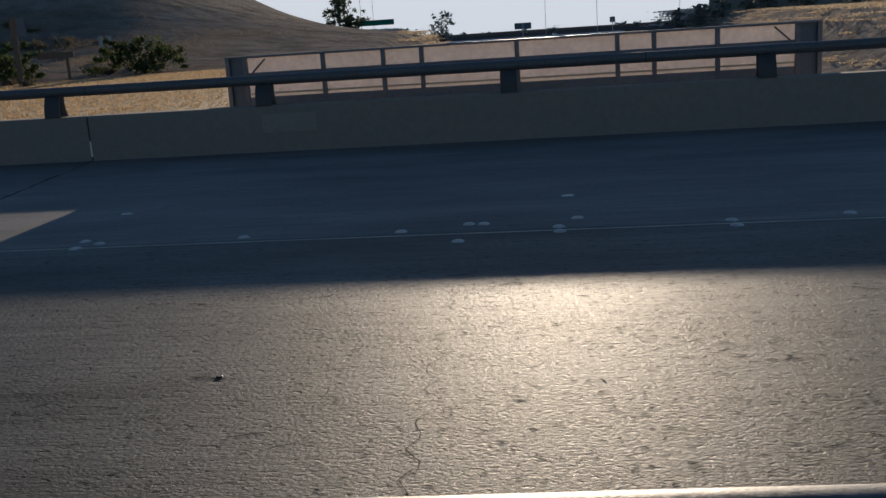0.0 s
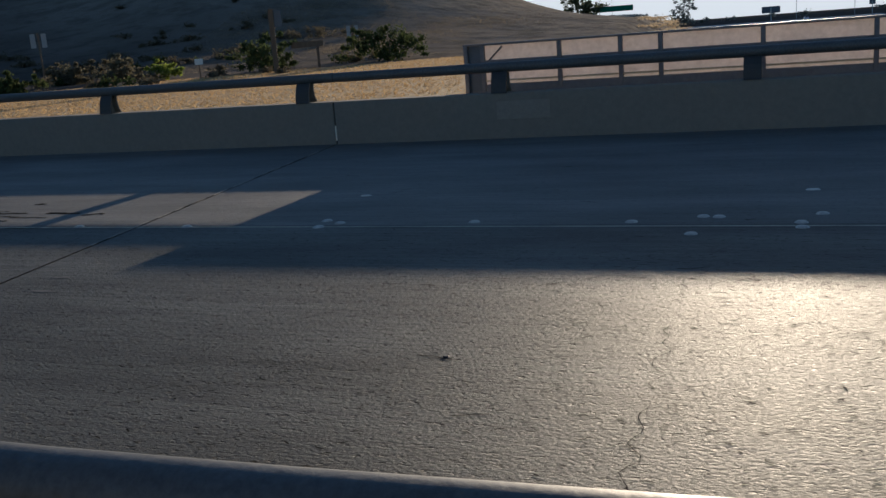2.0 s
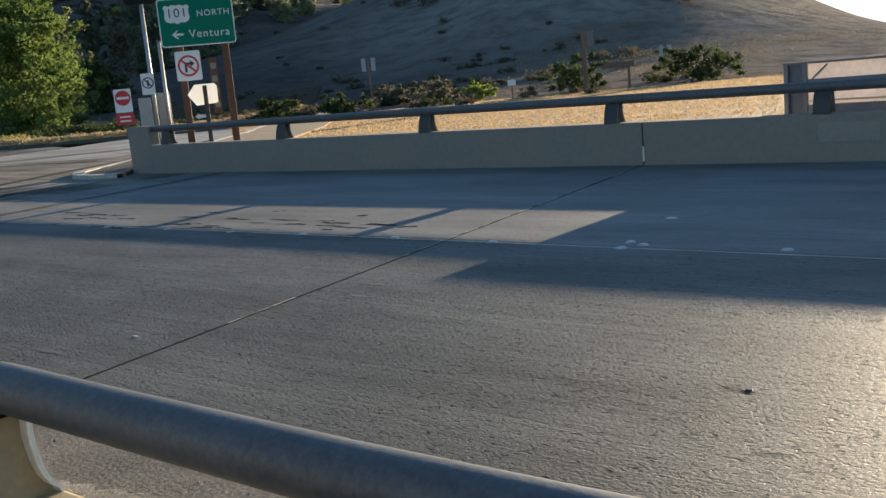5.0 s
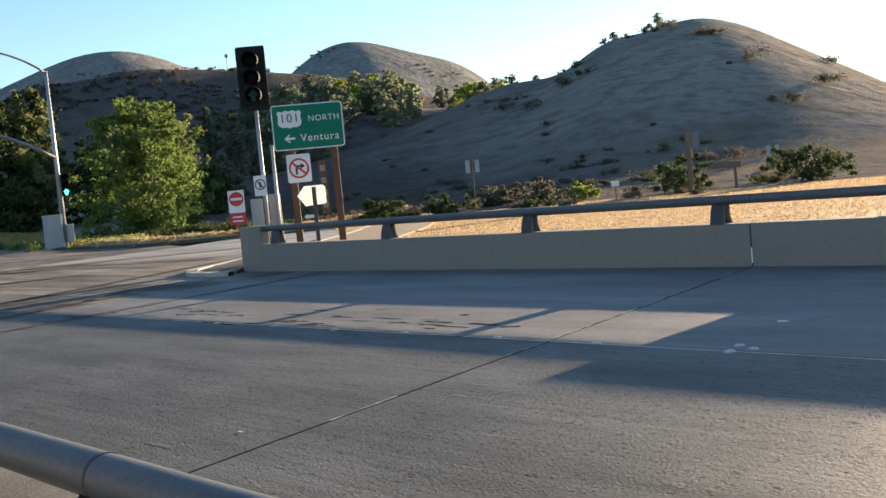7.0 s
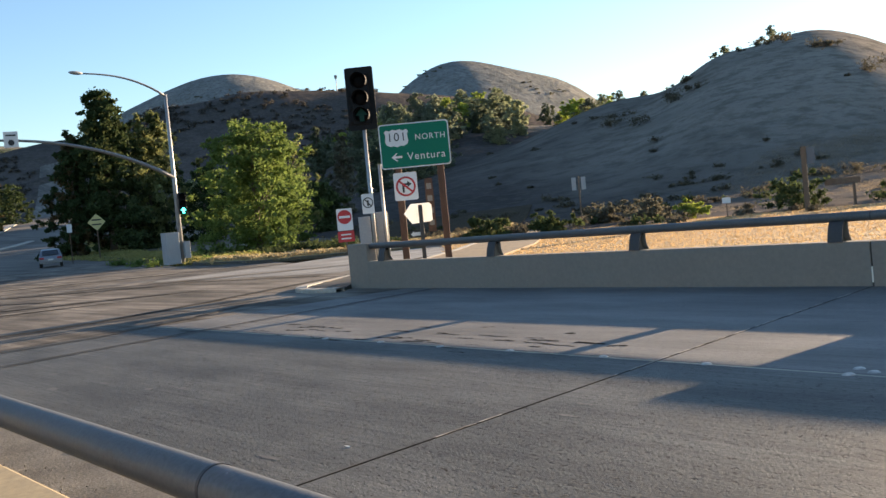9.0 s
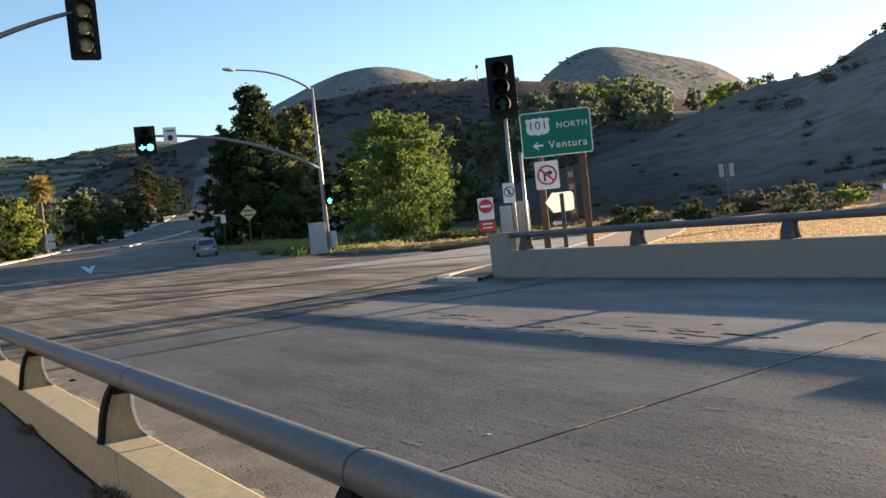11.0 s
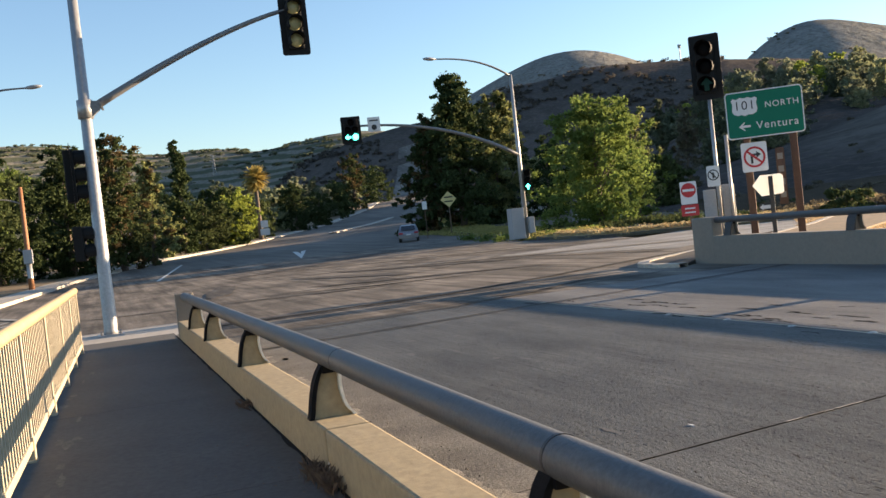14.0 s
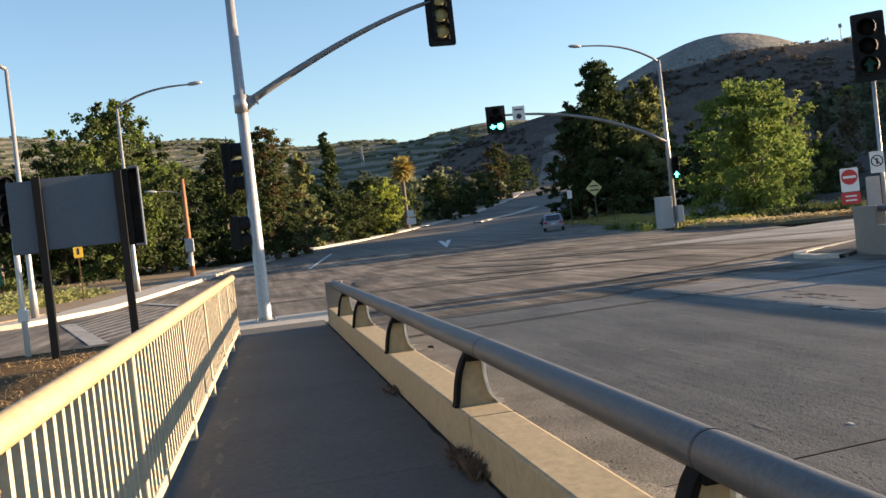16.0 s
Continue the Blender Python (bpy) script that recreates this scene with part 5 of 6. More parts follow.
def street_lamp(x, y, h, tip, label, lift=0.12):
    th = thing("street_lamp", (x, y, land(x, y) + lift), label, "street lamp")
    part("pole", Shape().tube([(0, 0, 0), (0, 0, 0.9), (0, 0, 1.0), (0, 0, h)], [0.14, 0.13, 0.10, 0.065], 12), M_GALV, th, "", True)
    cobra(th, (0, 0, h), (tip[0], tip[1], h + tip[2]))
    return th


near_mast()
island_signal()
far_mast()
street_lamp(-51.7, -5.9, 9.4, (0.4, 3.6, 0.85), "galvanised street lamp with a curved arm by the kerb")
street_lamp(-36.4, -7.7, 8.8, (0.3, -3.0, 0.8), "galvanised street lamp on the corner island")


M_RUST = material("rusty_liner", (0.075, 0.042, 0.028), 0.8, 0.4, 3, 14, 0.2, tint=(0.03, 0.022, 0.018))


def sign_back():
    th = thing("message_sign", (-20.0, -3.06, land(-20, -3.06)), "grey back of a boxed message sign on two black posts", "road sign")
    turn = pose(0, 0, 0, 0, 0, 93)
    body = part("panel", Shape().box((-0.86, 0, 2.14), (0.62, 0.05, 3.52), bev=0.015), M_SIGNBACK, th, "dull grey back panel", m=turn)
    part("hood", Shape().box((0.70, -0.02, 2.08), (0.83, 0.42, 3.58), bev=0.015).box((0.83, 0.34, 2.08), (1.0, 0.42, 3.58)), M_BLACK, th, "black hood of the sign box", m=turn)
    part("liner", Shape().box((0.832, 0.30, 2.12), (0.995, 0.338, 3.54), bev=0.01), M_RUST, th, "rusty brown inside of the hood", m=turn)
    part("edge_frame", Shape().box((1.0, -0.04, 2.05), (1.03, 0.44, 3.62), bev=0.006).box((0.84, -0.04, 3.575), (1.0, 0.34, 3.62), bev=0.006).box((0.84, -0.04, 2.05), (1.0, 0.34, 2.09), bev=0.006), M_SIGNBACK, th, "grey edge frame", m=turn)
    part("side_panel", Shape().box((-1.42, 0.0, 2.1), (-0.93, 0.3, 3.5), bev=0.02), M_SIGNBACK, th, m=turn)
    for px in (-0.86, 0.64):
        part("post", Shape().box((px - 0.075, -0.12, -0.4), (px + 0.075, 0.03, 3.56), bev=0.01), M_BLACK, th, "black square post", m=turn)


def corner_pole():
    x, y = -21.4, -4.75
    th = thing("pedestrian_signal", (x, y, land(x, y)), "white signal pole with a dark head and green street plate", "traffic signal")
    part("pole", Shape().tube([(0, 0, -0.2), (0, 0, 3.7)], [0.065, 0.055], 12), M_WHITE, th, "", True)
    signal_head(th, pose(0.05, -0.1, 3.2, 0, 0, 120), [[M_LENS_OFF], [M_LENS_OFF], [M_LENS_OFF]], 0.05, 0.36, 0.15)
    part("push_button", Shape().box((-0.08, -0.1, 0.75), (0.1, 0.1, 1.0), bev=0.02), M_WHITE, th)
    b = part("street_plate", Shape().box((-0.45, -0.01, 1.55), (0.2, 0.01, 1.95), bev=0.004), M_GREEN, th, "green street plate", m=pose(0.1, -0.5, 0, 0, 0, 85))
    for dz in (1.66, 1.82):
        part("pale_bar", Shape().box((-0.3, -0.016, dz - 0.035), (0.1, -0.011, dz + 0.035)), M_WHITE, b)


def utility_pole():
    x, y = spot(93.45, 67.5)
    th = thing("utility_pole", (x, y, land(x, y)), "orange-lit timber utility pole with a lamp arm", "utility pole")
    part("pole", Shape().tube([(0, 0, -0.3), (0, 0, 6.7)], [0.19, 0.13], 10), M_POLE, th, "", True)
    cobra(th, (0, 0, 5.6), (0.3, -1.7, 6.0), 0.045)
    part("transformer_box", Shape().box((-0.24, -0.28, 1.8), (0.28, 0.28, 2.7), bev=0.04), M_BOX, th)
    part("lower_sleeve", Shape().tube([(0, 0, -0.2), (0, 0, 1.8)], 0.18, 10), M_GALV, th, "pale lower sleeve", True)


sign_back()
corner_pole()
utility_pole()
M_PLAQUE = material("pale_plaque", (0.25, 0.225, 0.19), 0.8, 0.1, 2, 20, 0.05)
plq = thing("barrier_plaque", (-4.08, 14.315, 0.43), "pale rectangular plaque set on the barrier face", "plaque")
part("panel", Shape().box((-0.42, -0.006, -0.14), (0.42, 0.01, 0.14), bev=0.004), M_PLAQUE, plq)



# ---- trees, brush, grass ----
def leaf_mesh(name, centres, radii, per, size, mat, rng, flat=0.75):
    """Many small leaf-shaped faces gathered in clumps, denser towards each clump's rim."""
    cs = np.repeat(np.asarray(centres, float), per, axis=0)
    rs = np.repeat(np.asarray(radii, float), per)
    n = len(cs)
    d = rng.normal(size=(n, 3))
    d /= np.linalg.norm(d, axis=1)[:, None]
    d[:, 2] *= flat
    own = np.repeat(rng.uniform(0.55, 1.5, (len(centres), 3)), per, axis=0)
    p = cs + d * own * (rs * np.abs(rng.normal(0.62, 0.42, n)))[:, None]
    a = rng.normal(size=(n, 3)) + d * 0.6
    a /= np.linalg.norm(a, axis=1)[:, None]
    b = np.cross(a, rng.normal(size=(n, 3)))
    b /= np.linalg.norm(b, axis=1)[:, None]
    sz = size * rng.uniform(0.6, 1.35, n)[:, None]
    v = np.stack([p - a * sz * 0.6, p + b * sz * 0.34, p + a * sz * 0.6, p - b * sz * 0.34], 1).reshape(-1, 3)
    me = bpy.data.meshes.new(name)
    me.vertices.add(4 * n)
    me.vertices.foreach_set("co", v.ravel())
    me.loops.add(4 * n)
    me.loops.foreach_set("vertex_index", np.arange(4 * n))
    me.polygons.add(n)
    me.polygons.foreach_set("loop_start", np.arange(0, 4 * n, 4))
    me.polygons.foreach_set("loop_total", np.full(n, 4))
    me.materials.append(mat)
    me.update()
    return me


def envelope(kind, h):
    if kind == "broad":
        return max(0.0, math.sin(math.pi * (0.14 + 0.83 * h))) ** 0.65
    if kind == "egg":
        return max(0.0, math.sin(math.pi * (0.25 + 0.72 * h))) ** 0.6
    if kind == "cone":
        return min(1.0, 0.72 + h * 1.6) * (1 - h) ** 0.75 + 0.04
    if kind == "column":
        return min(1.0, 0.5 + h * 4) * (1 - h) ** 0.5
    if kind == "weeping":
        return 0.75 + 0.25 * math.sin(math.pi * h) if h < 0.75 else math.sqrt(max(0.02, 1 - ((h - 0.75) / 0.25) ** 2))
    return 1.0 - 0.3 * h


def tree(name, x, y, height, width, kind, mat, label, seed, clumps=90, per=70, size=0.3, low=0.12, trunk=0.22, category="tree", group="", gaps=0.9, z=None, second=None, limbs=8, ragged=0.16):
    """Trunk, limbs and a crown of boughs, each bough a cluster of small leaf tufts."""
    rng = np.random.default_rng(seed)
    base = land(x, y) if z is None else z
    th = thing(name, (x, y, base - 0.05, 0, 0, float(rng.uniform(0, 360))), label, category, group)
    ph = rng.uniform(0, 6.28, 3)

    def reach(h, a):
        """Uneven outline: the crown swells and shrinks with height and direction."""
        wob = 1 + ragged * (math.sin(3 * a + ph[0] + 4 * h) + 0.7 * math.sin(5 * a - 9 * h + ph[1]) + 0.5 * math.sin(23 * h + ph[2]))
        return envelope(kind, h) * width / 2 * wob

    boughs = []
    for i in range(max(6, clumps // 5)):
        h, a = (i + rng.uniform(0, 1)) / max(6, clumps // 5), rng.uniform(0, 2 * math.pi)
        r = reach(h, a) * rng.uniform(0.55, 0.95)
        boughs.append((r * math.cos(a), r * math.sin(a), height * (low + (1 - low) * h) - (r * 0.22 if kind == "cone" else 0.0)))
    cs, rs = [], []
    for i in range(clumps):
        if i % 4 == 3:
            h, a = rng.uniform(0.02, 0.9), rng.uniform(0, 2 * math.pi)
            r = reach(h, a) * rng.uniform(0.0, 0.6)
            cs.append((r * math.cos(a), r * math.sin(a), height * (low + (1 - low) * h)))
            rs.append(width * 0.13 * gaps * (0.45 + 0.55 * envelope(kind, h)))
        else:
            b = boughs[rng.integers(len(boughs))]
            k = width * 0.095 * (0.4 + 0.6 * envelope(kind, min(1.0, b[2] / height)))
            p = (b[0] + rng.normal() * k, b[1] + rng.normal() * k, max(0.25, b[2] + rng.normal() * k * (0.5 if kind == "cone" else 0.75)))
            cs.append(p)
            rs.append(width * rng.uniform(0.035, 0.085) * gaps * (0.6 + 0.4 * envelope(kind, min(1.0, b[2] / height))))
    part("trunk", Shape().tube([(0, 0, -0.2), (width * 0.01, 0, height * 0.12), (width * 0.02, 0.1, height * 0.5), (0, 0, height * 0.86)], [trunk * 1.3, trunk, trunk * 0.6, trunk * 0.12], 9), M_BARK, th, "", True)
    for c in [Vector(b) for b in boughs[2::max(1, len(boughs) // limbs)]] if limbs else []:
        z0 = max(height * 0.12, c.z - 0.45 * math.hypot(c.x, c.y) - height * 0.06)
        mid = Vector((c.x * 0.45, c.y * 0.45, (z0 + c.z) / 2 + 0.05 * height))
        part("limb", Shape().tube([(width * 0.01, 0, z0), mid, c], [trunk * 0.42, trunk * 0.25, trunk * 0.06], 5, False), M_BARK, th, "", True)
    if second:
        k = int(clumps * 0.7)
        part("crown", leaf_mesh("crown", cs[:k], rs[:k], per, size, mat, rng), None, th)
        part("crown", leaf_mesh("crown", cs[k:], rs[k:], per, size, second, rng), None, th)
    else:
        part("crown", leaf_mesh("crown", cs, rs, per, size, mat, rng), None, th)
    return th


def at(az, d):
    return spot(az, d)


# the two large trees at the corner
tree("conifer", *at(69.1, 108), 16.9, 11.4, "cone", L_PINE, "tall dark conifer with rusty patches beside the road", 11, 480, 75, 0.33, 0.03, 0.35, second=L_OAK, limbs=16)
# Olive leaf here carries the sunlight on the group's right side.
tree("conifer", *at(66.9, 111), 14.2, 8.4, "egg", L_OLIVE, "sunlit olive-green tree leaning on a taller conifer", 12, 360, 75, 0.31, 0.02, 0.3, second=L_OAK, limbs=12)
tree("conifer", *at(70.9, 108), 13.0, 7.4, "cone", L_PINE, "dark rusty conifer at the edge of the road", 13, 260, 75, 0.32, 0.03, 0.25, second=L_RUST)
tree("sycamore", *at(61.1, 72), 9.2, 7.9, "egg", L_BROAD, "broad bright-green tree behind the slip road", 21, 500, 80, 0.2, 0.01, 0.28, limbs=16)
tree("sycamore", *at(59.0, 82), 9.3, 5.0, "egg", L_BROAD, "green tree with thinner crown on the verge", 22, 240, 75, 0.2, 0.02, 0.24, second=L_OLIVE)
tree("dark_tree", *at(63.9, 108), 8.6, 7.0, "egg", L_PINE, "dark tree standing behind the signal mast", 23, 200, 60, 0.28, 0.01)
tree("dark_tree", *at(57.3, 112), 11.2, 3.6, "cone", L_DUST, "slender grey-green tree behind the slip road", 24, 140, 60, 0.3, 0.02)
tree("dark_tree", *at(56.0, 116), 9.6, 3.8, "egg", L_SAGE, "slender dusty tree behind the slip road", 25, 140, 60, 0.3, 0.02)
tree("dark_tree", *at(57.4, 100), 5.0, 6.0, "egg", L_OAK, "dark rounded tree at the foot of the slope", 26, 140, 60, 0.32, 0.02)
for az, d, h, w, m, sd in [(93.2, 116, 11, 9, L_PINE, 301), (96.0, 112, 10, 10, L_PINE, 302), (99.0, 112, 10, 10, L_OAK, 303), (102.5, 110, 11, 11, L_OAK, 304), (90.7, 118, 10.5, 9, L_PINE, 305), (88.3, 124, 9.5, 8, L_OAK, 306), (86.0, 132, 8.5, 7, L_PINE, 307), (83.4, 140, 8, 8, L_PINE, 308), (81.4, 160, 7.5, 8, L_OAK, 309)]:
    tree("background_tree", *at(az, d), h, w, "egg", m, "dark tree in the roadside belt", sd, 150, 55, 0.42, 0.01, 0.28, group="roadside belt of trees")
# the tall trees beyond the fence
tree("pine", *at(97.0, 74), 13.0, 8.6, "broad", L_OAK, "tall open-crowned dark tree behind the street lamp", 31, 400, 70, 0.24, 0.10, 0.32, second=L_BROAD, limbs=14, ragged=0.2)
tree("pine", *at(100.2, 84), 11.2, 8.0, "broad", L_PINE, "dark rounded tree above the planted bank", 32, 300, 70, 0.26, 0.06, 0.3, ragged=0.2)
tree("pine", *at(94.9, 84), 10.8, 6.4, "egg", L_PINE, "dark tree behind the utility pole", 33, 280, 70, 0.25, 0.03, 0.3)
tree("pine", *at(103.4, 82), 8.6, 8.0, "egg", L_PINE, "dark tree beyond the corner island", 34, 220, 60, 0.32, 0.03, 0.3)
tree("pine", *at(98.5, 90), 7.0, 9.0, "egg", L_PINE, "dense dark tree filling the back of the bank", 38, 220, 60, 0.32, 0.0, 0.3)
tree("eucalyptus", *at(88.6, 92), 12.0, 6.8, "egg", L_OAK, "brown-green eucalyptus behind the signal mast", 35, 320, 70, 0.25, 0.03, 0.3, second=L_RUST, ragged=0.2)
tree("eucalyptus", *at(86.9, 98), 9.8, 5.2, "egg", L_OLIVE, "dry olive-brown eucalyptus by the far road", 36, 240, 70, 0.25, 0.04, 0.28, second=L_RUST, ragged=0.2)
tree("eucalyptus", *at(91.2, 88), 10.8, 7.4, "egg", L_PINE, "shaded dark tree among the roadside group", 37, 320, 70, 0.26, 0.0, 0.28)
tree("cypress", *at(85.15, 125), 14.3, 3.4, "column", L_PINE, "slender pointed cypress above the roadside trees", 41, 240, 60, 0.3, 0.03, gaps=1.7, ragged=0.05)
tree("willow", *at(82.3, 141), 7.6, 5.9, "weeping", L_WILLOW, "bright yellow-green weeping willow by the kerb", 42, 240, 70, 0.22, 0.0, 0.2)
tree("willow", *at(84.0, 131), 6.3, 5.9, "weeping", L_OAK, "dark-green rounded willow by the kerb", 43, 220, 70, 0.24, 0.0, 0.2)
tree("dark_tree", *at(86.3, 118), 4.6, 4.0, "broad", L_OLIVE, "low green tree near the route sign", 44, 60, 60, 0.36, 0.02)
tree("dark_tree", *at(82.6, 158), 8.6, 7.0, "broad", L_OAK, "dark tree behind the willows", 45, 170, 50, 0.36, 0.01)
tree("dark_tree", *at(78.8, 179), 8.4, 9.2, "egg", L_PINE, "dark spreading tree beside the far road", 46, 170, 50, 0.36, 0.01)
tree("dark_tree", *at(77.4, 196), 6.4, 7.0, "broad", L_OAK, "rounded dark tree at the far kerb", 47, 170, 50, 0.36, 0.01)
tree("poplar", *at(75.3, 256), 15.0, 8.8, "broad", L_OAK, "tall rounded tree at the bend of the road", 48, 240, 60, 0.38, 0.05, 0.3, second=L_RUST)
tree("dark_tree", *at(74.2, 302), 11.0, 12.0, "egg", L_PINE, "dark trees where the road meets the hill", 49, 170, 50, 0.48, 0.01)
tree("dark_tree", *at(69.3, 262), 10.5, 9.0, "broad", L_OAK, "far dark tree beside the climbing road", 50, 170, 50, 0.48, 0.01)
tree("dark_tree", *at(76.4, 236), 7.6, 9.4, "broad", L_OAK, "dark tree on the far side of the bend", 51, 170, 50, 0.48, 0.01)


def palm(x, y, h):
    th = thing("palm", (x, y, land(x, y) - 0.1), "tall fan palm with golden sunlit crown", "palm tree")
    part("trunk", Shape().tube([(0, 0, 0), (0.1, 0, h * 0.5), (0, 0, h)], [0.4, 0.3, 0.28], 10), M_BARK, th, "", True)
    s = Shape()
    rng = np.random.default_rng(5)
    for i in range(190):
        a, e = rng.uniform(0, 2 * math.pi), rng.uniform(-1.35, 1.2)
        ln = rng.uniform(1.7, 2.6)
        d = Vector((math.cos(a) * math.cos(e), math.sin(a) * math.cos(e), math.sin(e)))
        side = d.cross(Vector((0, 0, 1))).normalized() * 0.42
        o = Vector((0, 0, h))
        tip = o + d * ln - Vector((0, 0, 0.25))
        mid = o + d * ln * 0.62
        s.add([o, mid - side, tip, mid + side], [(0, 1, 2, 3)])
    part("crown", s, L_PALM, th)


L_PALM = leaf("palm_leaf", (0.40, 0.31, 0.10))
palm(*at(80.9, 152), 9.8)


# groves on the far slope: a few kinds, set out again and again
def grove():
    rng = np.random.default_rng(77)
    kinds = [tree("slope_tree", 0, 300, 7.5, 8.0, "broad", m, lab, 60 + i, 110, 40, 0.5, 0.0, 0.25, group="trees on the hill slope", z=0, limbs=0) for i, (m, lab) in enumerate(
        ((L_SLOPE, "rounded olive-green tree on the hill slope"), (L_SLOPEDARK, "dusty green oak on the hill slope"), (L_DUST, "dusty grey-green tree on the hill slope"), (L_WILLOW, "light green tree on the hill slope")))]
    spots = []
    for i in range(110):
        az, d = rng.uniform(39.5, 58), rng.uniform(120, 300)
        if az < 46 and d < 235 or d < 210 and d * math.sin(radians(az)) > 88:
            continue
        spots.append((az, d, rng.uniform(0.6, 1.15), rng.choice(4, p=[0.34, 0.3, 0.26, 0.10])))
    for i in range(12):
        spots.append((rng.uniform(59, 66), rng.uniform(200, 300), rng.uniform(0.6, 1.0), rng.choice(3)))
    for i in range(20):
        spots.append((rng.uniform(47, 53.5), rng.uniform(235, 300), rng.uniform(0.7, 1.2), rng.choice(4, p=[0.35, 0.15, 0.25, 0.25])))
    for i in range(36):
        az = rng.uniform(45, 55.5)
        spots.append((az, rng.uniform(215 if az < 49.5 else 150, 265), rng.uniform(0.5, 1.0), rng.choice(4, p=[0.3, 0.4, 0.2, 0.1])))
    for i in range(30):
        spots.append((rng.uniform(70, 100), rng.uniform(170, 330), rng.uniform(0.8, 1.3), rng.choice(3)))
    for az, d, k, c in [(42.2, 250, 1.25, 3), (42.0, 251, 0.9, 0), (41.4, 230, 0.7, 1), (39.6, 214, 0.45, 2), (40.6, 215, 0.5, 1), (41.4, 215, 0.5, 1), (34.1, 202, 0.28, 1), (33.5, 202, 0.42, 1), (32.8, 202, 0.25, 1), (31.6, 201, 0.3, 1), (31.0, 201, 0.4, 1), (38.2, 209, 0.32, 1), (36.8, 209, 0.3, 1)]:
        spots.append((az, d, k, c))
    used = set()
    for az, d, k, c in spots:
        x, y = spot(az, d)
        if abs(y - road_mid(x)) < road_half(x) + 5:
            continue
        m = pose(x, y, land(x, y) - 0.2, 0, 0, rng.uniform(0, 360)) @ Matrix.Diagonal((k, k, k * rng.uniform(0.75, 1.2), 1))
        if c not in used:
            used.add(c)
            kinds[c].matrix_basis = m
        else:
            place_copy(kinds[c], m)


def place_copy(ob, m):
    cp = copy_thing(ob, pose(0, 0, 0))
    cp.matrix_basis = m
    return cp


grove()


def scatter(name, places, per, size, mat, label, flat=0.6, rise=0.4):
    rng = np.random.default_rng(len(places))
    cs, rs = [], []
    for x, y, r in places:
        for k in range(4):
            cs.append((x + rng.normal() * r * 0.5, y + rng.normal() * r * 0.5, land(x, y) + r * rise * rng.uniform(0.3, 1.1)))
            rs.append(r * rng.uniform(0.4, 0.75))
    ob = new(name, leaf_mesh(name, cs, rs, per, size, mat, rng, flat))
    return tagged(ob, label, "brush", kind="stuff")


def hill_places(n, az0, az1, d0, d1, r0, r1, seed, thin=0.0):
    rng = np.random.default_rng(seed)
    out = []
    while len(out) < n:
        az, d = rng.uniform(az0, az1), math.sqrt(rng.uniform(d0 * d0, d1 * d1))
        x, y = spot(az, d)
        if noise.noise(Vector((x * 0.02, y * 0.02, 9))) < thin - 0.05:
            continue
        if -23 < -x < 0 or abs(y - road_mid(x)) < road_half(x) + 3 and x < -20:
            continue
        out.append((x, y, rng.uniform(r0, r1)))
    return out


scatter("chaparral", hill_places(10, 14, 58, 80, 180, 0.4, 0.9, 1), 34, 0.2, L_SCRUB, "dusty brown-grey brush on the hillside")
scatter("dark_chaparral", hill_places(16, 20, 44, 110, 190, 1.2, 2.4, 2, 0.1), 110, 0.26, L_SCRUB, "dark scrub oak patches on the hillside")
scatter("ridge_scrub", hill_places(700, 53, 80, 400, 560, 1.0, 2.4, 3), 14, 0.8, L_RIDGE, "dark scrub covering the middle ridge")
scatter("terrace_scrub", [p for p in hill_places(3000, 72, 106, 1100, 1600, 2, 5, 4) if (land(p[0], p[1]) / 11) % 1 < 0.4], 8, 2.6, L_DUST, "green bands of scrub on the far terraced ridge", 0.3)
scatter("far_scrub", hill_places(140, 40, 70, 560, 860, 0.8, 1.8, 14), 8, 1.0, L_SAGE, "dark scrub on the far hills", 0.4)
scatter("horizon_trees", hill_places(50, -20, 11, 480, 660, 1.5, 3.5, 24), 30, 1.0, L_HAZY, "belt of trees along the horizon, paled for haze", 0.7, 0.6)
scatter("low_scrub", hill_places(12, 38, 57, 75, 180, 0.4, 1.0, 51), 34, 0.22, L_SCRUB, "low dull scrub on the shaded slope", 0.5, 0.3)
scatter("foot_brush", hill_places(80, 24, 56, 54, 100, 0.4, 1.0, 5), 60, 0.16, L_SCRUB, "dry brown brush at the hill foot")
_rng = np.random.default_rng(71)
scatter("ramp_brush", [(*spot(az, 57 + _rng.uniform(0, 12)), _rng.uniform(0.3, 0.75)) for az in _rng.uniform(44.5, 53, 46)], 70, 0.15, L_SCRUB, "dull dark brush placed to hide the slip road's cut end", 0.6, 0.4)
scatter("corner_brush", [(*spot(az, 57 + (az - 56.8) * 1.2 + _rng.uniform(0, 9)), _rng.uniform(0.35, 0.8)) for az in _rng.uniform(52.5, 64.5, 60)], 70, 0.16, L_OAK, "dark brush behind the corner verge", 0.6, 0.5)
scatter("foot_bushes", hill_places(14, 24, 57, 56, 80, 0.4, 0.9, 6), 90, 0.16, L_OAK, "low green bushes at the hill foot")


def field_places():
    rng = np.random.default_rng(61)
    out = []
    while len(out) < 2600:
        az, d = rng.uniform(-28, 9.5), rng.uniform(45, 660)
        x, y = spot(az, d)
        if abs(x - 20 + 0.065 * y) > 18 + 0.024 * y + max(0.0, y - 150) * 0.12 and y > 18:
            out.append((x, y, 1.0 + d * 0.008))
    return out


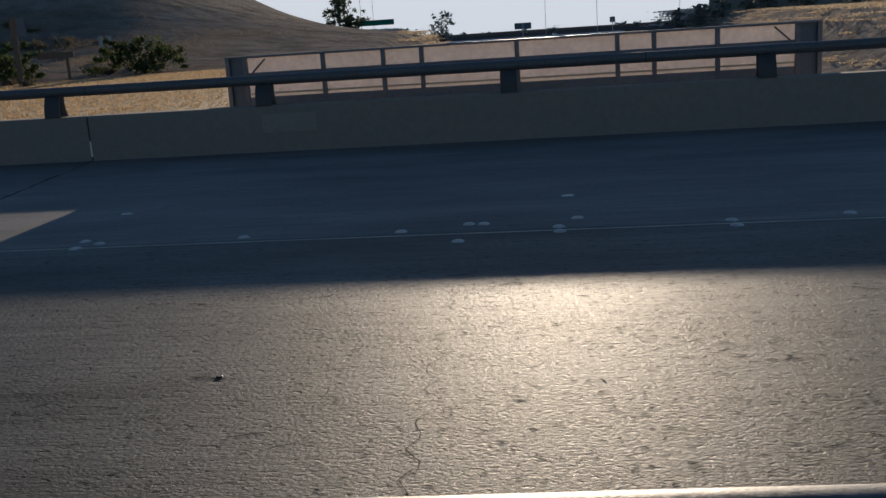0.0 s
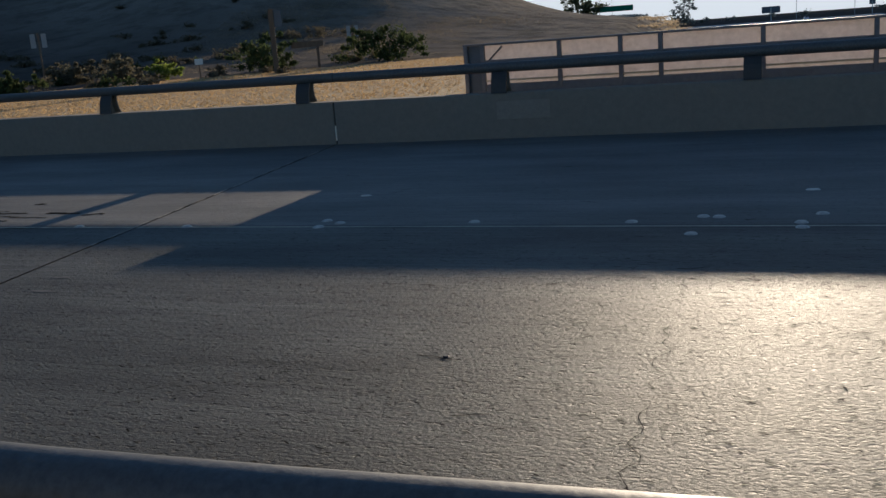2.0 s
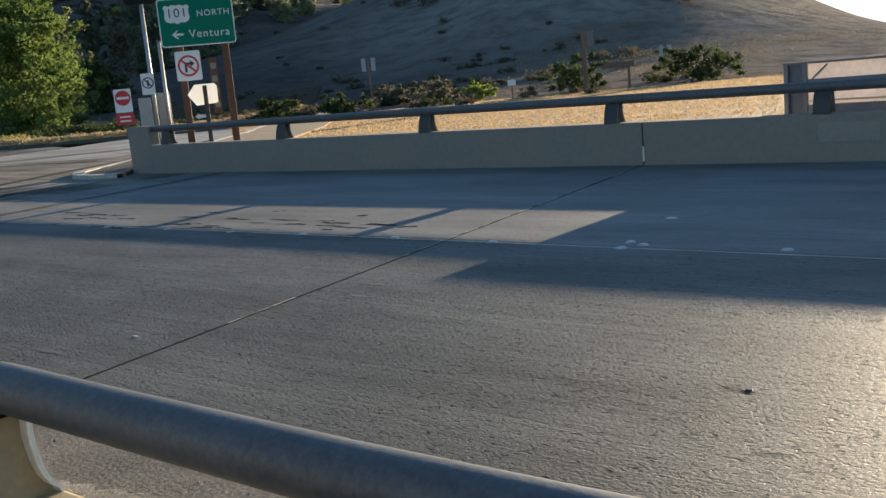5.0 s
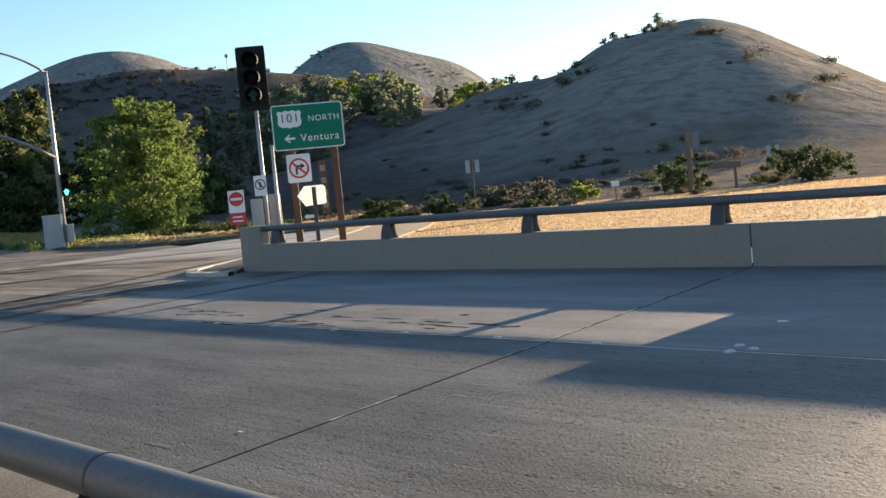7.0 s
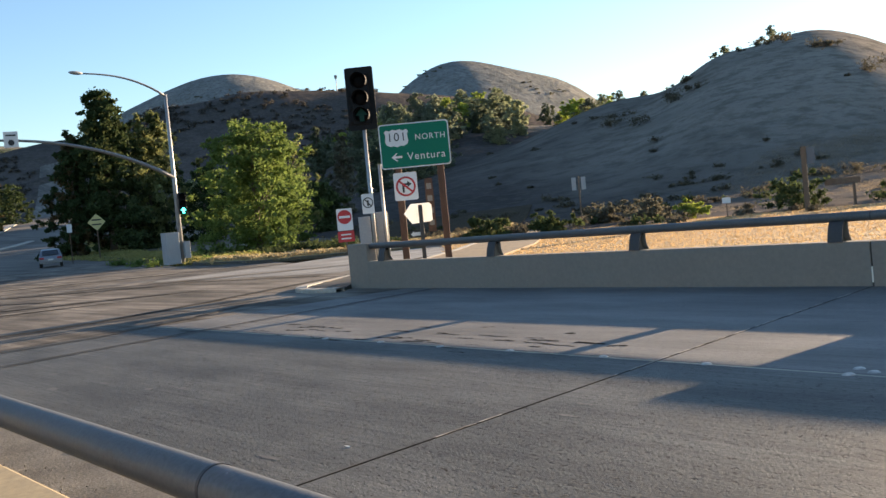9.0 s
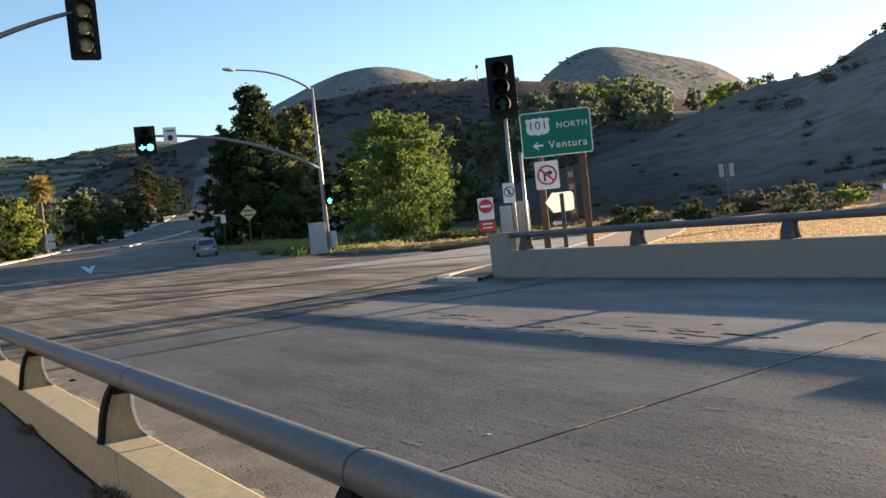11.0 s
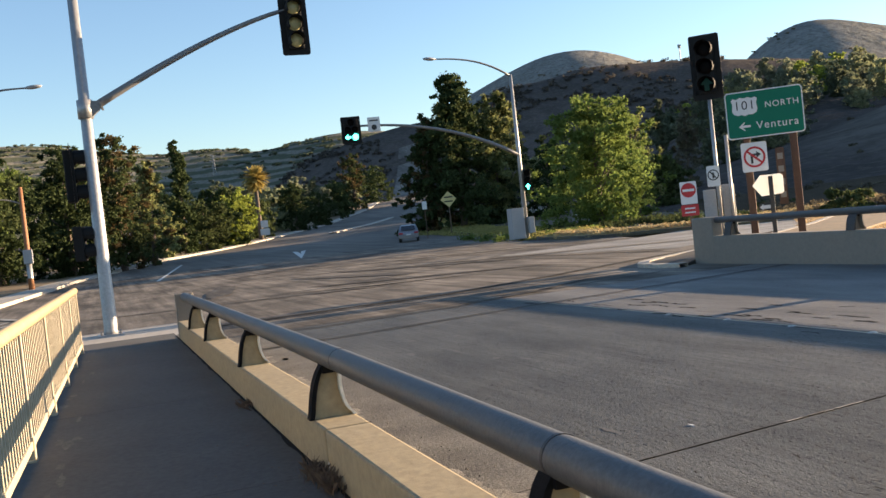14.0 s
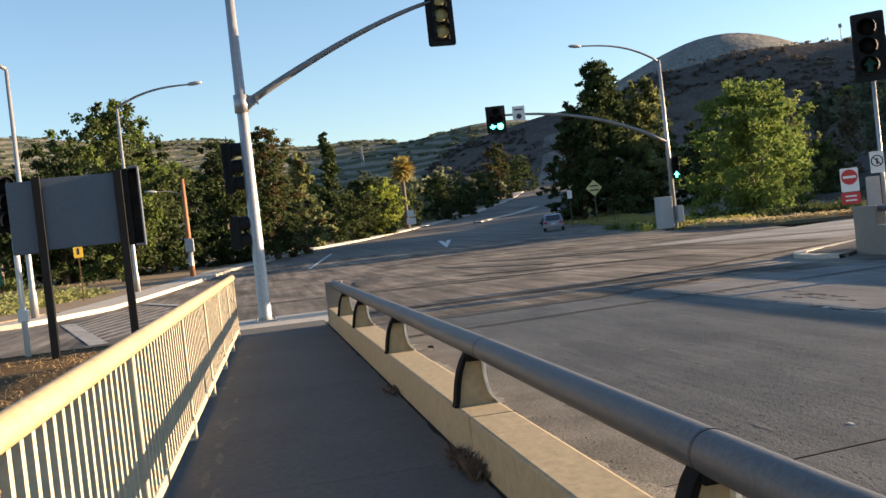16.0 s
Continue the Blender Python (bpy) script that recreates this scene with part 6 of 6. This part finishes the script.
def plain_places():
    rng = np.random.default_rng(62)
    out = []
    while len(out) < 900:
        az, d = rng.uniform(-26, 14), rng.uniform(420, 690)
        x, y = spot(az, d)
        if abs(x - 20 + 0.065 * y) > 20 + 0.024 * y + max(0.0, y - 150) * 0.12:
            out.append((x, y, 5 + d * 0.012))
    return out


M_FIELD = material("bank_grass", (0.46, 0.37, 0.25), 0.9, 0.25, 0.1, 2, 0.0, tint=(0.36, 0.28, 0.19), through=0.5)
# Plain grass coloured pale and grey in place of haze.
M_PLAIN = material("haze_paled_grass", (0.52, 0.47, 0.40), 0.9, 0.2, 0.02, 0.3, 0.0, tint=(0.42, 0.38, 0.33), through=0.5)
scatter("plain_grass", plain_places(), 30, 1.3, M_PLAIN, "dry grass on the far plain, paled for haze", 0.04, 0.03)
scatter("field_grass", field_places(), 26, 0.22, M_FIELD, "dry backlit grass on the banks of the freeway", 0.08, 0.05)
scatter("ivy_bank", hill_places(420, 92.8, 104, 41, 70, 0.6, 1.1, 8), 46, 0.16, L_OLIVE, "low ivy and brush covering the bank", 0.5, 0.3)
scatter("verge_plants", [(*spot(az, d), r) for az, d, r in [(66.6, 62, 0.7), (64.6, 61, 0.5), (64.0, 60.5, 0.6), (67.6, 66, 0.8), (65.2, 66, 0.9), (61.5, 62, 0.5), (62.6, 62, 0.5), (69, 72, 0.6)]], 120, 0.14, L_BROAD, "low green plants round the cabinet")
scatter("verge_grass", [(*spot(az, d0 + k * 3.2), 0.9) for az, d0 in [(a, 60 if a < 65.4 else 64 + (a - 65.4) * 6.4) for a in np.linspace(63, 72, 64)] for k in range(7)], 34, 0.2, M_VERGE, "patchy yellow-green grass on the corner verge", 0.2, 0.1)
def along(line, step, near, far, rng):
    """Places spread over a band behind a kerb line."""
    out = []
    for p, q in zip(line, line[1:]):
        d = Vector((q[0] - p[0], q[1] - p[1]))
        n = int(d.length / step)
        d.normalize()
        for k in range(n):
            u, off = (k + rng.uniform(0, 1)) * step, rng.uniform(near, far)
            out.append((p[0] + d.x * u + d.y * off, p[1] + d.y * u - d.x * off, 0.42))
    return out


_rng = np.random.default_rng(62)
scatter("verge_straw", along(RIGHT_KERB[1:6], 0.09, 0.45, 1.7, _rng), 34, 0.085, M_STRAWSTRIP, "sunlit straw on the verge beside the slip road", 0.3, 0.8)
scatter("lawn_tufts", along(RIGHT_KERB[5:9], 0.12, 0.45, 3.8, _rng), 30, 0.085, M_VERGE, "dry yellow-green grass tufts along the kerb", 0.25, 0.75)


def bush(az, d, h, w, mat, label, seed):
    tree("bush", *at(az, d), h, w, "weeping", mat, label, seed, 60, 90, 0.16, 0.02, 0.06, "bush")


bush(30.6, 60, 1.9, 4.4, L_OAK, "dark rounded bush at the hill foot", 91)
bush(23.3, 62, 1.9, 5.4, L_OAK, "dark spreading bush beyond the barrier", 92)
bush(47.8, 55, 1.1, 2.8, L_OAK, "low green bush beside the timber posts", 94)
bush(44.4, 56, 0.9, 2.6, L_OAK, "low sprawling green bush in dry brush", 95)
bush(36.2, 60, 0.9, 2.0, L_WILLOW, "small light green bush at the hill foot", 96)
bush(41.0, 66, 1.2, 3.0, L_SAGE, "dry grey-brown bush on the slope", 97)
bush(38.6, 64, 1.3, 3.6, L_SAGE, "dry brown bush on the slope", 98)


M_STRAWBED = material("matted_straw", (0.50, 0.35, 0.18), 0.95, 0.3, 0.9, 8, 0.6, tint=(0.30, 0.20, 0.10), rise=0.05)


def dry_bank():
    """Tufts of golden straw behind the barrier."""
    rng = np.random.default_rng(15)
    n = 70000
    az = np.radians(rng.uniform(17, 53.5, n))
    d = np.sqrt(rng.uniform(20.5 ** 2, 58 ** 2, n))
    x, y = -np.sin(az) * d, np.cos(az) * d
    keep = (y > 16.2) & (az < math.radians(50.5))
    x, y = x[keep], y[keep]
    bed = Shape()
    for i in range(166):
        for j in range(150):
            qx, qy = -46 + 0.25 * i, 16.2 + 0.25 * j
            a = math.degrees(math.atan2(-qx, qy))
            if 17 < a < 50.6 and math.hypot(qx, qy) < 58:
                cs = [(qx, qy), (qx + 0.25, qy), (qx + 0.25, qy + 0.25), (qx, qy + 0.25)]
                bed.add([(cx, cy, land(cx, cy) + 0.012) for cx, cy in cs], [(0, 1, 2, 3)])
    setting("straw_bed", bed, M_STRAWBED, "matted golden straw on the bank behind the barrier", "grass")
    vs, fs = [], []
    for px, py in zip(x, y):
        z = land(px, py) - 0.02
        for k in range(1):
            a = rng.uniform(0, math.pi)
            w, h = rng.uniform(0.02, 0.055), rng.uniform(0.03, 0.11)
            ln = rng.normal(size=2) * 0.12
            dx, dy = math.cos(a) * w, math.sin(a) * w
            i = len(vs)
            vs += [(px - dx, py - dy, z), (px + dx, py + dy, z), (px + dx * 0.3 + ln[0], py + dy * 0.3 + ln[1], z + h)]
            fs.append((i, i + 1, i + 2))
    ob = new("straw_grass", Shape().add(vs, fs).mesh("straw_grass", M_DRY))
    tagged(ob, "golden backlit dry grass behind the barrier", "grass", kind="stuff")


dry_bank()


M_SLOPE = material("dull_slope_grass", (0.29, 0.235, 0.165), 0.9, 0.3, 0.1, 2, 0.0, tint=(0.24, 0.19, 0.135), through=0.45)


def slope_grass():
    """Tall dry grass on the sunny foot of the hill, in loose patches."""
    rng = np.random.default_rng(27)
    vs, fs = [], []
    n = 0
    while n < 60000:
        az, d = 27 + rng.normal() * 5.5, 92 + rng.normal() * 15
        if d < 66 or az < 13 or az > 30 and d > 112 - (az - 30) * 5:
            continue
        x, y = spot(az, d)
        if noise.noise(Vector((x * 0.07, y * 0.07, 6))) + 0.4 * noise.noise(Vector((x * 0.3, y * 0.3, 2))) < rng.uniform(-0.25, 0.4) or x > rng.uniform(-24, -17):
            continue
        n += 1
        z, a = land(x, y) - 0.03, rng.uniform(0, math.pi)
        w, h, ln = rng.uniform(0.02, 0.05), rng.uniform(0.03, 0.10), rng.normal(size=2) * 0.07
        dx, dy = math.cos(a) * w, math.sin(a) * w
        i = len(vs)
        vs += [(x - dx, y - dy, z), (x + dx, y + dy, z), (x + dx * 0.3 + ln[0], y + dy * 0.3 + ln[1], z + h)]
        fs.append((i, i + 1, i + 2))
    ob = new("slope_grass", Shape().add(vs, fs).mesh("slope_grass", M_SLOPE))
    tagged(ob, "pale dry grass on the sunny foot of the hill", "grass", kind="stuff")


slope_grass()


def fence_bank():
    """Short dry straw on the bank beyond the fence."""
    rng = np.random.default_rng(19)
    s = Shape()
    for i in range(9000):
        x, y = rng.uniform(-21.4, -3), -1.15 - abs(rng.normal()) * 2.2
        if y < -9 or noise.noise(Vector((x * 0.6, y * 0.6, 3))) < rng.uniform(-0.6, 0.2):
            continue
        a, w, hh = rng.uniform(0, math.pi), rng.uniform(0.008, 0.022), rng.uniform(0.012, 0.05)
        dx, dy = math.cos(a) * w, math.sin(a) * w
        t = rng.normal(size=2) * 0.07
        s.add([(x - dx, y - dy, 0.026), (x + dx, y + dy, 0.026), (x + t[0], y + t[1], 0.03 + hh)], [(0, 1, 2)])
    tagged(new("bank_straw", s.mesh("bank_straw", M_DRY)), "short dry straw on the earth beyond the fence", "grass", kind="stuff")


fence_bank()


# ---- masts on the ridges ----
def pylon(az, d, h, label):
    """Four-legged lattice tower with crossarms."""
    x, y = spot(az, d)
    th = thing("pylon", facing(x, y, land(x, y) - 1), label, "pylon")
    for sx in (-1, 1):
        for sy in (-1, 1):
            part("leg", Shape().tube([(sx * h * 0.09, sy * h * 0.09, 0), (sx * h * 0.03, sy * h * 0.03, h * 0.6), (sx * h * 0.02, sy * h * 0.02, h)], h * 0.012, 5), M_BOX, th)
    for k in range(6):
        z0, z1 = h * k * 0.13, h * (k + 1) * 0.13
        r0, r1 = h * (0.09 - 0.07 * k * 0.13), h * (0.09 - 0.07 * (k + 1) * 0.13)
        part("lattice", Shape().tube([(-r0, -r0, z0), (r1, -r1, z1)], h * 0.007, 4).tube([(r0, -r0, z0), (-r1, -r1, z1)], h * 0.007, 4), M_BOX, th)
    for z in (0.72, 0.85, 0.98):
        part("crossarm", Shape().tube([(-h * 0.16, 0, h * z), (h * 0.16, 0, h * z)], h * 0.01, 5), M_BOX, th)


pylon(83.1, 1330, 27, "pale lattice power pylon on the terraced ridge")
_x, _y = spot(55.8, 500)
th = thing("radio_mast", facing(_x, _y, land(_x, _y) - 0.5), "slender radio mast with a head on the dark ridge", "mast")
part("pole", Shape().tube([(0, 0, 0), (0, 0, 7.5)], [0.28, 0.2], 8), M_ARM, th)
part("antenna", Shape().box((-0.75, -0.4, 6.6), (0.75, 0.4, 8.4), bev=0.15), M_ARM, th)


# ---- cars ----
def car(name, m, paint, label):
    th = thing(name, m, label, "car", "cars on the roads")
    prof = [(-2.2, 0.32), (-2.22, 0.62), (-2.1, 0.84), (-1.75, 0.92), (-1.2, 1.36), (-0.7, 1.46), (0.35, 1.44), (1.0, 0.98), (1.95, 0.82), (2.2, 0.62), (2.2, 0.32)]
    bm = bmesh.new()
    s = Shape().prism(prof, 1.74, Matrix.Translation((0, -0.87, 0)))
    vs = [bm.verts.new(v) for v in s.v]
    for f in s.f:
        bm.faces.new([vs[i] for i in f])
    for v in bm.verts:
        if v.co.z > 1.2:
            v.co.y *= 0.78
    bmesh.ops.bevel(bm, geom=bm.edges[:], offset=0.05, segments=2, affect="EDGES")
    me = bpy.data.meshes.new("body")
    bm.to_mesh(me)
    bm.free()
    me.materials.append(paint)
    part("body", me, None, th)
    part("rear_window", Shape().add([(-1.79, -0.62, 0.97), (-1.79, 0.62, 0.97), (-1.27, 0.58, 1.34), (-1.27, -0.58, 1.34)], [(0, 1, 2, 3)]), M_GLASS, th, m=pose(-0.03, 0, 0.03))
    part("windscreen", Shape().add([(1.0, -0.66, 1.0), (1.0, 0.66, 1.0), (0.42, 0.58, 1.40), (0.42, -0.58, 1.40)], [(0, 1, 2, 3)]), M_GLASS, th, m=pose(0.03, 0, 0.02))
    for sy in (-1, 1):
        part("side_window", Shape().add([(-1.3, 0.80 * sy, 1.0), (0.8, 0.80 * sy, 1.0), (0.3, 0.70 * sy, 1.36), (-0.9, 0.70 * sy, 1.36)], [(0, 1, 2, 3)]), M_GLASS, th, m=pose(0, 0.075 * sy, 0))
        part("tail_light", Shape().box((-2.24, sy * 0.66 - 0.17, 0.66), (-2.14, sy * 0.66 + 0.17, 0.82), bev=0.02), M_RED, th, "red tail light")
        part("headlight", Shape().box((2.12, sy * 0.62 - 0.17, 0.58), (2.22, sy * 0.62 + 0.17, 0.72), bev=0.02), M_WHITE, th, "pale headlight")
        for wx in (-1.35, 1.35):
            wh = part("wheel", Shape().tube([(wx, sy * 0.66, 0.32), (wx, sy * 0.88, 0.32)], 0.32, 18), M_TYRE, th, "dark tyre")
            part("rim", Shape().tube([(wx, sy * 0.86, 0.32), (wx, sy * 0.89, 0.32)], 0.2, 12), M_GALV, wh)
    part("number_plate", Shape().box((-2.25, -0.2, 0.55), (-2.2, 0.2, 0.68)), M_WHITE, th, "plain pale plate")
    return th


M_GLASS = material("car_glass", (0.02, 0.025, 0.03), 0.08, 0.1, 2, 10, 0.0, spec=0.8)
M_SILVER = material("silver_car_paint", (0.3, 0.31, 0.33), 0.3, 0.05, 2, 20, 0.0, metal=0.6)
M_WHITECAR = material("white_car_paint", (0.75, 0.75, 0.75), 0.3, 0.05, 2, 20, 0.0)
M_DARKCAR = material("dark_car_paint", (0.05, 0.055, 0.06), 0.3, 0.05, 2, 20, 0.0)
x, y = spot(72.4, 86)
car("car", pose(x, y, land(x, y) + 0.005, 0, 0, 162), M_SILVER, "silver saloon car seen from behind on the far road")
for az, d, paint, lab, tn in [(8.9, 345, M_SILVER, "silver car on the freeway lit by low sun", 97), (7.7, 335, M_DARKCAR, "dark car on the freeway with glinting roof", 97), (6.4, 325, M_WHITECAR, "white car on the freeway", 97), (0.3, 420, M_WHITECAR, "white car far along the freeway", -83)]:
    x, y = spot(az, d)
    car("car", pose(x, y, land(x, y) + 0.13, 0, 0, tn), paint, lab)


# ---- freeway distance ----
def gantry():
    x, y = spot(11.6, 300)
    z = land(x, y)
    th = thing("sign_gantry", (x, y, z), "overhead freeway sign on a steel arm", "sign gantry")
    zt = 1.72 + 300 * math.tan(radians(0.15)) - z
    part("pole", Shape().tube([(0, 0, 0), (0, 0, zt + 1.5)], 0.3, 10), M_GALV, th, "", True)
    part("arm", Shape().tube([(0, 0, zt + 0.8), (11.5, 0, zt + 0.8)], 0.18, 8), M_GALV, th)
    part("board", Shape().box((0.8, -0.3, zt), (11.5, -0.15, zt + 1.6), bev=0.04), M_GREEN, th)
    return th


gantry()
small_sign(2.1, 420, 7, 2.6, 5.2, M_SIGNBACK, "grey freeway sign seen against the light", post=0.5, pmat=M_GALV)
small_sign(-2.95, 300, 1.6, 1.6, 6.3, M_SIGNBACK, "round grey sign standing on a post", post=0.25, pmat=M_GALV)
for az, d, h in [(0.8, 380, 15.5), (-2.1, 340, 17), (-6.65, 360, 15), (11.3, 320, 17), (10.6, 420, 15)]:
    x, y = spot(az, d)
    street_lamp(x, y, h, (1.8, 0, 0.5), "tall freeway lamp post against the hazy sky")
for az, d, h, w, lab, sd in [(12.5, 330, 12, 14, "dark tree at the end of the hill", 71), (12.0, 300, 6, 8, "low dark tree beside the freeway", 72), (6.7, 520, 14, 13, "hazy tree beside the freeway", 73), (9.0, 480, 7, 8, "small hazy tree beside the freeway", 74),
                             (-7.7, 330, 9, 9, "tree beyond the freeway", 75), (-8.9, 340, 8, 6, "thin tree beyond the freeway", 76), (-6.6, 350, 8, 5, "narrow tree beyond the freeway", 77), (-11.3, 300, 10, 9, "tree in front of the houses", 78), (-10.2, 320, 12, 10, "tall tree in front of the houses", 79), (-13.2, 280, 7, 9, "low tree by the houses", 80), (-15.6, 260, 7, 9, "low dark tree by the houses", 81)]:
    x, y = spot(az, d)
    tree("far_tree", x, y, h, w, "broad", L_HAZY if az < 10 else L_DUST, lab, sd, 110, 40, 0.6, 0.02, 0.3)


def house(az, d, w, dp, h, label):
    x, y = spot(az, d)
    th = thing("house", facing(x, y, land(x, y)), label, "house")
    part("wall", Shape().box((-w / 2, 0, -1), (w / 2, dp, h)), M_WALL, th)
    part("roof", Shape().prism([(-w / 2 - 0.6, 0), (w / 2 + 0.6, 0), (w / 4, h * 0.55), (-w / 4, h * 0.55)], dp + 1.2), M_TIMBER, th, "dull brown tiled roof", m=pose(0, -0.6, h))
    for k in range(4):
        wd = part("window", Shape().box((-0.6, -0.05, 0), (0.6, 0.03, 1.2)), M_GLASS, th, m=pose(-w / 2 + (k + 0.5) * w / 4, 0, 1.4))
        part("sill", Shape().box((-0.7, -0.12, -0.08), (0.7, 0.03, 0)), M_WHITE, wd)


house(-10.6, 360, 30, 14, 9, "pale hazy building beyond the freeway")
house(-14.9, 320, 26, 14, 6, "low house with a brown roof beyond the freeway")


# ---- weeds at the footway joint ----
def weeds(x, y, n, h, label, seed):
    rng = np.random.default_rng(seed)
    s = Shape()
    for i in range(n):
        a = rng.uniform(0, 2 * math.pi)
        b = Vector((rng.normal() * 0.09, rng.normal() * 0.035, 0))
        t = b + Vector((math.cos(a) * 0.12, math.sin(a) * 0.08, rng.uniform(0.4, 1) * h))
        w = Vector((-math.sin(a), math.cos(a), 0)) * 0.0017
        mid = b.lerp(t, 0.5) + Vector((0, 0, 0.03))
        s.add([b - w, b + w, mid + w, t, mid - w], [(0, 1, 2, 3, 4)])
    tagged(part("weed_clump", s, M_WEED, None, label, m=pose(x, y, 0.2)), "", "weed")


M_WEED = material("dead_weed", (0.15, 0.11, 0.08), 0.9, 0.3, 2, 12, 0.0, through=0.3)
weeds(-6.1, 1.15, 170, 0.13, "dry brown weed clump at the barrier foot", 1)
weeds(-5.75, 1.17, 140, 0.16, "low dry weeds in the footway joint", 2)
weeds(-9.3, 1.17, 60, 0.06, "small dry weeds along the barrier foot", 3)
for k in range(16):
    flake(random.uniform(-9, -4.5), random.uniform(0.5, 1.15), 0.012, 0.009, k * 31, M_WEED, "leaf_litter", "small dead leaf on the footway", "leaf").location.z = 0.201
